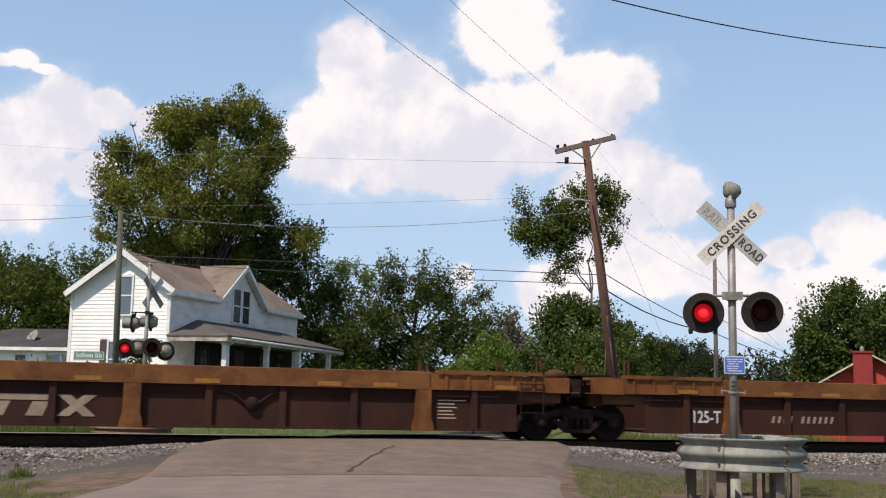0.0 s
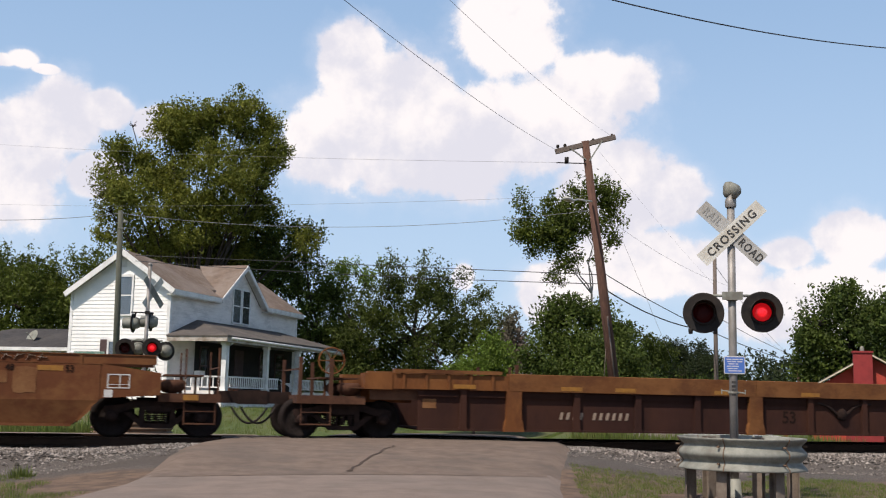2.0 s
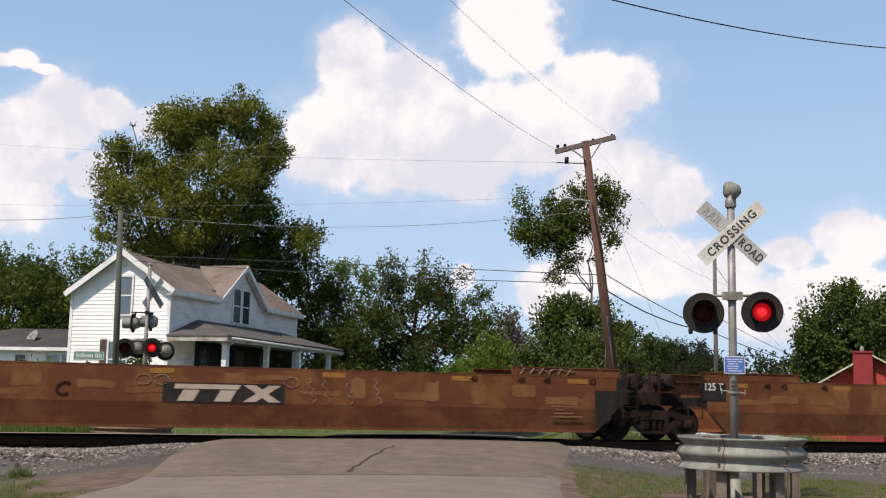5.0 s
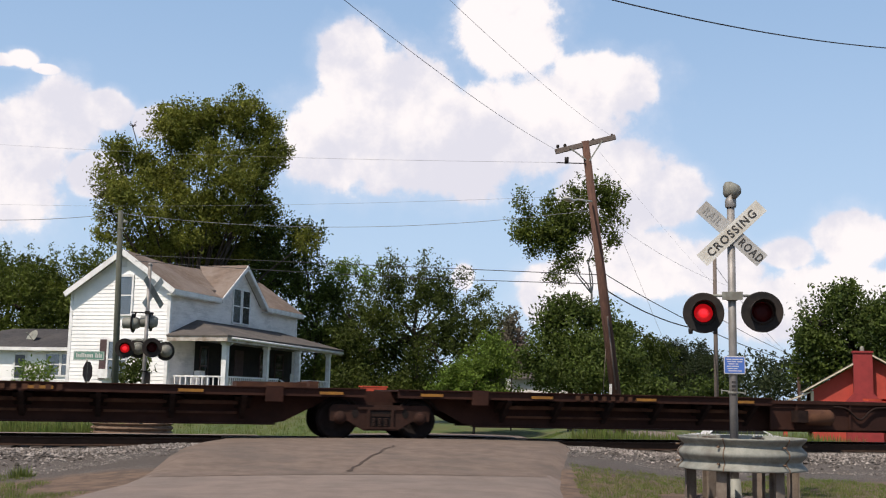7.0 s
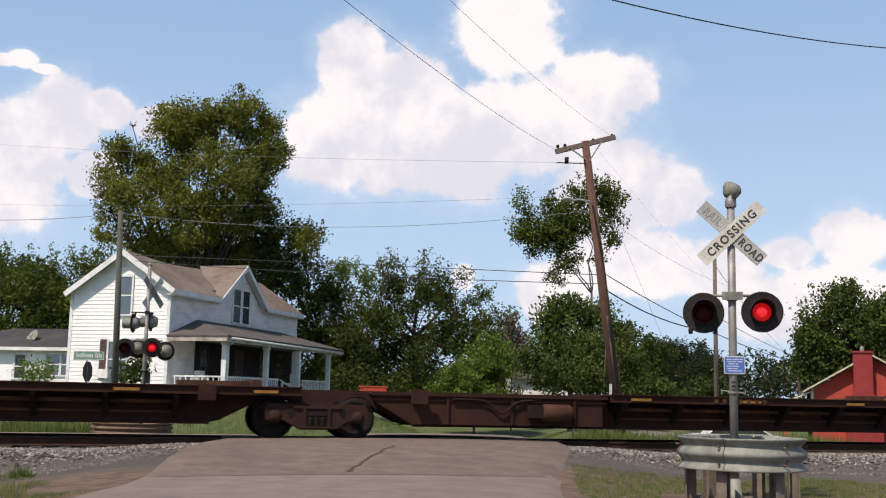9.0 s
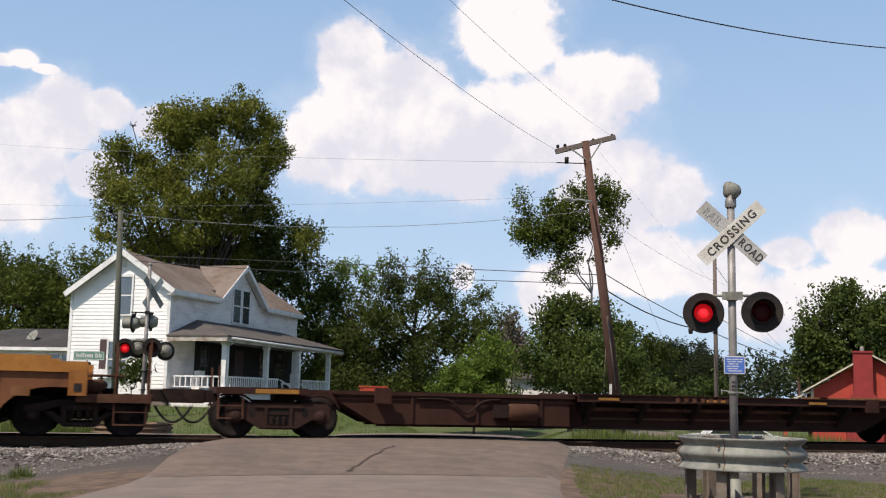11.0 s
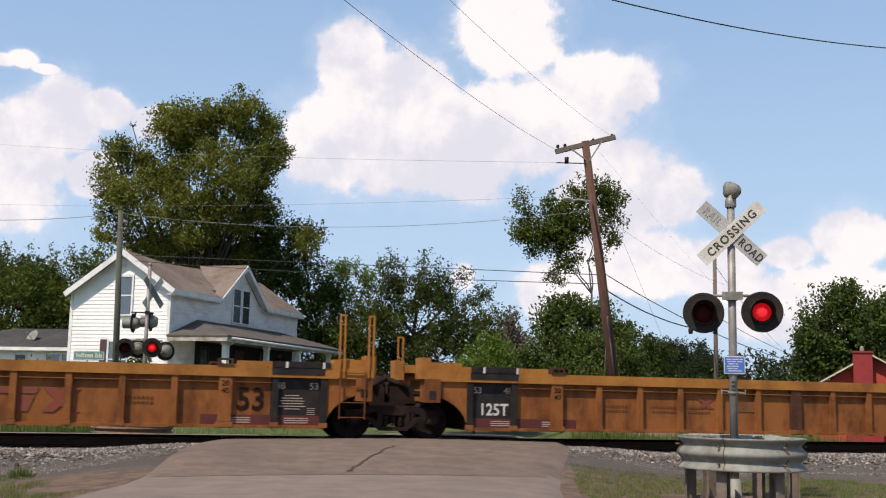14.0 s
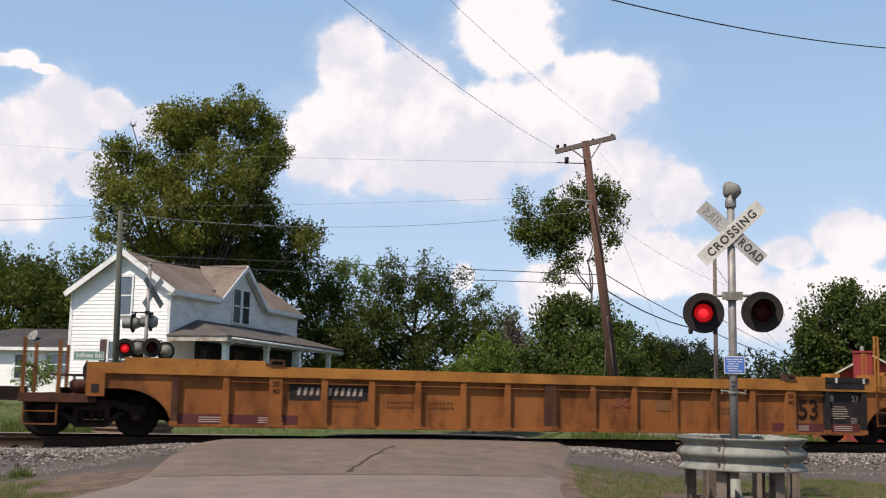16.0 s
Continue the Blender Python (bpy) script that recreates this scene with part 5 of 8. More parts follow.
# ------------------------------------------------------------ street sign, stop sign, parked car
sp = thing("street_sign", pose(0, 0, 0), "green street name sign above a stop sign seen edge-on", "street sign")
bm = B()
rod(bm, (-8.10, 20.55, -0.5), (-8.15, 20.47, 2.15), 0.035, 0.03, 10)
part("post", bm, GALV, sp)
bm = B()
a, b = Vector((-8.64, 20.60, 2.21)), Vector((-7.52, 20.28, 2.28))
mid = (a + b) / 2
m = Matrix.Translation(mid) @ Matrix.Rotation(math.atan2((b - a).y, (b - a).x), 4, "Z")
prism(bm, [(-0.6, -0.17), (0.6, -0.17), (0.6, 0.17), (-0.6, 0.17)], -0.01, 0.01, "y", m)
plate = part("name_plate", bm, GREEN, sp, "green street name plate with white border")
bm = B()
for lo, hi in (((-0.585, -0.155), (0.585, -0.14)), ((-0.585, 0.14), (0.585, 0.155)), ((-0.585, -0.155), (-0.57, 0.155)), ((0.57, -0.155), (0.585, 0.155))):
    box(bm, (lo[0], -0.014, lo[1]), (hi[0], -0.0105, hi[1]), m)
for i in range(15):
    if i != 10:
        x = -0.5 + i * 0.068
        box(bm, (x, -0.014, -0.075), (x + 0.045, -0.0105, 0.055 + 0.04 * (i in (0, 3, 4, 11, 13))), m)
part("name_bars", bm, WHITE, plate, "row of white bars")
bm = B()
m = Matrix.Translation((-8.10, 20.53, 1.62)) @ Matrix.Rotation(radians(66), 4, "Z")
prism(bm, [(0.42 * math.cos(radians(22.5 + 45 * k)), 0.42 * math.sin(radians(22.5 + 45 * k))) for k in range(8)], -0.008, 0.008, "y", m)
part("stop_plate", bm, SHUTTER, sp, "dark back of a stop sign")


def sedan(m):
    car = thing("car", m, "white parked sedan beyond the railway", "car")
    prof = [(-2.3, 0.35), (-2.32, 0.62), (-2.2, 0.88), (-1.5, 0.95), (-0.95, 1.38), (0.35, 1.42), (1.15, 0.98), (2.1, 0.85), (2.3, 0.6), (2.3, 0.35), (1.75, 0.22), (-1.8, 0.22)]
    bm = B()
    prism(bm, prof, -0.85, 0.85, "y")
    bmesh.ops.bevel(bm, geom=[e for e in bm.edges if abs(e.verts[0].co.y - e.verts[1].co.y) < 1e-4], offset=0.06, segments=2, affect="EDGES")
    part("body", bm, CARWHITE, car)
    bm = B()
    for s in (-1, 1):
        prism(bm, [(-1.4, 0.97), (-0.93, 1.32), (0.32, 1.36), (1.0, 0.99)], s * 0.853 - 0.004, s * 0.853 + 0.004, "y")
    part("side_window", bm, GLASS, car)
    for s in (-1, 1):
        for x in (-1.4, 1.4):
            bm = B()
            rod(bm, (x, s * 0.72, 0.32), (x, s * 0.89, 0.32), 0.32, n=20)
            w = part("wheel", bm, TYRE, car)
            bm = B()
            rod(bm, (x, s * 0.885, 0.32), (x, s * 0.9, 0.32), 0.2, n=14)
            part("rim", bm, CHROME, w)
        bm = B()
        box(bm, (2.27, s * 0.62 - 0.16, 0.6), (2.33, s * 0.62 + 0.16, 0.78))
        box(bm, (2.15, s * 0.80 - 0.08, 0.6), (2.3, s * 0.80 + 0.08, 0.78))
        part("tail_lamp", bm, TAILRED, car, "red tail lamp")
    bm = B()
    box(bm, (2.24, -0.8, 0.35), (2.37, 0.8, 0.5))
    part("bumper", bm, CARWHITE, car)
    return car


sedan(Matrix.Translation((18.2, 16.6, ground_z(18.2, 16.6))) @ Matrix.Rotation(radians(-20), 4, "Z"))
bm = B()
box(bm, (-0.5, -0.4, 0), (0.5, 0.4, 0.45))
box(bm, (-0.55, -0.42, 0.45), (0.55, 0.42, 0.5))
solid("red_crate", bm, BRIGHTRED, "bright red box lying beside the hedge", "box", m=Matrix.Translation((3.52, 21.52, 1.13)) @ pose(0, 0, -0.3))


# ------------------------------------------------------------ trees
def crown_mesh(name, blobs, leaf_size, count, gaps, material, parent, seed, label="", shell=0.45, drop=0.25):
    """Leaves spread through a union of uneven ellipsoids, thinned by gaps."""
    rng = np.random.default_rng(seed)
    clump, leaf_size, count, per = leaf_size, leaf_size * 0.78, int(count * 1.5), 44
    rim = []
    for c, rx, rz in blobs:
        for _ in range(5 if parent else 0):
            q = rng.normal(size=3)
            q /= np.linalg.norm(q)
            k = rng.uniform(0.22, 0.42)
            rim.append(((c[0] + q[0] * rx, c[1] + q[1] * rx * 0.85, c[2] + q[2] * rz), rx * k, rz * k))
    blobs = list(blobs) + rim
    area = np.array([rx * rz + rx * rx for _, rx, rz in blobs])
    share = np.maximum(1, area / area.sum() * count / per).astype(int)
    cs = []
    for (c, rx, rz), n in zip(blobs, share):
        for _ in range(n):
            q = rng.normal(size=3)
            q /= np.linalg.norm(q)
            f = (shell + (1.0 - shell) * rng.random() ** 0.55) * rng.uniform(0.85, 1.12)
            p = np.array((c[0] + q[0] * rx * f, c[1] + q[1] * rx * 0.85 * f, c[2] + q[2] * rz * f))
            if noise.noise((p[0] * 0.62, p[1] * 0.62, p[2] * 0.8 + seed)) < gaps:
                continue
            # one spray of leaves, drawn out along its twig
            u = q * 0.8 + np.array((0, 0, 0.45)) + rng.normal(size=3) * 0.45
            u /= np.linalg.norm(u)
            wide, reach = clump * rng.uniform(1.3, 2.6), clump * rng.uniform(2.6, 6.0)
            along = rng.uniform(-1, 1, per)
            spread = rng.normal(size=(per, 3)) * wide * (1.05 - 0.6 * np.abs(along))[:, None]
            cs.append(p + u * (along * reach)[:, None] + spread)
    cs = np.concatenate(cs)
    k = len(cs)
    a = rng.normal(size=(k, 3))
    a[:, 2] -= drop
    a /= np.linalg.norm(a, axis=1)[:, None]
    b = np.cross(a, rng.normal(size=(k, 3)))
    b /= np.linalg.norm(b, axis=1)[:, None]
    n = np.cross(a, b)
    s = (leaf_size * rng.uniform(0.6, 1.4, k))[:, None]
    v = np.stack([cs - a * s, cs + b * s * 0.5 + n * s * 0.15, cs + a * s, cs - b * s * 0.5 + n * s * 0.15], 1).reshape(-1, 3)
    me = bpy.data.meshes.new(name)
    me.from_pydata(v.tolist(), [], [tuple(range(4 * i, 4 * i + 4)) for i in range(k)])
    me.materials.append(material)
    ob = new(name, me)
    ob.parent = parent
    return tagged(ob, label, kind="stuff" if parent is None else "")


def limb(bm, a, b, r0, r1, bend, seed, n=6):
    a, b = Vector(a), Vector(b)
    prev, pr = a, r0
    for i in range(1, n + 1):
        t = i / n
        p = a.lerp(b, t) + Vector((noise.noise((t * 3, seed, 0)), noise.noise((t * 3, seed, 5)), 0.4 * noise.noise((t * 3, seed, 9)))) * bend * math.sin(math.pi * min(1, t * 1.1))
        r = r0 + (r1 - r0) * t
        rod(bm, prev, p, pr, r, 8, caps=False)
        prev, pr = p, r
    return bm


def tree(name, foot, fork, blobs, leaf_size, count, gaps, leafmat, bark, girth, label, seed, shell=0.45, every=1):
    t = thing(name, pose(0, 0, 0), label, "tree" if name == "tree" else "shrub")
    bm = B()
    foot, fork = Vector(foot), Vector(fork)
    limb(bm, foot, fork, girth, girth * 0.65, 0.2, seed)
    for i, (c, rx, rz) in list(enumerate(blobs))[::every]:
        limb(bm, fork, Vector(c) - Vector((0, 0, rz * 0.2)), girth * 0.5, girth * 0.1, 0.6, seed + i)
        for k in range(4):
            e = Vector(c) + Vector((rx * math.cos(k * 1.7 + i) * 0.7, rx * math.sin(k * 1.7 + i) * 0.6, rz * (0.1 + 0.15 * k)))
            limb(bm, Vector(c) - Vector((0, 0, rz * 0.2)), e, girth * 0.16, girth * 0.03, 0.3, seed + i + k, 4)
    part("trunk", bm, bark, t)
    crown_mesh("crown", blobs, leaf_size, count, gaps, leafmat, t, seed, shell=0.2 if count > 60000 else shell)
    return t


tree("tree", (-3.19, 44.45, -0.20), (-3.24, 43.93, 4.47),
     [((-3.95, 43.50, 17.65), 1.70, 1.41), ((-4.56, 43.50, 18.21), 1.06, 0.92), ((-0.82, 43.50, 17.94), 1.65, 1.50), ((-0.33, 43.50, 18.83), 0.86, 0.79), ((0.77, 43.50, 18.09), 0.86, 0.72), ((-2.51, 43.50, 16.51), 2.13, 1.77), ((-6.87, 43.50, 15.25), 1.46, 1.25), ((-7.31, 43.50, 17.09), 0.42, 0.52), ((-8.38, 43.50, 15.47), 0.69, 0.55), ((-5.32, 43.50, 14.48), 2.09, 1.61), ((-2.35, 41.50, 13.97), 2.40, 1.89), ((0.36, 43.50, 15.30), 1.57, 1.43), ((0.83, 43.50, 16.80), 1.08, 0.93), ((-8.10, 43.50, 13.56), 1.31, 1.03), ((-8.33, 43.50, 11.80), 1.17, 1.17), ((-6.20, 42.00, 11.87), 2.10, 1.69), ((-3.34, 42.50, 11.45), 2.58, 1.90), ((-0.30, 44.50, 12.51), 2.16, 1.73), ((-8.24, 43.50, 10.35), 0.89, 0.68), ((-6.24, 43.50, 10.02), 1.89, 1.24), ((-3.62, 45.50, 9.90), 2.51, 1.43), ((-0.56, 46.50, 10.39), 2.57, 1.66), ((1.39, 46.50, 11.82), 1.49, 1.49), ((0.88, 44.50, 14.06), 1.23, 1.09), ((-2.43, 43.00, 17.78), 1.27, 1.20), ((1.30, 43.00, 16.07), 0.86, 0.86), ((-5.13, 43.00, 17.06), 1.19, 1.05), ((-8.85, 43.00, 12.54), 0.68, 0.75), ((3.52, 43.00, 10.54), 0.78, 0.85)],
     0.118, 105000, -0.14, LEAF_OLIVE, BARK, 0.24, "tall broad olive-green shade tree behind the farmhouse", 3)
tree("tree", (5.13, 46.27, -0.20), (4.92, 45.82, 4.49),
     [((2.45, 45.66, 10.46), 2.02, 1.66), ((3.65, 45.22, 11.22), 1.10, 0.96), ((1.86, 46.12, 8.44), 2.76, 2.21), ((-0.91, 47.89, 8.85), 3.31, 1.66), ((-4.13, 49.79, 9.27), 2.94, 1.47), ((4.22, 45.60, 7.40), 1.66, 2.02), ((6.07, 46.32, 6.05), 2.02, 2.39), ((4.97, 45.91, 3.77), 2.21, 2.02), ((7.32, 46.38, 3.11), 2.02, 1.66)],
     0.13, 42000, -0.3, LEAF_DEEP, BARK, 0.2, "dark dense tree beside the farmhouse", 4)
tree("tree", (-13.44, 62.07, -0.20), (-13.78, 61.34, 6.22),
     [((-15.14, 61.37, 8.69), 3.78, 2.52), ((-12.07, 62.50, 9.39), 3.36, 1.89), ((-9.29, 64.75, 10.20), 2.10, 1.47), ((-15.17, 59.66, 6.06), 4.63, 2.94), ((-11.38, 60.59, 6.69), 3.78, 2.52), ((-17.99, 62.12, 9.05), 2.94, 2.52), ((-13.47, 59.46, 4.06), 5.05, 2.10)],
     0.15, 44000, -0.3, LEAF_WOOD, BARK, 0.4, "dense dark green woodland trees on the rise", 5)
tree("tree", (10.99, 42.50, -1.60), (10.62, 42.11, 4.53),
     [((10.39, 41.62, 8.42), 2.32, 1.61), ((8.90, 42.19, 7.32), 2.32, 2.14), ((13.24, 43.02, 7.60), 2.14, 1.61), ((10.47, 40.96, 5.52), 3.57, 2.50), ((8.02, 42.80, 4.82), 2.68, 2.32), ((13.80, 41.00, 6.01), 2.14, 2.32), ((14.30, 40.11, 3.86), 2.14, 2.50), ((15.60, 40.68, 4.63), 1.00, 1.97), ((12.03, 39.81, 3.09), 2.86, 1.79), ((6.96, 45.03, 6.00), 1.61, 1.97), ((6.38, 45.50, 3.80), 1.61, 2.14), ((8.06, 46.23, 2.76), 2.14, 1.79), ((10.93, 45.41, 2.82), 2.50, 1.79)],
     0.115, 52000, -0.1, LEAF_MID, BARK, 0.28, "rounded green tree overgrown with vines", 6)
tree("tree", (7.29, 49.86, -0.20), (7.06, 49.37, 4.73),
     [((7.94, 48.52, 8.99), 2.02, 1.01), ((6.84, 48.89, 8.58), 1.32, 0.86), ((9.03, 48.13, 9.59), 1.17, 0.70), ((5.84, 49.01, 9.72), 0.86, 0.31), ((5.80, 51.59, 6.38), 1.94, 2.33)],
     0.12, 8000, 0.05, LEAF_BRIGHT, PALEBARK, 0.12, "slender pale-leaved tree with open branches", 7)
tree("shrub", (10.77, 29.97, -1.60), (10.73, 29.90, 1.63),
     [((10.45, 29.98, 1.62), 1.41, 1.18), ((11.83, 29.50, 2.24), 1.24, 1.62), ((9.62, 30.26, 1.31), 1.03, 0.88), ((11.54, 30.55, 2.84), 1.18, 1.18)],
     0.1, 18000, -0.25, LEAF_BRIGHT, BARK, 0.08, "bright green rounded hedge shrub", 8)
tree("shrub", (13.96, 33.26, -1.60), (13.87, 33.06, 2.66),
     [((13.78, 32.87, 4.22), 0.50, 1.26), ((14.15, 32.94, 2.98), 0.63, 1.42), ((13.57, 32.79, 5.15), 0.32, 0.44)],
     0.13, 2200, -0.1, LEAF_PURPLE, BARK, 0.05, "dry purplish shrub beside the hedge", 9)
tree("tree", (17.28, 29.8, -1.60), (17.18, 29.60, 6.63),
     [((13.28, 29.30, 10.90), 0.72, 0.72), ((13.07, 29.30, 9.67), 0.54, 0.54), ((14.03, 29.30, 10.34), 0.97, 0.97), ((13.88, 29.30, 9.17), 0.60, 0.60), ((15.00, 29.30, 10.84), 0.85, 0.85), ((15.01, 29.30, 9.55), 0.91, 0.91), ((15.50, 29.30, 8.50), 0.67, 0.67), ((15.02, 29.30, 7.56), 0.42, 0.42), ((15.88, 29.30, 10.59), 0.79, 0.79), ((15.99, 29.30, 9.45), 0.67, 0.67), ((16.47, 29.30, 11.81), 0.74, 0.74), ((17.40, 29.30, 12.19), 0.74, 0.74), ((18.20, 29.30, 11.87), 0.62, 0.62), ((16.97, 29.30, 11.06), 0.80, 0.80), ((18.07, 29.30, 10.73), 0.62, 0.62), ((17.07, 29.30, 9.92), 0.61, 0.61), ((18.20, 29.30, 9.74), 0.40, 0.40), ((17.47, 29.30, 8.83), 0.37, 0.37)],
     0.105, 17000, -0.25, LEAF_WOOD, PALEBARK, 0.085, "tall thin tree with open clumped leaves and bare pale trunk", 10, every=5)
tree("tree", (14.79, 26.73, -1.60), (14.73, 26.58, 2.27),
     [((13.95, 26.57, 3.94), 1.19, 1.70), ((15.47, 26.17, 3.69), 1.76, 1.70), ((14.29, 26.31, 5.07), 0.62, 0.79), ((13.63, 26.54, 4.78), 0.45, 0.99), ((16.38, 26.83, 4.61), 1.14, 0.99), ((14.86, 25.46, 2.53), 2.70, 1.28), ((13.33, 26.90, 2.80), 0.97, 1.28), ((14.96, 26.08, 5.37), 0.40, 0.71), ((17.55, 26.66, 3.49), 1.02, 1.14), ((16.90, 25.94, 2.46), 1.42, 0.99)],
     0.12, 34000, -0.15, LEAF_DEEP, BARK, 0.2, "dense dark upright shrubby tree", 11)
tree("tree", (24.94, 40.62, -1.60), (24.82, 40.35, 3.47),
     [((24.38, 40.26, 4.92), 1.55, 0.74), ((25.46, 40.01, 4.58), 0.74, 0.44), ((25.55, 40.19, 3.12), 2.21, 1.29), ((24.11, 40.55, 3.46), 1.47, 1.47)],
     0.11, 14000, -0.15, LEAF_MID, BARK, 0.15, "low spreading green tree", 12)
tree("tree", (39.47, 62.71, -1.60), (39.36, 62.46, 3.45),
     [((38.79, 62.41, 4.93), 2.00, 1.10), ((40.97, 61.83, 4.73), 1.90, 1.20), ((38.87, 60.51, 3.41), 3.99, 1.75), ((36.53, 61.21, 3.12), 2.50, 1.40), ((42.48, 61.57, 3.52), 2.00, 1.50)],
     0.13, 26000, -0.3, LEAF_FAR, BARK, 0.3, "dark round trees in the middle distance", 13)
tree("tree", (31.01, 26.29, -1.60), (30.93, 26.10, 2.99),
     [((30.47, 25.83, 5.85), 2.13, 1.37), ((29.03, 26.30, 5.37), 1.37, 1.28), ((31.96, 25.46, 5.43), 1.83, 1.52), ((28.82, 26.58, 3.85), 1.22, 1.37), ((31.17, 25.91, 3.90), 2.29, 1.83), ((29.84, 25.90, 6.59), 0.91, 0.67), ((28.35, 26.62, 4.45), 0.85, 0.61), ((33.48, 25.16, 4.56), 1.83, 1.83), ((30.99, 27.18, 2.70), 2.13, 1.22)],
     0.14, 34000, -0.12, LEAF_DEEP, BARK, 0.35, "large dark green tree behind the red building", 14)
tree("shrub", (16.84, 32.44, -1.60), (22.28, 30.84, 1.59),
     [((22.28, 30.84, 1.59), 1.58, 0.50), ((24.10, 30.33, 1.57), 1.26, 0.44), ((20.76, 31.27, 1.56), 1.26, 0.57)],
     0.15, 5000, -0.4, LEAF_DEEP, BARK, 0.05, "low dark green hedge", 15)
tree("shrub", (-10.10, 24.39, -0.20), (-10.34, 24.42, 0.87),
     [((-10.34, 24.32, 1.58), 0.43, 0.52), ((-9.92, 24.23, 1.40), 0.33, 0.38), ((-10.71, 24.47, 1.29), 0.38, 0.33)],
     0.09, 420, -0.05, LEAF_BRIGHT, BARK, 0.03, "leafy bush in front of the low white house", 16)
tree("shrub", (-6.23, 24.33, -0.20), (-6.43, 24.35, 0.96),
     [((-6.48, 24.25, 1.80), 0.48, 0.63), ((-6.20, 24.12, 2.16), 0.29, 0.48), ((-6.86, 24.41, 1.43), 0.34, 0.39)],
     0.1, 1200, -0.1, LEAF_MID, BARK, 0.03, "vine-covered shrub against the gable wall", 17)
tree("shrub", (7.81, 41.31, -0.20), (7.79, 41.27, 1.27),
     [((8.78, 40.94, 1.64), 2.43, 0.87), ((6.77, 41.51, 1.59), 2.08, 0.97), ((6.44, 45.64, 2.70), 1.73, 1.73), ((5.74, 47.99, 2.35), 1.39, 1.39)],
     0.14, 9000, -0.1, LEAF_MID, BARK, 0.05, "low leafy shrubs under the tree", 18)
crown_mesh("distant_woods", [((95.65, 145.93, 5.39), 12.0, 3.6), ((107.20, 142.69, 5.25), 9.0, 2.6), ((86.18, 148.94, 3.01), 15.0, 3.0), ((103.23, 143.51, 7.34), 6.0, 1.4), ((114.93, 140.60, 4.63), 12.0, 3.5), ((66.98, 154.43, 2.58), 20.0, 3.0), ((38.17, 162.65, 1.95), 30.0, 3.6), ((-5.03, 174.98, 1.00), 30.0, 4.0), ((-38.87, 184.07, 4.22), 20.0, 6.0), ((134.07, 134.99, 6.04), 16.0, 5.0), ((63.90, 105.00, 2.51), 4.48, 2.39), ((71.05, 105.00, 2.67), 4.54, 2.57), ((78.39, 105.00, 2.83), 3.84, 2.61), ((84.15, 105.00, 2.96), 3.88, 3.10), ((69.37, 105.00, 4.28), 3.40, 1.36), ((77.13, 105.00, 4.93), 3.07, 1.07)],
           0.42, 44000, -0.6, LEAF_FAR, None, 77, "wooded hills in the far distance", shell=0.7)


# ------------------------------------------------------------ the train
def ran(t):
    """How far the train has run, slowing slightly."""
    return 16.80 * t - 0.0185 * t * t


CARS, AXLES = [], []


def stencil(bm, x0, x1, z0, z1, y, count, lean=0.0, gap=0.56, h=0.004):
    """Plain bars in place of a row of painted characters."""
    w = (x1 - x0) / count
    for i in range(count):
        if count == 11 and i == 4:
            continue
        a, b = x0 + i * w + w * gap / 2, x0 + (i + 1) * w - w * gap / 2
        prism(bm, [(a, z0), (b, z0), (b + lean, z1), (a + lean, z1)], y - h, y, "y")
    return bm


def plate_frame(bm, y0, y1):
    """A broad cast side frame: a plate that drops to a spring basket."""
    prism(bm, [(-1.08, 0.40), (-1.10, 0.66), (-1.02, 0.74), (1.02, 0.74), (1.10, 0.66), (1.08, 0.40), (0.70, 0.40), (0.36, 0.20), (-0.36, 0.20), (-0.70, 0.40)], y0, y1, "y")


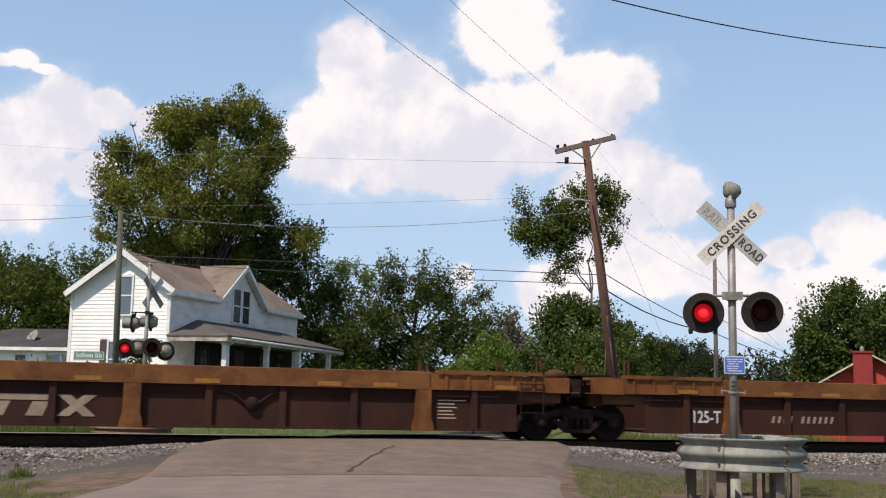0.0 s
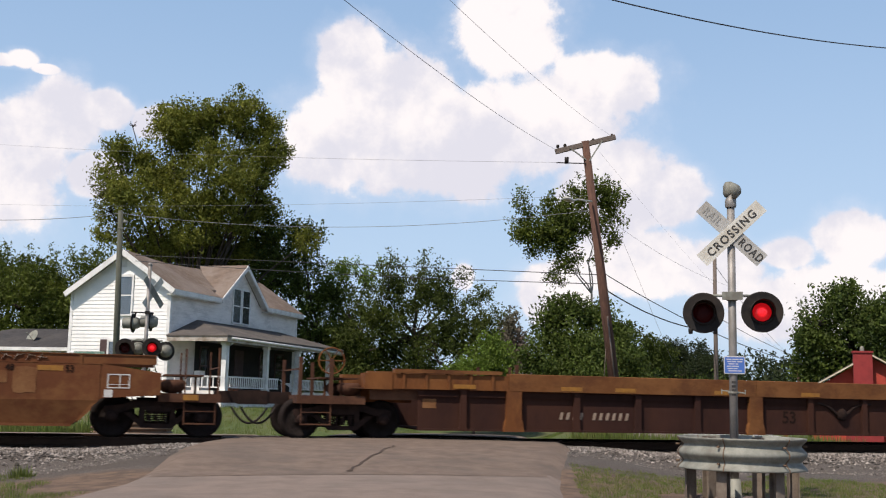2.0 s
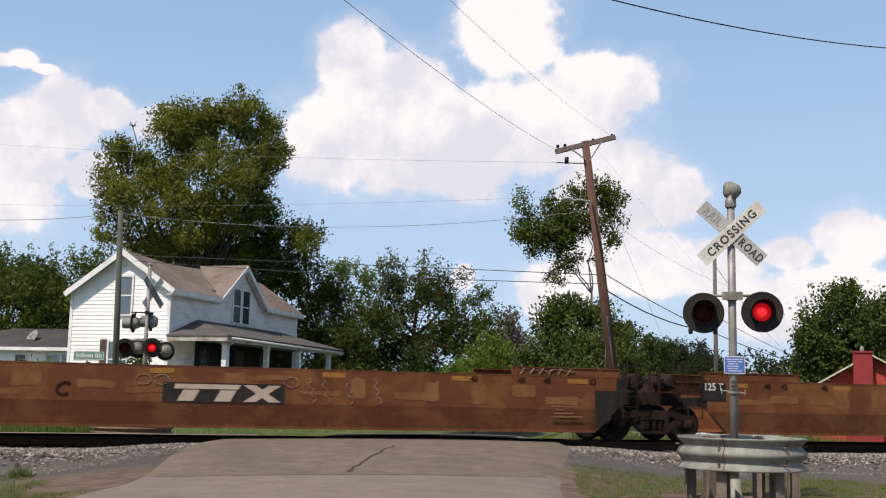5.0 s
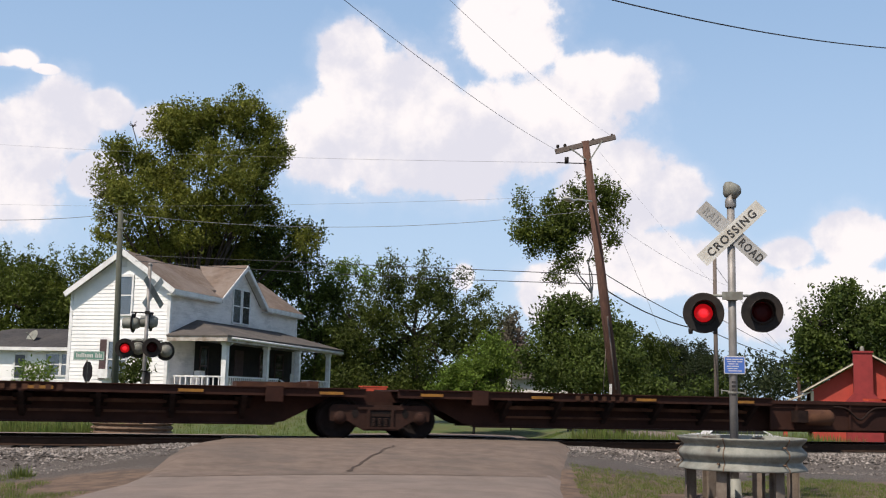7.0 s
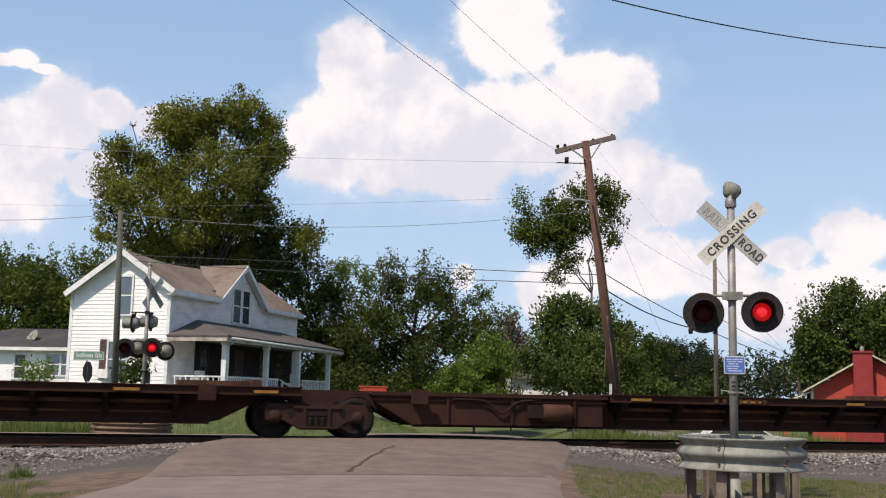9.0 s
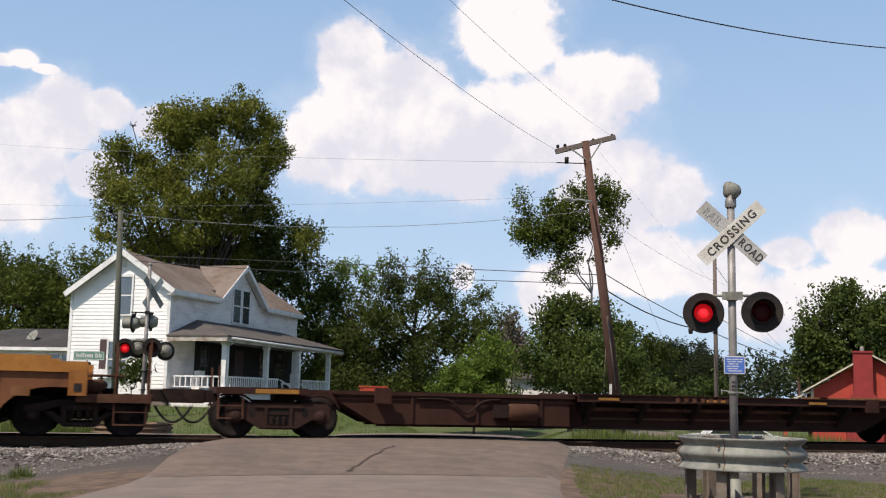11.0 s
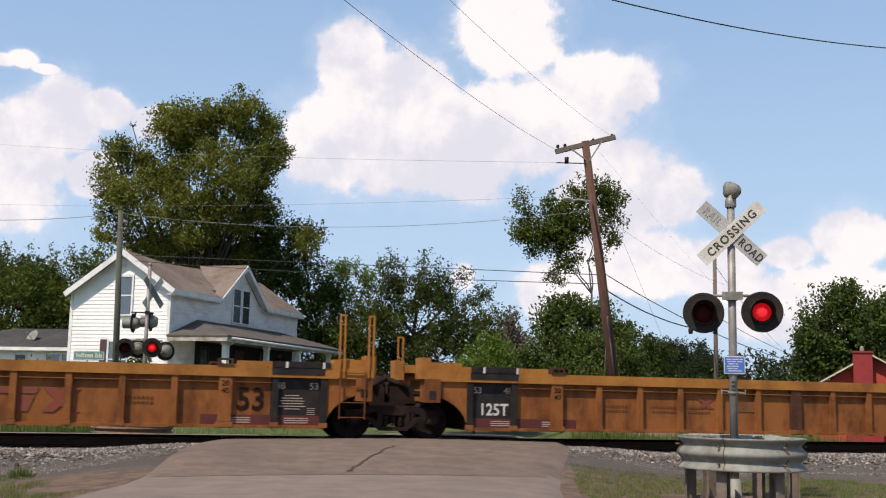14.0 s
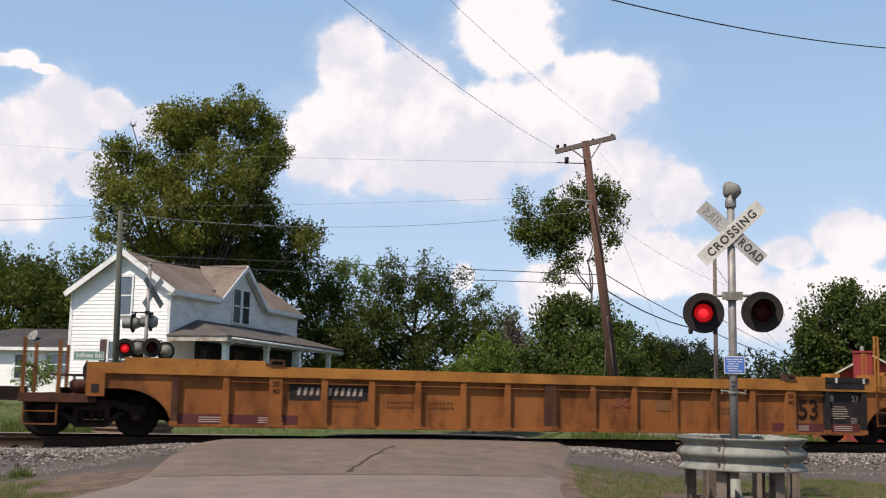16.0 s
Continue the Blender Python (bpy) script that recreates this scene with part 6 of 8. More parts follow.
def truck_mesh(parent, x, plate=False):
    """A three-piece truck with two wheelsets, its middle at x."""
    bm = B()
    for s in (-1, 1) if plate else ():
        plate_frame(bm, min(s * 1.10, s * 1.02), max(s * 1.10, s * 1.02))
        for a in (-0.88, 0.88):
            lathe(bm, [(0.0, 0.10), (0.08, 0.10), (0.105, 0.07), (0.105, 0.0), (0.14, 0.0), (0.14, -0.05)], 12, Matrix.Translation((a, s * 1.11, 0.47)) @ Matrix.Rotation(radians(90 if s < 0 else -90), 4, "X"))
        for lo, hi in (((-0.50, 0.645), (0.50, 0.70)), ((-0.34, 0.235), (0.34, 0.28))):
            box(bm, (lo[0], s * 1.115 - 0.02, lo[1]), (hi[0], s * 1.115 + 0.02, hi[1]))
        for a in (-0.26, 0.26):
            box(bm, (a - 0.03, s * 1.115 - 0.02, 0.28), (a + 0.03, s * 1.115 + 0.02, 0.645))
    for s in () if plate else (-1, 1):
        y0, y1 = (s * 1.10, s * 1.00)
        top = [(-1.05, 0.50), (-1.05, 0.62), (-0.72, 0.66), (-0.45, 0.74), (0.45, 0.74), (0.72, 0.66), (1.05, 0.62), (1.05, 0.50), (0.72, 0.50), (0.42, 0.60), (-0.42, 0.60), (-0.72, 0.50)]
        prism(bm, top, min(y0, y1), max(y0, y1), "y")
        low = [(-0.66, 0.50), (-0.30, 0.20), (0.30, 0.20), (0.66, 0.50), (0.50, 0.50), (0.24, 0.29), (-0.24, 0.29), (-0.50, 0.50)]
        prism(bm, low, min(y0, y1), max(y0, y1), "y")
        for a in (-0.30, 0.30):
            box(bm, (a - 0.055, min(y0, y1), 0.27), (a + 0.055, max(y0, y1), 0.66))
        for a in (-0.16, 0.0, 0.16):
            for k in range(5):
                lathe(bm, [(0.052, -0.016), (0.066, 0.0), (0.052, 0.016)], 8, pose(a, s * 1.06, 0.325 + k * 0.042))
        box(bm, (-0.24, min(y0, y1) - 0.03, 0.53), (0.24, max(y0, y1) + 0.03, 0.63))
        for a in (-0.88, 0.88):
            box(bm, (a - 0.13, min(y0, y1) - 0.01, 0.36), (a + 0.13, max(y0, y1) + 0.01, 0.56))
            lathe(bm, [(0.0, 0.10), (0.08, 0.10), (0.105, 0.07), (0.105, 0.0), (0.12, 0.0), (0.12, -0.05)], 12, Matrix.Translation((a, s * 1.10, 0.43)) @ Matrix.Rotation(radians(90 if s < 0 else -90), 4, "X"))
    box(bm, (-0.2, -1.0, 0.48), (0.2, 1.0, 0.72))
    box(bm, (-0.42, -0.45, 0.66), (0.42, 0.45, 0.80))
    frame_part = part("truck", bm, FRAMERUST if plate else IRON, parent, "cast steel truck side frames with springs")
    frame_part.location = (x, 0, 0)
    for s in (-1, 1) if plate else ():
        # frame is solid: dark plates on its face give the shade of the openings
        bm = B()
        prism(bm, [(-0.23, 0.29), (0.23, 0.29), (0.23, 0.62), (-0.23, 0.62)], s * 1.105 - 0.006, s * 1.105 + 0.006, "y")
        for a in (-0.55, 0.55):
            prism(bm, [(a + 0.075 * math.cos(q), 0.56 + 0.10 * math.sin(q)) for q in [k * math.tau / 10 for k in range(10)]], s * 1.103 - 0.004, s * 1.103 + 0.004, "y")
        basket = part("opening_plate", bm, WHEEL, frame_part, "dark plates standing in for shaded openings in the side frame")
        bm = B()
        for a in (-0.13, 0.0, 0.13):
            for k in range(5):
                lathe(bm, [(0.042, -0.014), (0.054, 0.0), (0.042, 0.014)], 8, pose(a, s * 1.10, 0.31 + k * 0.036))
        box(bm, (-0.2, s * 1.11 - 0.02, 0.50), (0.2, s * 1.11 + 0.02, 0.56))
        part("spring_nest", bm, IRON, frame_part)
    for a in (-0.88, 0.88):
        bm = B()
        for s in (-1, 1):
            m = Matrix.Rotation(radians(90 if s < 0 else -90), 4, "X")
            lathe(bm, [(0.0, 0.80), (0.11, 0.81), (0.13, 0.765), (0.30, 0.755), (0.345, 0.805), (0.415, 0.80), (0.422, 0.72), (0.447, 0.705), (0.447, 0.68), (0.34, 0.675), (0.30, 0.70), (0.12, 0.69), (0.08, 0.66)], 28, m)
            for k in range(6):
                c = k * math.tau / 6
                rod(bm, m @ Vector((0.22 * math.cos(c), 0.22 * math.sin(c), 0.75)), m @ Vector((0.22 * math.cos(c), 0.22 * math.sin(c), 0.768)), 0.025, n=6)
        rod(bm, (0, -1.12, 0), (0, 1.12, 0), 0.075, n=12)
        w = part("wheelset", bm, WHEEL, frame_part, "pair of dark steel wheels on an axle")
        AXLES.append((w, a, parent))
    return frame_part


def ladder(parent, x0, x1, z0, z1, y, rungs, material=IRON):
    bm = B()
    for x in (x0, x1):
        bar(bm, (x, y, z0), (x, y, z1), 0.022)
    for i in range(rungs):
        z = z0 + 0.04 + (z1 - z0 - 0.08) * i / (rungs - 1)
        bar(bm, (x0, y, z), (x1, y, z), 0.018)
    return part("ladder", bm, material, parent, "narrow steel side ladder")


def coupler(parent, s, x):
    bm = B()
    box(bm, (min(s * x, s * (x + 0.75)), -0.14, 0.72), (max(s * x, s * (x + 0.75)), 0.14, 0.98))
    box(bm, (min(s * (x + 0.7), s * (x + 1.15)), -0.16, 0.70), (max(s * (x + 0.7), s * (x + 1.15)), 0.13, 1.0))
    part("coupler", bm, IRON, parent, "dark cast knuckle coupler")
    bm = B()
    pts = [Vector((s * (x + 0.55 + 0.75 * t), -0.42 + 0.1 * t, 0.72 - 1.35 * t * (1 - t) - 0.08)) for t in [i / 10 for i in range(11)]]
    tube(bm, pts, 0.026, 7)
    part("air_hose", bm, BLACKPAINT, parent, "drooping black air hose")


def end_deck(parent, s, paint, wide=1.35, z=0.86, x0=9.6, x1=11.05, posts=True, high=1.95, railing=YELLOWBROWN):
    """The low end platform over the last truck with its grab posts."""
    lo, hi = min(s * x0, s * x1), max(s * x0, s * x1)
    bm = B()
    box(bm, (lo, -wide, z - 0.17), (hi, wide, z))
    box(bm, (lo, -0.35, z - 0.36), (hi, 0.35, z - 0.16))
    part("end_platform", bm, paint, parent)
    bm = B()
    for y in (-wide + 0.05, wide - 0.05):
        for x in (x1 - 0.72, x1 - 0.06):
            thick = 1.0 if s < 0 else 0.5
            bar(bm, (s * x, y, z - 0.1), (s * x, y, high - (0.04 if x < x1 - 0.5 else 0)), 0.075 * thick, 0.05 * thick)
        bar(bm, (s * (x1 - 0.72), y, z - 0.62), (s * (x1 - 0.72), y, z - 0.1), 0.025)
        bar(bm, (s * (x1 - 0.1), y, z - 0.62), (s * (x1 - 0.1), y, z - 0.1), 0.025)
        bar(bm, (s * (x1 - 0.72), y, z - 0.60), (s * (x1 - 0.1), y, z - 0.60), 0.03)
        bar(bm, (s * (x1 - 0.72), y, z - 0.35), (s * (x1 - 0.1), y, z - 0.35), 0.022)
    bar(bm, (s * (x1 - 0.06), -wide + 0.05, z + 0.55), (s * (x1 - 0.06), wide - 0.05, z + 0.55), 0.03)
    part("grab_rail", bm, railing if s < 0 else RUST, parent, "upright end grab posts and step")
    bm = B()
    for y in (-0.95, 0.5):
        lathe(bm, [(0.0, 0.0), (0.17, 0.02), (0.26, 0.12), (0.27, 0.22), (0.2, 0.28), (0.0, 0.28)], 14, pose(s * (x0 + 0.28), y, z, 0, 0, 0))
    box(bm, (min(s * (x0 + 0.1), s * (x0 + 0.9)), -1.05, z + 0.36), (max(s * (x0 + 0.1), s * (x0 + 0.9)), 1.0, z + 0.39))
    bar(bm, (s * (x0 + 0.45), -1.0, z), (s * (x0 + 0.45), -1.0, z + 0.36), 0.05)
    bar(bm, (s * (x0 + 0.75), -0.6, z), (s * (x0 + 0.75), -0.6, z + 0.36), 0.05)
    part("brake_gear", bm, RUST, parent, "brake cylinder and walkway brackets")
    coupler(parent, s, x1 - 0.05)


def brake_wheel(parent, x, y, z, r=0.28):
    """A spoked hand-brake wheel on a short stand."""
    bm = B()
    for k in range(16):
        a, b = k * math.tau / 16, (k + 1) * math.tau / 16
        rod(bm, (x + r * math.cos(a), y, z + r * math.sin(a)), (x + r * math.cos(b), y, z + r * math.sin(b)), 0.018, n=6, caps=False)
    for k in range(3):
        a = k * math.pi / 3
        rod(bm, (x - r * math.cos(a), y, z - r * math.sin(a)), (x + r * math.cos(a), y, z + r * math.sin(a)), 0.012, n=6, caps=False)
    wheel = part("hand_brake_wheel", bm, YELLOWBROWN, parent, "round hand-brake wheel")
    bm = B()
    bar(bm, (x, y + 0.06, z - 0.72), (x, y + 0.06, z + 0.05), 0.07, 0.05)
    rod(bm, (x, y - 0.02, z), (x, y + 0.12, z), 0.05, n=10)
    part("stand", bm, RUST, wheel)


def arched_end(bm, s, yf, x_plate=8.12, x_top=9.8, z_top=1.32, z_arch=0.98, inner=-1.0):
    """The car side over the truck, cut to a curve."""
    pts = [(x_plate, 0.24)]
    for i in range(9):
        a = radians(90 * i / 8)
        pts.append((x_plate + 0.02 + 1.0 * (1 - math.cos(a)), 0.24 + (z_arch - 0.24) * math.sin(a)))
    pts += [(x_top, z_arch), (x_top, z_top), (x_plate, z_top)]
    for y in (yf, -yf - 0.03):
        prism(bm, [(s * u, v) for u, v in pts], y, y + 0.03, "y")


def ribbed_well(x_mid, ends, label, panel, chord, ribpaint, dark_ends, marks):
    """A well car body with close-set ribs (long sides alike). ends: kinds at the -x and +x end."""
    c = thing("well_car", pose(x_mid, 0, 0), label, "well car", "freight cars of the train")
    X, YS = 8.12, 1.50
    XL, XR = (9.8 if k == "end" else 9.12 for k in ends)
    bm = B()
    for s in (-1, 1):
        y = s * YS
        box(bm, (-XL, min(y, y - s * 0.16), 1.32), (XR, max(y, y - s * 0.16), 1.49))
        box(bm, (-XL, min(y, y - s * 0.03), 1.275), (XR, max(y, y - s * 0.03), 1.32))
    part("top_chord", bm, chord, c, "faded yellow top chord")
    bm = B()
    for s in (-1, 1):
        y = s * (YS - 0.12)
        box(bm, (-X, min(y, y - s * 0.02), 0.26), (X, max(y, y - s * 0.02), 1.33))
    part("side_panel", bm, panel, c, "weathered brown side sheet")
    bm = B()
    for s in (-1, 1):
        y = s * (YS - 0.03)
        box(bm, (-X, min(y, y - s * 0.12), 0.235), (X, max(y, y - s * 0.12), 0.30))
    box(bm, (-X, -1.36, 0.235), (X, 1.36, 0.27))
    part("bottom_sill", bm, panel, c)
    bm = B()
    for s in (-1, 1):
        y = s * (YS - 0.06)
        tube(bm, [(-7.0, y, 1.165), (0, y, 1.155), (7.0, y, 1.165)], 0.018)
    part("conduit", bm, panel, c)
    for s in (-1, 1):
        for i in range(-8, 9):
            x = i * 1.012
            wide = i in (-6, 0, 6)
            w = 0.135 if wide else 0.064
            bm = B()
            y0, y1 = s * (YS - 0.02), s * (YS - 0.11)
            lo, hi = min(y0, y1), max(y0, y1)
            box(bm, (x - w, lo, 0.36), (x + w, hi, 1.325))
            part("rib", bm, BLACKPAINT if marks and ((i > 6 and ends[1] != "end") or (i < -6 and ends[0] != "end")) else RUST if i in dark_ends or i == 0 else ribpaint, c, "post stencilled for load positions" if i in (-6, 6) else "")
            part("rib_foot", box(B(), (x - w * 1.3, lo - 0.004, 0.255), (x + w * 1.3, hi + 0.004, 0.355)), ribpaint if marks else IRON, c)
    for s in (-1, 1):
        xe = XL if s < 0 else XR
        bm = B()
        arched_end(bm, s, -YS + 0.06, x_top=xe)
        part("end_side_sheet", bm, panel, c)
        # raised container guide along the top near the ends
        bm = B()
        for t in (-1, 1):
            y = t * YS
            xg = min(9.1, xe - 0.7)
            box(bm, (min(s * 6.3, s * xg), min(y, y - t * 0.2), 1.49), (max(s * 6.3, s * xg), max(y, y - t * 0.2), 1.60))
            for x in (6.9, 7.7):
                box(bm, (s * x - 0.02, y - 0.012 * (t < 0) - 0.0, 1.49), (s * x + 0.02, y + 0.012 * (t > 0), 1.605))
        part("container_guide", bm, chord, c)
        bm = B()
        for t in (-1, 1):
            y = t * (YS - 0.08)
            box(bm, (s * 6.06 - 0.17, y - 0.1, 1.49), (s * 6.06 + 0.17, y + 0.1, 1.53))
            box(bm, (s * 6.06 - 0.14, y - 0.08, 1.60), (s * 6.06 + 0.14, y + 0.08, 1.64))
            for a in (-0.13, 0.13):
                box(bm, (s * 6.06 + a - 0.02, y - 0.09, 1.50), (s * 6.06 + a + 0.02, y + 0.09, 1.62))
        part("locating_cone", bm, RUST, c, "rusty container locating block")
        # bolster block
        bm = B()
        for t in (-1, 1):
            y0, y1 = t * (YS + 0.005), t * (YS - 0.4)
            box(bm, (min(s * (xe - 0.35), s * xe), min(y0, y1), 0.82), (max(s * (xe - 0.35), s * xe), max(y0, y1), 1.32))
        box(bm, (min(s * (xe - 0.3), s * (xe - 0.05)), -1.2, 0.84), (max(s * (xe - 0.3), s * (xe - 0.05)), 1.2, 1.1))
        blk = part("bolster", bm, ribpaint, c)
        bm = B()
        for t in (-1, 1):
            box(bm, (s * (xe - 0.17) - 0.07, t * (YS + 0.004) - 0.012, 0.9), (s * (xe - 0.17) + 0.07, t * (YS + 0.004) + 0.012, 1.06))
        part("jacking_pocket", bm, BLACKPAINT, blk, "dark jacking pocket")
        kind = ends[0 if s < 0 else 1]
        if kind == "end":
            end_deck(c, s, RUST)
            truck_mesh(c, s * 9.68)
        brace = B()
        box(brace, (min(s * 8.13, s * (xe + 0.55)), -0.34, 0.34), (max(s * 8.13, s * (xe + 0.55)), 0.34, 0.98))
        box(brace, (min(s * 8.13, s * (xe - 0.02)), -1.32, 0.99), (max(s * 8.13, s * (xe - 0.02)), 1.32, 1.06))
        box(brace, (min(s * 8.08, s * 8.13), -1.38, 0.26), (max(s * 8.08, s * 8.13), 1.38, 1.3))
        part("draft_sill", brace, IRON, c, "dark draft sill and well end")
        if kind != "end":
            bm = B()
            for t in (-1, 1):
                y0, y1 = t * (YS - 0.05), t * (YS - 0.55)
                box(bm, (min(s * 8.3, s * 9.0), min(y0, y1), 1.49), (max(s * 8.3, s * 9.0), max(y0, y1), 1.68))
                box(bm, (min(s * 8.98, s * 9.2), min(y0, y1), 1.32), (max(s * 8.98, s * 9.2), max(y0, y1), 1.78))
            part("end_box", bm, GOLDTOP, c, "bright yellow end box")
            bm = B()
            box(bm, (min(s * 9.0, s * 9.62), -0.45, 0.78), (max(s * 9.0, s * 9.62), 0.45, 1.15))
            rod(bm, (s * 9.4, 0, 0.7), (s * 9.4, 0, 1.25), 0.3, n=14)
            for y in (-0.5, 0.5):
                rod(bm, (s * 9.3, y, 1.15), (s * 9.75, y * 0.6, 1.35), 0.06, n=8)
            part("articulation", bm, IRON, c, "cast articulated connector")
            bm = B()
            t = -s
            if s < 0:
                for x in (8.9, 9.02):
                    bar(bm, (s * x, YS - 0.04, 1.32), (s * x, YS - 0.04, 2.36), 0.035)
                bar(bm, (s * 8.9, YS - 0.04, 2.35), (s * 9.02, YS - 0.04, 2.35), 0.035)
                part("grab_loop", bm, GOLDTOP, c, "tall yellow grab loop")
            else:
                bm.free()
            if s > 0:
                ladder(c, 8.42, 8.96, 0.44, 1.44, -YS - 0.03, 4, YELLOWBROWN)
                bm = B()
                for a in (8.40, 9.02):
                    for q in (0, 0.1):
                        bar(bm, (a + q, -YS - 0.02, 1.3), (a + q, -YS - 0.02, 2.62), 0.035)
                    bar(bm, (a, -YS - 0.02, 2.61), (a + 0.1, -YS - 0.02, 2.61), 0.035)
                    bar(bm, (a, -YS - 0.02, 2.42), (a + 0.1, -YS - 0.02, 2.42), 0.025)
                part("grab_loop", bm, GOLDTOP, c, "tall yellow grab loops")
            if s < 0:
                truck_mesh(c, s * 9.70)
    return c


def add_mark(c, x0, x1, z0, z1, material, name="painted_panel", y=-1.388, label=""):
    bm = B()
    box(bm, (x0, y - 0.004, z0), (x1, y, z1))
    return part(name, bm, material, c, label)


def number_bars(c, x0, x1, z0, z1, material, count, y=-1.388, lean=0.03, back=None, name="stencilled_number"):
    if back:
        add_mark(c, x0 - 0.12, x1 + 0.12, z0 - 0.09, z1 + 0.09, back, y=y)
    return part(name, stencil(B(), x0, x1, z0, z1, y - 0.005, count, lean), material, c, "painted row of plain marks")


def logo(c, x0, z0, z1, material, y=-1.388, back=None, w=2.5, stripes=True):
    """A freight-car owner's mark as plain slanted blocks."""
    if back:
        add_mark(c, x0 - 0.12, x0 + w + 0.12, z0 - 0.03, z1 + 0.03, back, y=y)
    bm, h, u = B(), z1 - z0, w / 3.0
    lean = 0.12
    for k in (-1, 1):
        a, top, low = x0 + 2.45 * u + lean * 0.5, (z1, z0)[k < 0], (z0, z1)[k < 0]
        prism(bm, [(a - u * 0.52, low), (a - u * 0.18, low), (a + u * 0.52, top), (a + u * 0.18, top)], y - 0.010 - 0.001 * k, y - 0.0085 - 0.001 * k, "y")
    for i in range(2):
        a = x0 + i * u
        prism(bm, [(a + u * 0.22, z0), (a + u * 0.66, z0), (a + u * 0.66 + lean, z0 + h * 0.66), (a + u * 0.22 + lean, z0 + h * 0.66)], y - 0.008, y - 0.004, "y")
    prism(bm, [(x0 + lean * 0.75, z0 + h * 0.72), (x0 + 2 * u - 0.1, z0 + h * 0.72), (x0 + 2 * u - 0.04, z1), (x0 + lean, z1)], y - 0.008, y - 0.004, "y")
    return part("owner_mark", bm, material, c, "large painted owner's mark")


def word(c, text, x, z, size, material, y=-1.392, wide=1.0, shear=0.0):
    return letters(text, size, material, c, face_at(x, y, z), name="stencil", depth=0.0015, wide=wide, shear=shear)


def load_marks(c, s_posts=(-6.07, 6.07)):
    for x in s_posts:
        word(c, "20", x, 1.13, 0.115, NUMBERDARK, y=-1.483)
        word(c, "40", x, 0.98, 0.115, NUMBERDARK, y=-1.483)


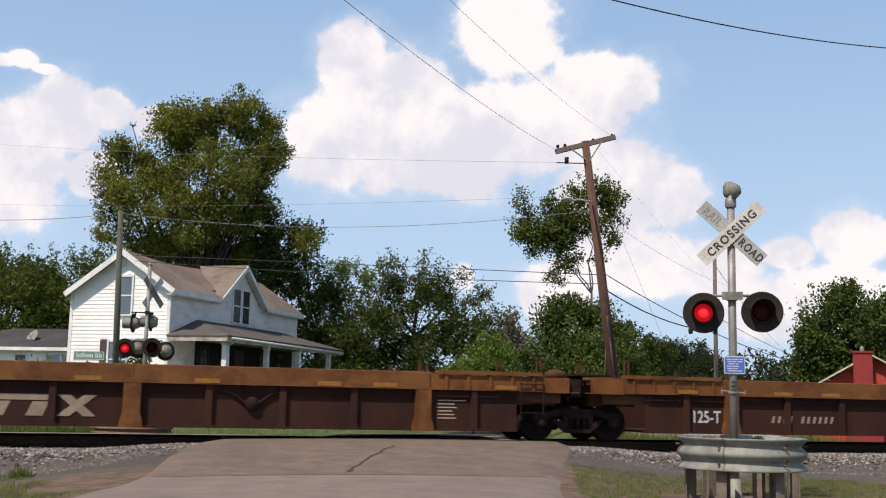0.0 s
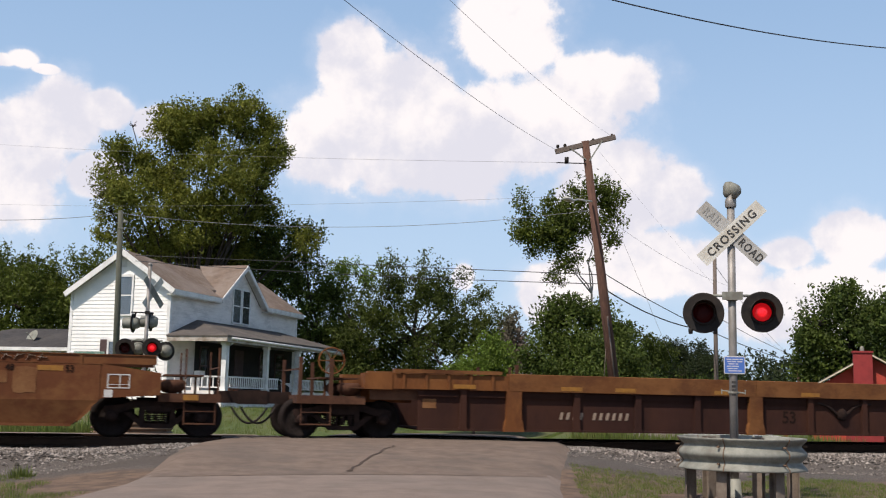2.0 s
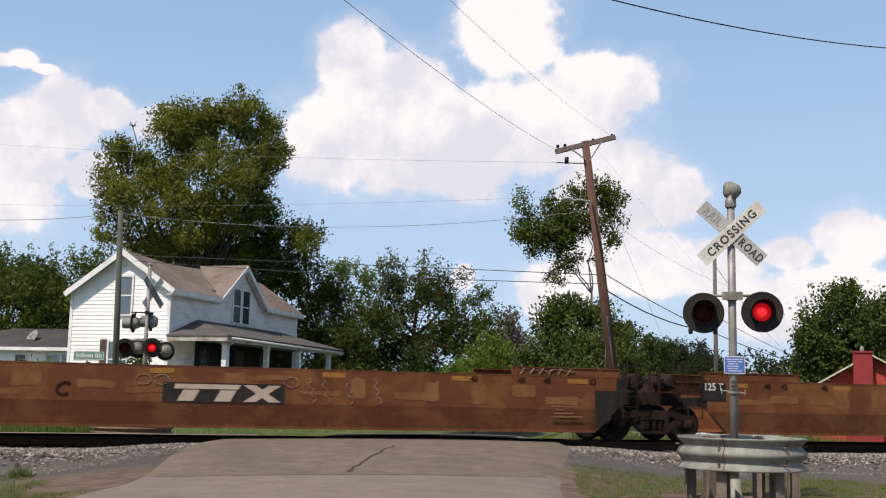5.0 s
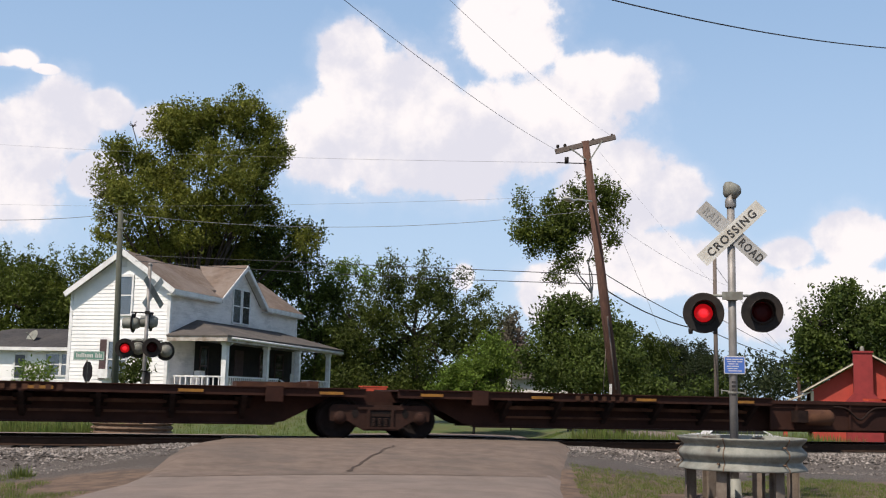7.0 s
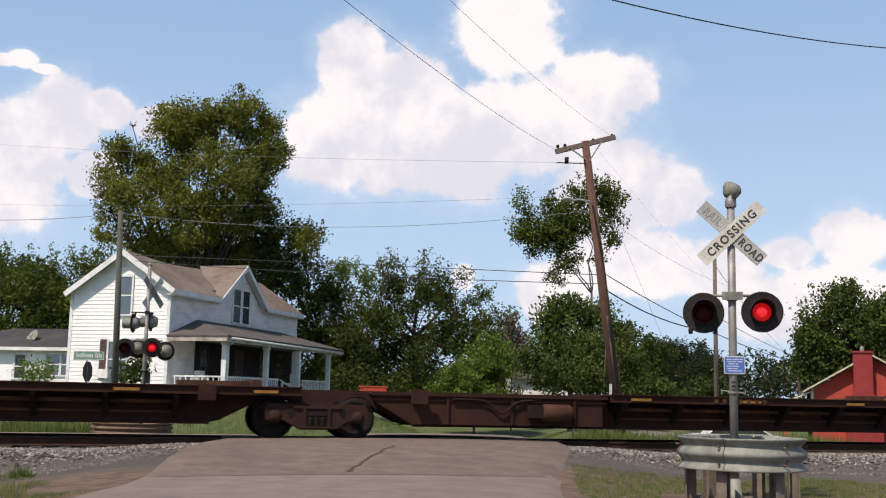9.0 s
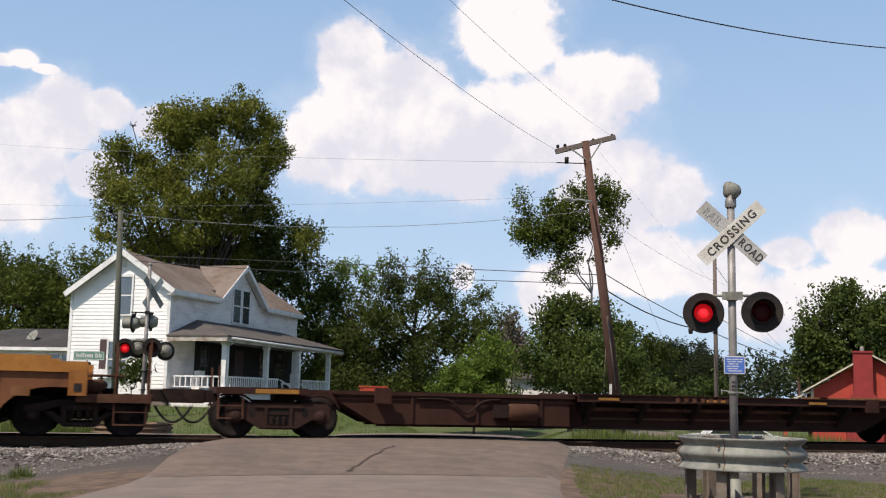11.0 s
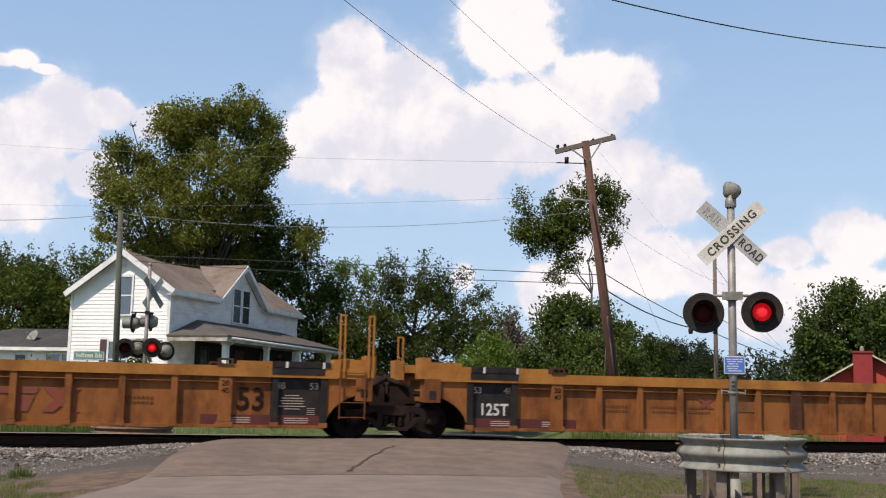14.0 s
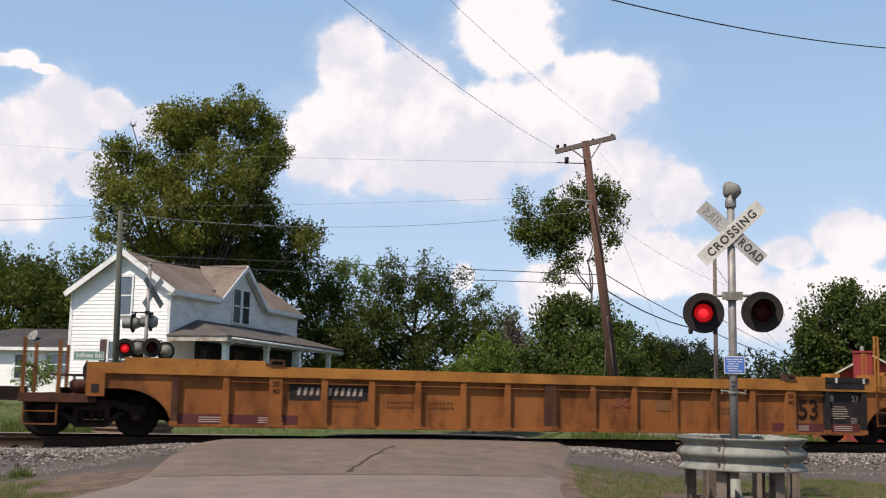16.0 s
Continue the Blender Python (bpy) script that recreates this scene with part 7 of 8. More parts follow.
# first cars: three brown units with a deep bleached top chord
def deep_chord_unit(x_mid, ends, label):
    c = thing("well_car", pose(x_mid, 0, 0), label, "well car", "freight cars of the train")
    YS = 1.50
    bm = B()
    for s in (-1, 1):
        y = s * YS
        for x0, x1 in ((-6.12, -0.006), (0.006, 6.12)):
            bm = B()
            prism(bm, [(y, 1.10), (y, 1.463), (y - s * 0.012, 1.475), (y - s * 0.24, 1.475), (y - s * 0.24, 1.462), (y - s * 0.2, 1.462), (y - s * 0.2, 1.10)], x0, x1, "x")
            part("top_chord", bm, CHORD, c, "sun-bleached yellow-brown top chord")
    # sheet, ledges and ribs below the chord carry its shade in their brown
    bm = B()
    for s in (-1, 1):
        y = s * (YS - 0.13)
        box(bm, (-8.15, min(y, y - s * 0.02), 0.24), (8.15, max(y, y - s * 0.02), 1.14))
    part("side_panel", bm, PANELSHADE, c, "brown side sheet, darkened for the shade under the chord")
    bm = B()
    for s in (-1, 1):
        y = s * (YS - 0.07)
        box(bm, (-8.15, min(y, y - s * 0.07), 0.955), (8.15, max(y, y - s * 0.07), 0.975))
        box(bm, (-8.15, min(y, y - s * 0.07), 0.225), (8.15, max(y, y - s * 0.07), 0.27))
    box(bm, (-8.1, -1.36, 0.225), (8.1, 1.36, 0.26))
    part("side_ledge", bm, PANELSHADE, c)
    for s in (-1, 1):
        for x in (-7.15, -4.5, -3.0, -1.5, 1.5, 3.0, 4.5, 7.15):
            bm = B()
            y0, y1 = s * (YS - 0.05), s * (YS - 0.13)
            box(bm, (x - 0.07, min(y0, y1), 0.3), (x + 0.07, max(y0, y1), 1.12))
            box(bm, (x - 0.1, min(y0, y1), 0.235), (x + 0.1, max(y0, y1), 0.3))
            part("rib", bm, PANELSHADE, c)
        for x in (-6.0, 0.0, 6.0):
            bm = B()
            y0, y1 = s * (YS - 0.005), s * (YS - 0.13)
            lo, hi = min(y0, y1), max(y0, y1)
            prism(bm, [(x - 0.24, 0.22), (x + 0.24, 0.22), (x + 0.2, 0.42), (x + 0.17, 0.5), (x + 0.17, 1.12), (x - 0.17, 1.12), (x - 0.17, 0.5), (x - 0.2, 0.42)], lo, hi, "y")
            part("post", bm, CHORD if x == 0 else YELLOWBROWN, c, "wide yellow-brown side post")
    for s in (-1, 1):
        bm = B()
        for t in (-1, 1):
            y = t * YS
            box(bm, (min(s * 6.13, s * 8.75), min(y - t * 0.03, y - t * 0.2), 1.10), (max(s * 6.13, s * 8.75), max(y - t * 0.03, y - t * 0.2), 1.42))
            for k in range(5):
                x = s * (6.5 + k * 0.5)
                box(bm, (x - 0.03, min(y, y - t * 0.2), 1.1), (x + 0.03, max(y, y - t * 0.2), 1.46))
        part("end_chord", bm, YELLOWBROWN, c)
        bm = B()
        for t in (-1, 1):
            y = t * (YS + 0.02)
            box(bm, (min(s * 6.3, s * 8.7), min(y, y - t * 0.26), 1.44), (max(s * 6.3, s * 8.7), max(y, y - t * 0.26), 1.52))
        part("container_guide", bm, CHORD, c)
        bm = B()
        for t in (-1, 1):
            y0, y1 = t * (YS - 0.01), t * (YS - 0.5)
            box(bm, (min(s * 8.75, s * 9.35), min(y0, y1), 1.08), (max(s * 8.75, s * 9.35), max(y0, y1), 1.42))
        box(bm, (min(s * 8.15, s * 9.3), -0.8, 0.80), (max(s * 8.15, s * 9.3), 0.8, 1.08))
        part("bolster", bm, YELLOWBROWN, c)
        bm = B()
        for t in (-1, 1):
            y = t * (YS - 0.2)
            box(bm, (min(s * 8.15, s * 9.2), y - 0.03, 0.86), (max(s * 8.15, s * 9.2), y + 0.03, 1.12))
        part("end_bracing", bm, RUST, c)
        part("cross_brace", box(B(), (min(s * 6.1, s * 6.2), -1.3, 1.2), (max(s * 6.1, s * 6.2), 1.3, 1.4)), RUST, c)
        bm = B()
        for y in (-1.4, 1.4):
            bar(bm, (s * 5.92, y, 1.47), (s * 5.92, y, 1.68), 0.07)
            bar(bm, (s * 6.08, y, 1.47), (s * 6.08, y, 1.62), 0.05)
        part("locating_cone", bm, RUST, c, "rusty container stop")
        if s > 0:
            ladder(c, 8.2, 8.72, 0.60, 1.30, -YS - 0.02, 3)
        # added plate that blocks the sun from the truck below
        bm = B()
        box(bm, (min(s * 8.16, s * 9.62), -1.44, 1.085), (max(s * 8.16, s * 9.62), 1.44, 1.11))
        part("truck_shade_plate", bm, RUST, c, "plate added over the truck to keep it in shade")
        if ends[0 if s < 0 else 1] == "end":
            end_deck(c, s, RUST, z=0.92, x0=9.3, x1=10.75, high=1.72, railing=RUST)
            truck_mesh(c, s * 9.72)
            if s < 0:
                brake_wheel(c, -10.0, -1.1, 1.66)
        else:
            bm = B()
            rod(bm, (s * 9.45, 0, 0.75), (s * 9.45, 0, 1.5), 0.3, n=14)
            bm2 = B()
            if s > 0:
                lathe(bm2, [(0.0, 0.0), (0.2, 0.0), (0.24, 0.05), (0.22, 0.13), (0.12, 0.19), (0.0, 0.20)], 14, pose(9.22, -0.95, 1.42))
                part("bearing_cap", bm2, RUST, c, "rounded rusty bearing cap")
                box(bm, (9.42, -1.4, 1.0), (9.66, -0.9, 1.40))
            else:
                box(bm2, (-9.65, -0.7, 1.49), (-8.7, 0.4, 1.53))
                part("walkway_plate", bm2, IRON, c, "thin walkway plate over the joint")
            box(bm, (min(s * 8.9, s * 9.6), -0.5, 1.0), (max(s * 8.9, s * 9.6), 0.5, 1.3))
            part("articulation", bm, IRON, c, "cast articulated connector")
            bm = B()
            for y in (-1.4, 1.3):
                bar(bm, (s * 8.6, y, 1.42), (s * 8.6, y, 1.86), 0.035)
                bar(bm, (s * 8.7, y, 1.42), (s * 8.7, y, 1.86), 0.035)
                bar(bm, (s * 8.6, y, 1.84), (s * 8.7, y, 1.84), 0.035)
            part("grab_iron", bm, RUST, c)
            if s < 0:
                truck_mesh(c, s * 9.70)
    # reflectors
    for x in (-7.4, -4.9, -3.6, -1.1, 1.2, 3.7, 4.9, 7.6):
        add_mark(c, x, x + 0.5, 1.13, 1.22, REFLECT, "reflector", y=-1.502)
    return c


def husky_unit(x_mid, ends, label):
    """A smooth-sided well car: upright upper sheet, lower sheet turned in."""
    c = thing("well_car", pose(x_mid, 0, 0), label, "well car", "freight cars of the train")
    YS = 1.50
    ups = [(8.08, 0.24), (8.62, 0.78), (8.95, 0.80), (9.0, 1.46)]
    for nm, z0, z1, ya, yb in (("upper_side", 0.735, 1.46, YS, YS), ("lower_side", 0.24, 0.735, YS - 0.095, YS)):
        bm = B()
        for s in (-1, 1):
            xa = 8.08 if z0 < 0.5 else 8.58
            xb = 8.58
            q = [(-xa, s * ya, z0), (xa, s * ya, z0), (xb, s * yb, z1), (-xb, s * yb, z1)]
            vs = [bm.verts.new(p) for p in q] + [bm.verts.new((x, y - s * 0.02, z)) for x, y, z in q]
            for f in ((0, 1, 2, 3), (7, 6, 5, 4), (0, 4, 5, 1), (1, 5, 6, 2), (2, 6, 7, 3), (3, 7, 4, 0)):
                bm.faces.new([vs[i] for i in f])
        bmesh.ops.recalc_face_normals(bm, faces=bm.faces[:])
        part(nm, bm, HUSKY, c)
    bm = B()
    for s in (-1, 1):
        box(bm, (-8.6, min(s * YS * 1.004, s * (YS - 0.16)), 1.445), (8.6, max(s * YS * 1.004, s * (YS - 0.16)), 1.465))
        box(bm, (-8.08, min(s * (YS - 0.045), s * (YS - 0.2)), 0.225), (8.08, max(s * (YS - 0.045), s * (YS - 0.2)), 0.275))
    box(bm, (-8.05, -1.36, 0.225), (8.05, 1.36, 0.26))
    part("flange", bm, HUSKY, c)
    for s in (-1, 1):
        kind = ends[0 if s < 0 else 1]
        reach = 9.75 if kind == "end" else 8.75
        bm = B()
        for t in (-1, 1):
            y = t * (YS - 0.01)
            pts = [(8.08, 0.24), (8.62, 0.78), (reach, 0.86), (reach, 1.30), (8.58, 1.46), (8.5, 0.735)]
            lo, hi = min(y, y - t * 0.04), max(y, y - t * 0.04)
            prism(bm, [(s * u, v) for u, v in pts], lo, hi, "y")
        box(bm, (min(s * 8.6, s * (reach - 0.1)), -1.2, 0.84), (max(s * 8.6, s * (reach - 0.1)), 1.2, 1.05))
        part("end_plate", bm, HUSKY if kind == "end" else BLACKPAINT, c, "" if kind == "end" else "black end plate")
        bm = B()
        for t in (-1, 1):
            y = t * (YS - 0.04)
            box(bm, (min(s * 6.1, s * (reach - 0.1)), min(y, y - t * 0.05), 1.46), (max(s * 6.1, s * (reach - 0.1)), max(y, y - t * 0.05), 1.63))
            box(bm, (min(s * 6.1, s * (reach - 0.1)), min(y + t * 0.02, y - t * 0.16), 1.63), (max(s * 6.1, s * (reach - 0.1)), max(y + t * 0.02, y - t * 0.16), 1.65))
            for x in (6.2, 7.2, 8.2):
                box(bm, (s * x - 0.03, min(y + t * 0.015, y), 1.46), (s * x + 0.03, max(y + t * 0.015, y), 1.64))
        part("container_guide", bm, HUSKY, c, "raised side flange with faded chalk marks")
        if kind == "end":
            end_deck(c, s, RUST, z=0.90, x0=9.72, x1=10.95, high=1.85, railing=RUST)
            truck_mesh(c, s * 9.72)
            bm = B()
            for t in (-1, 1):
                box(bm, (min(s * 10.2, s * 10.5), t * 1.36 - 0.01, 0.77), (max(s * 10.2, s * 10.5), t * 1.36 + 0.01, 0.88))
            part("reflector", bm, REFLECT, c)
            if s < 0:
                brake_wheel(c, s * 10.6, -1.02, 1.55)
        else:
            ladder(c, min(s * 8.72, s * 9.08), max(s * 8.72, s * 9.08), 0.55, 1.75, -YS - 0.02, 6, IRON)
            bm = B()
            rod(bm, (s * 9.45, 0, 0.75), (s * 9.45, 0, 1.35), 0.3, n=14)
            for y in (-0.85, -0.1, 0.7):
                lathe(bm, [(0.0, -0.2), (0.17, -0.18), (0.2, 0.0), (0.17, 0.18), (0.0, 0.2)], 12, pose(s * 9.3, y, 1.38, 0, 90, 0))
            box(bm, (min(s * 8.75, s * 9.6), -0.55, 0.85), (max(s * 8.75, s * 9.6), 0.55, 1.15))
            bar(bm, (s * 9.1, -1.2, 1.25), (s * 9.6, -1.0, 1.45), 0.04)
            for x, h in ((9.0, 1.8), (9.25, 1.95), (9.6, 1.7)):
                bar(bm, (s * x, -1.1, 1.2), (s * x, -1.1, h), 0.035)
            part("articulation", bm, IRON, c, "cast articulated connector with brake gear")
            if s < 0:
                truck_mesh(c, s * 9.72)
    # bare patches and reflectors
    rng = random.Random(int(abs(x_mid) * 10))
    for x in (-8.0, -5.2, -1.6, 1.9, 4.7, 7.4):
        add_mark(c, x, x + 0.48, 1.30, 1.40, REFLECT, "reflector", y=-1.502)
    for k in range(17):
        x = -7.7 + 0.92 * k + rng.uniform(-0.25, 0.25)
        w, h = rng.choice(((0.85, 0.10), (0.32, 0.42), (0.55, 0.26), (0.75, 0.16), (0.42, 0.5)))
        z = rng.uniform(0.80, 1.36 - h)
        outline = [(x + w * t + rng.uniform(-0.015, 0.015), z + rng.uniform(-0.02, 0.02)) for t in (0.03, 0.3, 0.6, 0.97)]
        outline += [(x + w + rng.uniform(-0.02, 0.02), z + h * t) for t in (0.15, 0.5, 0.85)]
        outline += [(x + w * t + rng.uniform(-0.015, 0.015), z + h + rng.uniform(-0.025, 0.025)) for t in (0.96, 0.55, 0.3, 0.04)]
        outline += [(x + rng.uniform(-0.02, 0.02), z + h * t) for t in (0.8, 0.45, 0.2)]
        bm = B()
        prism(bm, outline, -1.5045 - 0.0001 * k, -1.5015, "y")
        part("bare_patch", bm, TANPATCH, c, "worn patch of tan primer")
    return c


def spine_unit(x_mid, half, ends, label, flip=1, tank=True):
    """An open spine: a deep centre sill with flanges, outriggers and a fish-belly ended over the trucks."""
    c = thing("spine_car", pose(x_mid, 0, 0), label, "spine car", "freight cars of the train")
    bm = B()
    h = half
    f = 1 if flip > 0 else -1          # end at which the plain low web lies
    lo, hi = (-h + 0.35, h - 6.7) if f > 0 else (-h + 6.7, h - 0.35)
    wa, wb = (h - 6.7, h - 1.2) if f > 0 else (-h + 1.2, -h + 6.7)
    box(bm, (lo, -1.185, 1.04), (hi, 1.185, 1.075))
    box(bm, (wa, -1.02, 0.985), (wb, 1.02, 1.02))
    part("deck_plate", bm, SPINE, c)
    bm = B()
    for s in (-1, 1):
        y = s * 1.22
        box(bm, (lo, min(y, y - s * 0.03), 0.90), (hi, max(y, y - s * 0.03), 1.08))
        box(bm, (lo, min(y, y + s * 0.05), 1.065), (hi, max(y, y + s * 0.05), 1.085))
    part("deck_lip", bm, SPINE, c, "rusty edge flange of the deck")
    bm = B()
    for s in (-1, 1):
        y = s * 0.62
        pts = [(-h + 1.15, 0.80), (-h + 2.0, 0.36), (-h + 2.3, 0.30), (h - 2.3, 0.30), (h - 2.0, 0.36), (h - 1.15, 0.80), (h - 1.1, 1.04), (-h + 1.1, 1.04)]
        prism(bm, pts, min(y, y - s * 0.03), max(y, y - s * 0.03), "y")
        box(bm, (-h + 2.2, min(y + s * 0.12, y - s * 0.05), 0.285), (h - 2.2, max(y + s * 0.12, y - s * 0.05), 0.315))
    part("sill_web", bm, SPINE, c, "deep fish-belly sill web")
    for s in (-1, 1):
        bm = B()
        y = s * 0.98
        tip = [(f * (h - 1.3), 0.80), (f * (h - 2.1), 0.34), (f * (h - 6.6), 0.34), (f * (h - 6.6), 0.96), (f * (h - 1.3), 0.96)]
        prism(bm, tip, min(y, y - s * 0.03), max(y, y - s * 0.03), "y")
        box(bm, (wa, min(y, y + s * 0.07), 0.955), (wb, max(y, y + s * 0.07), 0.985))
        box(bm, (wa, min(y, y + s * 0.035), 0.86), (wb, max(y, y + s * 0.035), 0.875))
        for q in (2.9, 4.4, 5.9):
            box(bm, (f * (h - q) - 0.025, min(y, y + s * 0.05), 0.36), (f * (h - q) + 0.025, max(y, y + s * 0.05), 0.955))
        web = part("plain_web", bm, SPINE, c, "plain brown web plate with stiffeners")
        part("reflector", box(B(), (f * (h - 5.5) - 0.2, min(y, y + s * 0.004), 0.66), (f * (h - 5.5) + 0.2, max(y, y + s * 0.004), 0.74)), REFLECT, web)
    bm = B()
    box(bm, (-h, -0.45, 0.80), (h, 0.45, 1.04))
    part("centre_sill", bm, SPINE, c, "deep fish-belly centre sill")
    n = 6
    far_end = -f * (h - 2.9)
    step = f * (2 * h - 2.9 - 7.1) / (n - 1)
    for i in range(n):
        x = far_end + step * i
        for s in (-1, 1):
            bm = B()
            prism(bm, [(s * 0.62, 0.40), (s * 0.66, 0.40), (s * 1.2, 0.86), (s * 1.2, 1.03), (s * 0.62, 1.03)], x - 0.05, x + 0.05, "x")
            prism(bm, [(s * 0.63, 0.62), (s * 0.98, 0.86), (s * 0.63, 0.9)], x - 0.17, x + 0.17, "x")
            part("outrigger", bm, IRON, c)
    bm = B()
    for i in range(n - 1):
        x = far_end + step * (i + 0.5)
        for s in (-1, 1):
            box(bm, (x - 0.62, min(s * 0.63, s * 0.84), 0.70), (x + 0.62, max(s * 0.63, s * 0.84), 0.78))
            box(bm, (x - 0.62, min(s * 0.63, s * 0.72), 0.50), (x + 0.62, max(s * 0.63, s * 0.72), 0.55))
    part("side_angle", bm, RUST, c)
    for k in range(4):
        x = lo + 0.5 + (hi - lo - 1.5) * k / 3
        bm = B()
        for s in (-1, 1):
            box(bm, (x, min(s * 1.252, s * 1.25), 0.945), (x + 0.5, max(s * 1.254, s * 1.25), 1.005))
        part("reflector", bm, REFLECT, c, "yellow reflective strip")
    bm = B()
    for x in (-h + 2.2, h - 2.3):
        box(bm, (x - 0.18, -1.275, 0.78), (x + 0.18, -1.2, 1.10))
        box(bm, (x - 0.12, -1.2, 0.80), (x + 0.12, -0.6, 1.03))
    part("pedestal_plate", bm, SPINE, c)
    x = flip * (h - 5.4)
    if tank:
        bm = B()
        lathe(bm, [(0.0, -0.36), (0.15, -0.35), (0.19, -0.30), (0.19, 0.30), (0.15, 0.35), (0.0, 0.36)], 16, pose(x, -1.16, 0.64, 0, 90, 0))
        part("air_reservoir", bm, RUST, c, "rounded air-brake reservoir")
        bm = B()
        for q in (-0.55, -0.42):
            box(bm, (x + q - 0.09, -1.28, 0.52), (x + q + 0.06, -1.0, 0.80))
        part("brake_valve", bm, IRON, c, "dark cast brake valve")
    bm = B()
    pts = [Vector((x + flip * (0.5 + 1.9 * t), -1.05, 0.90 - 0.30 * math.exp(-((t - 0.4) / 0.14) ** 2))) for t in [i / 20 for i in range(21)]]
    tube(bm, pts, 0.024)
    part("brake_pipe", bm, IRON, c, "looped brake pipe")
    for s in (-1, 1):
        kind = ends[0 if s < 0 else 1]
        if kind == "end":
            bm = B()
            box(bm, (min(s * (h - 0.6), s * (h + 1.3)), -1.2, 0.92), (max(s * (h - 0.6), s * (h + 1.3)), 1.2, 1.06))
            part("end_platform", bm, SPINE, c)
            bm = B()
            box(bm, (min(s * (h - 0.4), s * (h + 0.5)), -1.215, 0.94), (max(s * (h - 0.4), s * (h + 0.5)), -1.205, 1.03))
            part("reflector", bm, REFLECT, c, "yellow reflective strip")
            bm = B()
            for y in (-1.15, 1.15):
                bar(bm, (s * (h + 1.25), y, 0.4), (s * (h + 1.25), y, 1.5), 0.04)
                bar(bm, (s * (h + 0.75), y, 0.4), (s * (h + 0.75), y, 1.0), 0.03)
                for z in (0.42, 0.68):
                    bar(bm, (s * (h + 0.75), y, z), (s * (h + 1.25), y, z), 0.025)
            part("grab_rail", bm, RUST, c)
            coupler(c, s, h + 1.2)
            truck_mesh(c, s * h, True)
        elif s < 0:
            truck_mesh(c, s * h, True)
        bm = B()
        for y in (-0.9, 0.9):
            pts = [Vector((s * (h - 0.88 * q), y, 0.43)) for q in (-1, 1)]
            for p0 in pts:
                for k in range(6):
                    a, b = radians(25 + 130 * k / 6), radians(25 + 130 * (k + 1) / 6)
                    rod(bm, p0 + Vector((0.49 * math.cos(a), 0, 0.49 * math.sin(a))), p0 + Vector((0.49 * math.cos(b), 0, 0.49 * math.sin(b))), 0.025, n=6, caps=False)
        part("wheel_guard", bm, IRON, c)
    return c


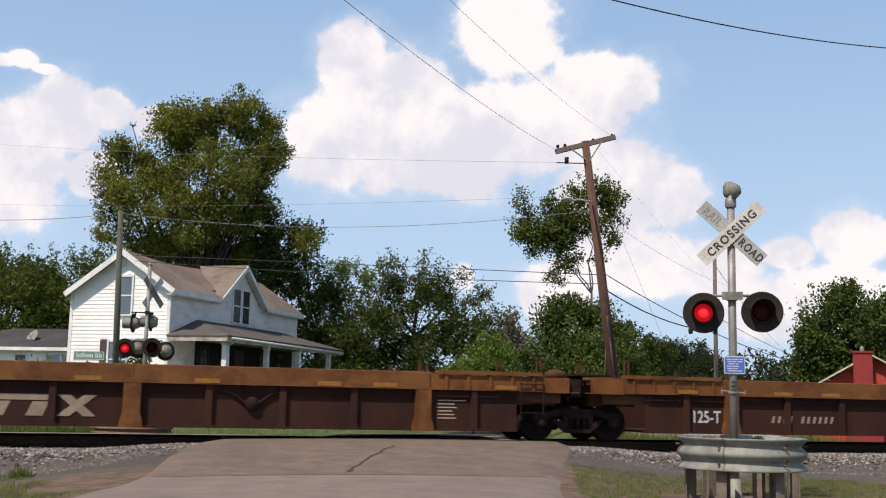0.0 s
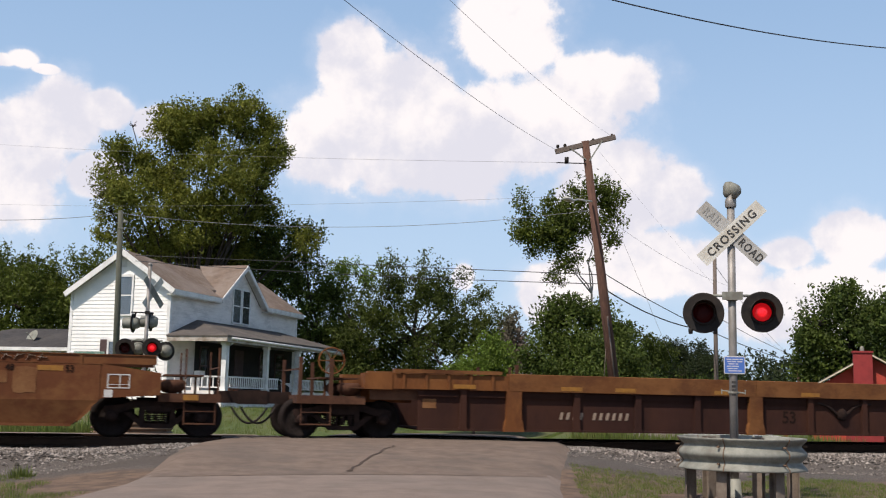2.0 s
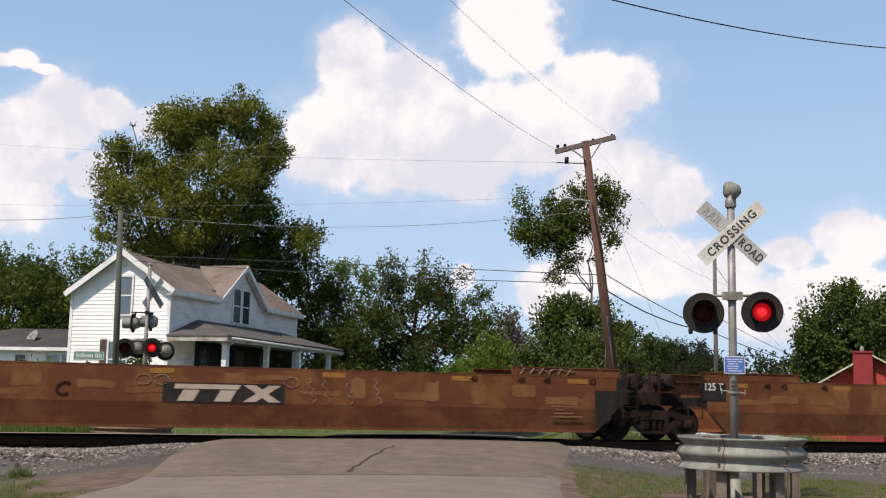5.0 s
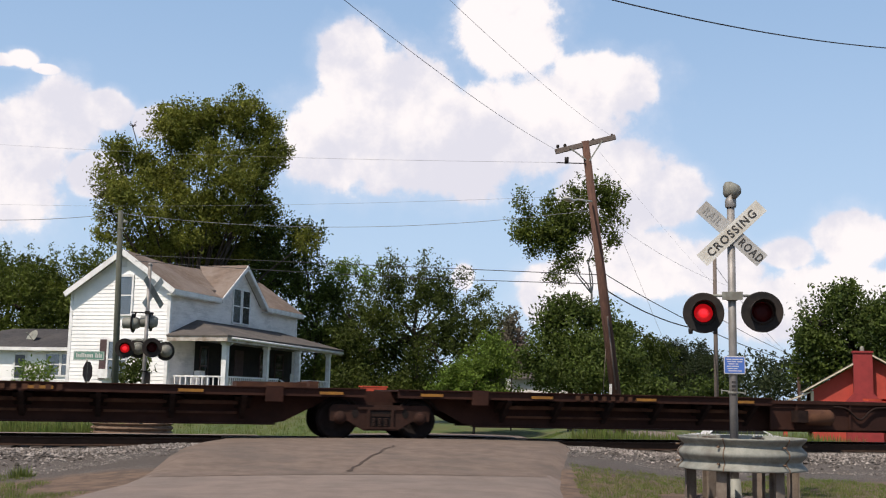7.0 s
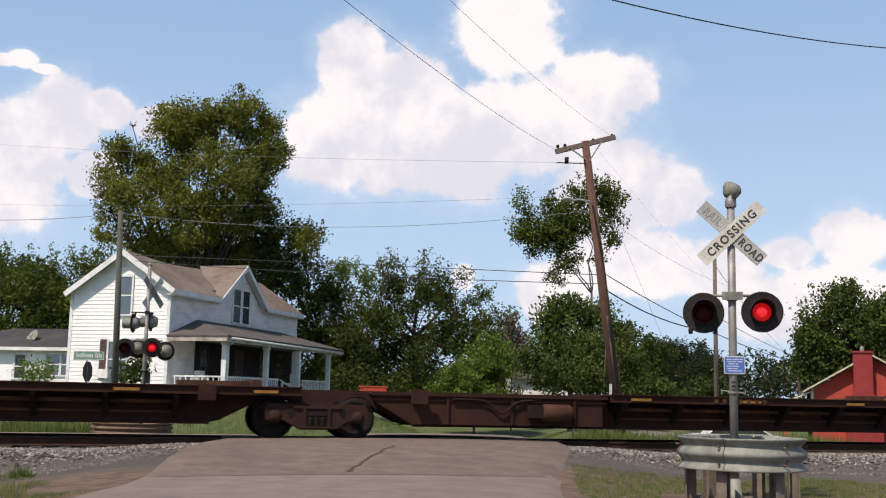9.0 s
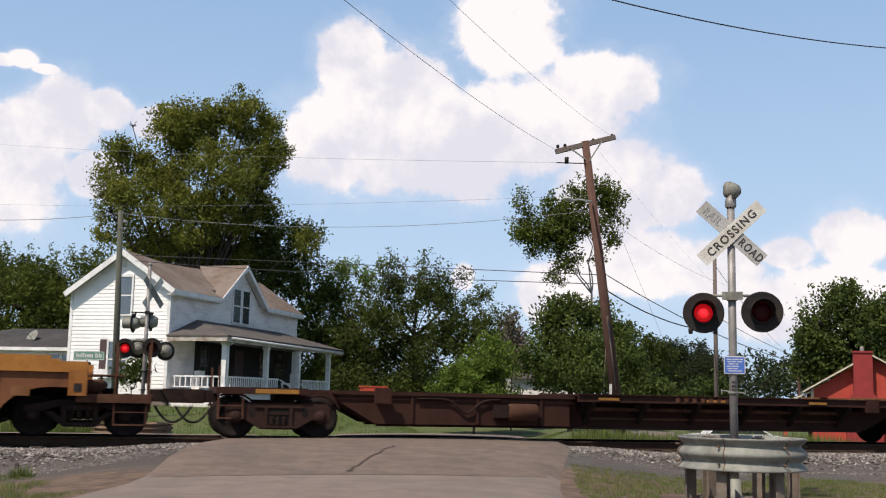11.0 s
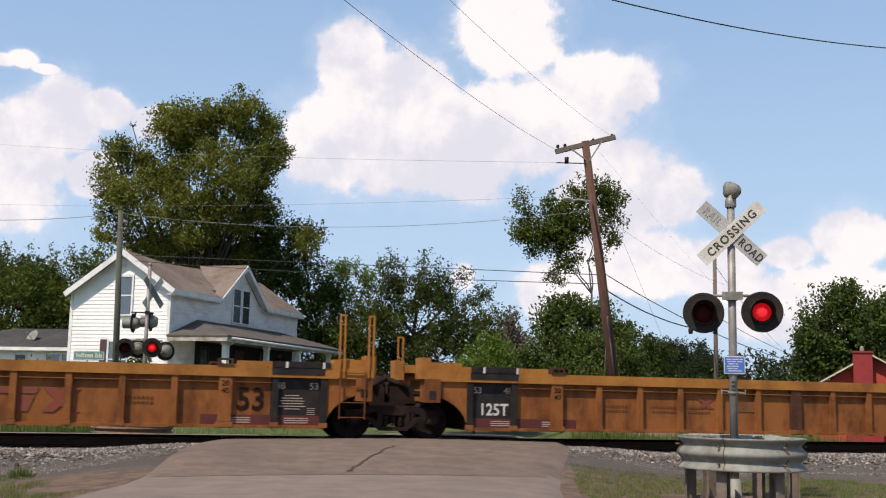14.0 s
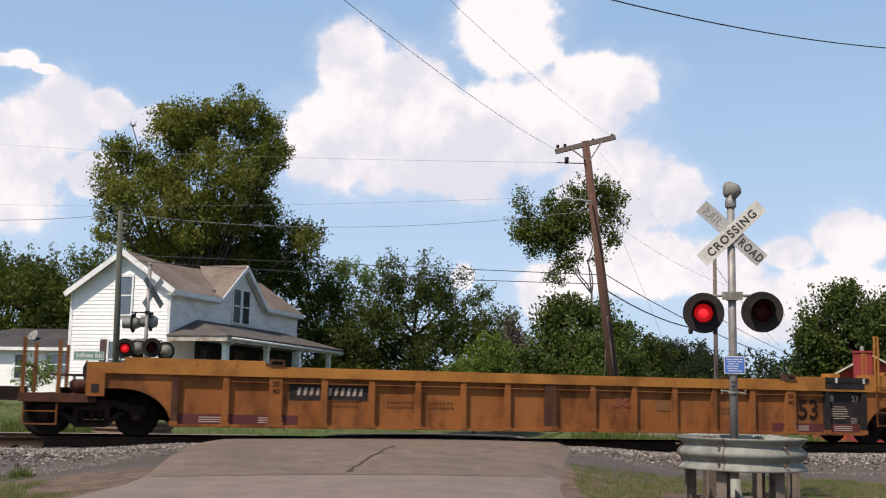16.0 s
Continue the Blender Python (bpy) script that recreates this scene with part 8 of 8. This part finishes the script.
def build_train():
    # brown units with deep chords
    trucks = [22.78, 3.36, -16.07, -35.58]
    for i, (a, b) in enumerate(zip(trucks[1:], trucks)):
        c = deep_chord_unit((a + b) / 2, ("joint" if i < 2 else "end", "joint" if i > 0 else "end"), "brown three-unit well car platform with yellow-brown top chord")
        CARS.append(c)
        yp = -1.372
        if i in (0, 2):
            number_bars(c, -4.95, -3.2, 0.50, 0.66, BUFF, 11, y=yp, lean=0.04)
        if i == 2:
            word(c, "53", 0.95, 0.62, 0.3, NUMBERDARK, y=yp - 0.004)
            add_mark(c, -8.05, -7.75, 0.7, 0.9, TANPATCH, y=yp)
        if i == 1:
            logo(c, -2.85, 0.42, 0.84, BUFF, y=yp, w=2.15)
            add_mark(c, -4.2, -3.85, 0.55, 0.82, TANPATCH, y=yp)
        if i < 2:
            word(c, "125-T", -6.62, 0.60, 0.29, WHITE, y=yp - 0.004, wide=0.82)
            word(c, "C", -6.0, 0.88, 0.2, NUMBERDARK, y=-1.499)
        bm = B()
        for k in range(6):
            box(bm, (6.35, yp - 0.004, 0.86 - 0.075 * k), (6.35 + (0.62 if k == 0 else 0.32 + 0.05 * (k % 3)), yp, 0.885 - 0.075 * k))
        part("stencil_lines", bm, CHALK, c, "rows of small stencilled print")
        bm = B()
        pts = [Vector((1.7 + 1.5 * t, -1.40, 0.97 - 0.30 * math.exp(-((t - 0.45) / 0.2) ** 2))) for t in [k / 24 for k in range(25)]]
        tube(bm, pts, 0.035)
        lathe(bm, [(0.0, 0.06), (0.12, 0.05), (0.15, 0.0), (0.12, -0.05), (0.0, -0.06)], 10, pose(2.38, -1.41, 0.72, 90, 0, 0))
        part("brake_pipe", bm, IRON, c, "looped brake pipe")
    # smooth oxide-brown units
    trucks = [-39.35, -58.82, -78.27, -97.7]
    for i, (a, b) in enumerate(zip(trucks[1:], trucks)):
        c = husky_unit((a + b) / 2, ("joint" if i < 2 else "end", "joint" if i > 0 else "end"), "smooth oxide-brown well car platform with worn primer patches")
        CARS.append(c)
        yp = -1.502
        if i == 0:
            word(c, "53", -7.55, 0.62, 0.58, NUMBERDARK, y=yp - 0.008, wide=0.85)
        else:
            bm = B()
            for k in range(6):
                box(bm, (7.0 + 0.06 * (k % 3), yp - 0.004, 0.55 + 0.075 * k), (7.75 - 0.11 * (k * 2 % 5), yp, 0.585 + 0.075 * k))
            part("stencil_lines", bm, HUSKYPALE, c, "worn rows of pale print", kind="stuff")
        for x, tx in ((-8.2, "53"), (-7.0, "48"), (-6.55, "45"), (-5.45, "40"), (8.0, "53"), (6.9, "48"), (6.3, "45"), (5.2, "40")):
            word(c, tx, x, 1.34, 0.13, NUMBERDARK, y=yp - 0.008)
        if i == 0:
            number_bars(c, 1.95, 4.6, 0.78, 1.0, WHITE, 11, y=yp, lean=0.07, back=BLACKPAINT)
            word(c, "A", 1.25, 0.86, 0.3, NUMBERDARK, y=yp - 0.008, shear=0.2)
            bm = B()
            for x0, x1, z0, z1 in ((8.72, 8.74, 0.98, 1.26), (9.13, 9.15, 0.98, 1.26), (8.72, 9.15, 0.98, 1.0), (8.72, 9.15, 1.24, 1.26), (8.95, 8.97, 1.0, 1.26), (8.72, 9.15, 1.05, 1.06)):
                box(bm, (x0, -1.499, z0), (x1, -1.494, z1))
            box(bm, (8.67, -1.499, 0.8), (8.83, -1.494, 0.95))
            part("data_panel", bm, WHITE, c, "white-framed data panel")
        else:
            word(c, "C", -3.25, 0.94, 0.3, NUMBERDARK, y=yp - 0.008, shear=0.2)
            logo(c, -1.2, 0.76, 1.10, LOGOTAN, y=yp, back=BLACKPAINT, w=2.2)
        if i > 0:
            bm = B()
            rng = random.Random(5 + i)
            for x in (-1.7, -1.35, 1.25, 1.6, 1.9, 2.4, 3.0):
                pts = [Vector((x + (0.15 * math.sin(k * 0.62) if x < 1.5 else 0.05 * math.sin(k * 1.3) + 0.012 * k), -1.512, 1.28 - (0.13 * (1 - math.cos(k * 0.62)) * 0.8 if x < 1.5 else 0.04 * k))) for k in range(14)]
                for p, q in zip(pts, pts[1:]):
                    bar(bm, p, q, 0.009, 0.006)
            part("chalk_scrawl", bm, CHALK, c, "loose chalk-white spray scrawl")
        if i < 2:
            add_mark(c, -8.72 - 0.02, -8.0 - 0.1, 0.98, 1.40, BLACKPAINT, y=yp)
            word(c, "125 T", -8.42 if i else -8.42, 1.30, 0.18, WHITE, y=yp - 0.008, wide=0.9)
        if i > 0:
            bm = B()
            prism(bm, [(8.08, 0.24), (8.62, 0.78), (8.62, 1.16), (8.05, 1.16)], -1.508, -1.503, "y")
            part("black_end_panel", bm, BLACKPAINT, c)
        # scrawl on the raised flange
        bm = B()
        for k in range(6):
            x = 6.3 + k * 0.22
            bar(bm, (x, -1.475, 1.5), (x + 0.08, -1.475, 1.62), 0.03, 0.006)
            bar(bm, (x, -1.475, 1.61 - 0.05 * (k % 2)), (x + 0.17, -1.475, 1.61 - 0.03 * (k % 3)), 0.03, 0.006)
        part("faded_scrawl", bm, CHALK, c, "faded grey-white scrawl")
    # five spine units
    trucks = [-101.7, -117.9, -135.15, -152.28, -169.2, -185.95]
    for i, (a, b) in enumerate(zip(trucks[1:], trucks)):
        c = spine_unit((a + b) / 2, (b - a) / 2, ("joint" if i < 4 else "end", "joint" if i > 0 else "end"), "empty dark brown spine car platform with yellow reflectors", flip=1 if i == 0 else -1, tank=i in (0, 2, 4))
        CARS.append(c)
        if i in (0, 2, 4):
            bm = B()
            for x in (6.1, 6.7):
                for s in (-1, 1):
                    box(bm, (x - 1.0 * (x > 6.5), s * 1.0 - 0.12, 1.075), (x + 0.25, s * 1.0 + 0.12, 1.135))
            part("hitch_pad", bm, BRIGHTRED if i == 0 else TANPATCH, c, "faded red hitch pad")
        if i > 0 and i < 4:
            bm = B()
            box(bm, (5.6, -0.5, 1.07), (7.3, 0.5, 1.19))
            box(bm, (7.1, -0.9, 1.07), (7.3, 0.9, 1.22))
            part("hitch_plate", bm, RUST, c, "rusty folded trailer hitch")
        stc = stencil(B(), -0.3 + (1 if i else -3.4), 1.2 + (1 if i else -3.4), 0.93, 1.04, -1.251, 7, 0.0, 0.5)
        part("stencilled_number", stc, RUST, c, "faint row of plain marks", kind="stuff")
    # single gold-brown well car
    c = ribbed_well(-199.58, ("end", "end"), "gold-brown ribbed well car with faded markings", PANEL, GOLDTOP, GOLDRIB, (-8, 8), 0)
    CARS.append(c)
    number_bars(c, -5.68, -4.15, 0.90, 1.06, CHALK, 11, back=NUMBERDARK)
    load_marks(c)
    logo(c, 3.2, 0.85, 1.08, LOGOTAN, w=1.75, back=NUMBERDARK)
    word(c, "53", 5.45, 0.98, 0.25, NUMBERDARK)
    add_mark(c, 6.55, 7.0, 0.74, 0.98, TANPATCH)
    add_mark(c, 8.4, 8.75, 0.80, 0.98, TANPATCH, y=-1.445)
    add_mark(c, -8.0, -7.75, 0.5, 0.72, WHITE)
    add_mark(c, 7.75, 7.98, 0.5, 0.72, WHITE)
    add_mark(c, 7.2, 7.6, 0.52, 0.75, NUMBERDARK, label="stencilled data panel")
    # three golden units
    trucks = [-213.2, -232.4, -251.8, -271.15]
    mids = [-222.79, -242.18, -261.5]
    for i, x in enumerate(mids):
        c = ribbed_well(x, ("joint" if i < 2 else "end", "joint" if i > 0 else "end"), "golden three-unit ribbed well car platform with black panels", GOLD, GOLDTOP, GOLD, (-8, 8), 1)
        CARS.append(c)
        load_marks(c)
        word(c, "53", 6.6, 0.80, 0.48, NUMBERDARK, wide=0.95)
        for a, b in ((-8.1, -7.0), (7.0, 8.1)):
            if (a < 0 and i == 2) or (a > 0 and i == 0):
                continue
            add_mark(c, a, b, 0.30, 1.28, BLACKPAINT, y=-1.389, label="black painted panel")
            add_mark(c, a, b + 0.12 * (a > 0), 1.492, 1.606, BLACKPAINT, "guide_cover", y=-1.515, label="black padded guide cover")
            add_mark(c, a, b, 1.33, 1.485, BLACKPAINT, y=-1.5025)
            for q in (a + 0.28, b - 0.05):
                add_mark(c, q, q + 0.05, 1.47, 1.6, WHITE, "white_tick", y=-1.5195)
            bm = B()
            for k, w in enumerate((0.30, 0.42, 0.50, 0.44, 0.55, 0.34)):
                box(bm, ((a + b) / 2 - w / 2 - 0.1, -1.397, 0.90 - 0.055 * k), ((a + b) / 2 + w / 2 - 0.1, -1.394, 0.917 - 0.055 * k))
            for k in range(4):
                box(bm, ((a + b) / 2 + 0.22, -1.397, 0.64 - 0.04 * k), ((a + b) / 2 + 0.38, -1.394, 0.652 - 0.04 * k))
            if a > 0:
                part("stencil_lines", bm, CHALK, c, "rows of small white print")
            else:
                bm.free()
                word(c, "125T", (a + b) / 2 + 0.02, 0.68, 0.27, WHITE, y=-1.397, wide=0.9)
            for xx, tx in ((a + 0.2, "53" if a < 0 else "48"), (b - 0.2, "48" if a < 0 else "53")):
                word(c, tx, xx, 1.10, 0.15, CHALK, y=-1.397)
        for a, b in ((-8.1, -5.6), (5.6, 8.1)):
            add_mark(c, a, b, 0.29, 0.50, MAROON, y=-1.3915, label="maroon painted lower panel")
            bm = B()
            for q in (a + 0.5, b - 0.8):
                for k in range(3):
                    box(bm, (q, -1.399, 0.43 - 0.045 * k), (q + 0.5, -1.397, 0.45 - 0.045 * k))
            part("stencil_lines", bm, CHALK, c)
        if i in (0, 2):
            number_bars(c, 4.0 if i == 0 else -5.66, 5.4 if i == 0 else -4.22, 0.92, 1.08, CHALK, 11, back=BLACKPAINT)
            bm = B()
            q = 1.75 if i == 2 else -2.35
            for k in (-1, 1):
                prism(bm, [(q - 0.22, 0.80 if k < 0 else 1.02), (q - 0.08, 0.80 if k < 0 else 1.02), (q + 0.22, 1.02 if k < 0 else 0.80), (q + 0.08, 1.02 if k < 0 else 0.80)], -1.394 - 0.001 * k, -1.391 - 0.001 * k, "y")
            part("owner_mark", bm, LOGORED, c, "small faded red mark")
            add_mark(c, q + 0.85, q + 1.3, 0.74, 0.98, TANPATCH, "painted_patch", label="pale repainted square")
        if i == 1:
            logo(c, 1.15, 0.50, 0.98, LOGORED, w=2.1)
            word(c, "45", -2.0, 0.72, 0.42, LOGORED)
        for q in (-4.6, -3.4, -2.5, 4.4):
            bm = B()
            for k in range(2):
                for j in range(7):
                    box(bm, (q - 0.3 + j * 0.085, -1.394, 0.80 - 0.10 * k), (q - 0.25 + j * 0.085, -1.391, 0.84 - 0.10 * k))
            part("stencil_lines", bm, FAINT, c)


HUSKYPALE = mat("pale_oxide_patch", (0.22, 0.10, 0.05), (0.17, 0.07, 0.034), 4.0, 0.85)
GOLDRIB = mat("gold_rib_paint", (0.29, 0.116, 0.030), (0.21, 0.078, 0.022), 2.0, 0.75, stain=(0.10, 0.038, 0.014), stain_scale=1.6, stain_amount=0.6, stretch=(1, 1, 0.5), spec=0.2)
PANEL = mat("gold_brown_panel_paint", (0.205, 0.076, 0.027), (0.150, 0.053, 0.020), 1.3, 0.8, stain=(0.062, 0.022, 0.011), stain_scale=1.5, stain_amount=0.75, stretch=(1, 1, 0.45))
build_train()


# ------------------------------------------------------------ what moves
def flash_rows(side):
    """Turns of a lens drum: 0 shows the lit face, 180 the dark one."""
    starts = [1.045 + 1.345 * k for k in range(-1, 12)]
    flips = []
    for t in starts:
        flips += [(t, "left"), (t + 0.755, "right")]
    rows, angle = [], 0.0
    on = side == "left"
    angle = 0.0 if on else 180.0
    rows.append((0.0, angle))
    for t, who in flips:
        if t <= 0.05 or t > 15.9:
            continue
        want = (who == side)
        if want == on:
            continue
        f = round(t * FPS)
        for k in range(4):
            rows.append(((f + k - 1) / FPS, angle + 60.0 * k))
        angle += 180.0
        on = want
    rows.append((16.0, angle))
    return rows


def motions():
    for c in CARS:
        x = c.matrix_world.translation.x
        walk(c, [(t / 2, pose(x + ran(t / 2), 0, 0)) for t in range(33)])
    for w, a, car in AXLES:
        # wheels are keyed step by step while they roll past the crossing
        home = HOME[car.name] + w.parent.location.x + a
        first, last, rows = None, None, []
        for f in range(0, 481):
            t = f / FPS
            x = home + ran(t)
            if -10.0 < x < 14.0:
                first = f if first is None else first
                last = f
        first = 0 if first is None else first
        last = 1 if last is None else last
        spots = sorted({0, *range(first, last + 1), 480})
        turn, prev = 0.0, 0
        for f in spots:
            if first < f <= last:
                turn += math.degrees((ran(f / FPS) - ran(prev / FPS)) / 0.42)
            prev = f
            rows.append((f / FPS, Matrix.Translation((a, 0, 0.43)) @ Matrix.Rotation(radians(turn), 4, "Y")))
        walk(w, rows)
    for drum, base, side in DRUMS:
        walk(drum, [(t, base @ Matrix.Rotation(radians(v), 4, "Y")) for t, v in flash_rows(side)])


HOME = {c.name: c.location.x for c in CARS}
motions()
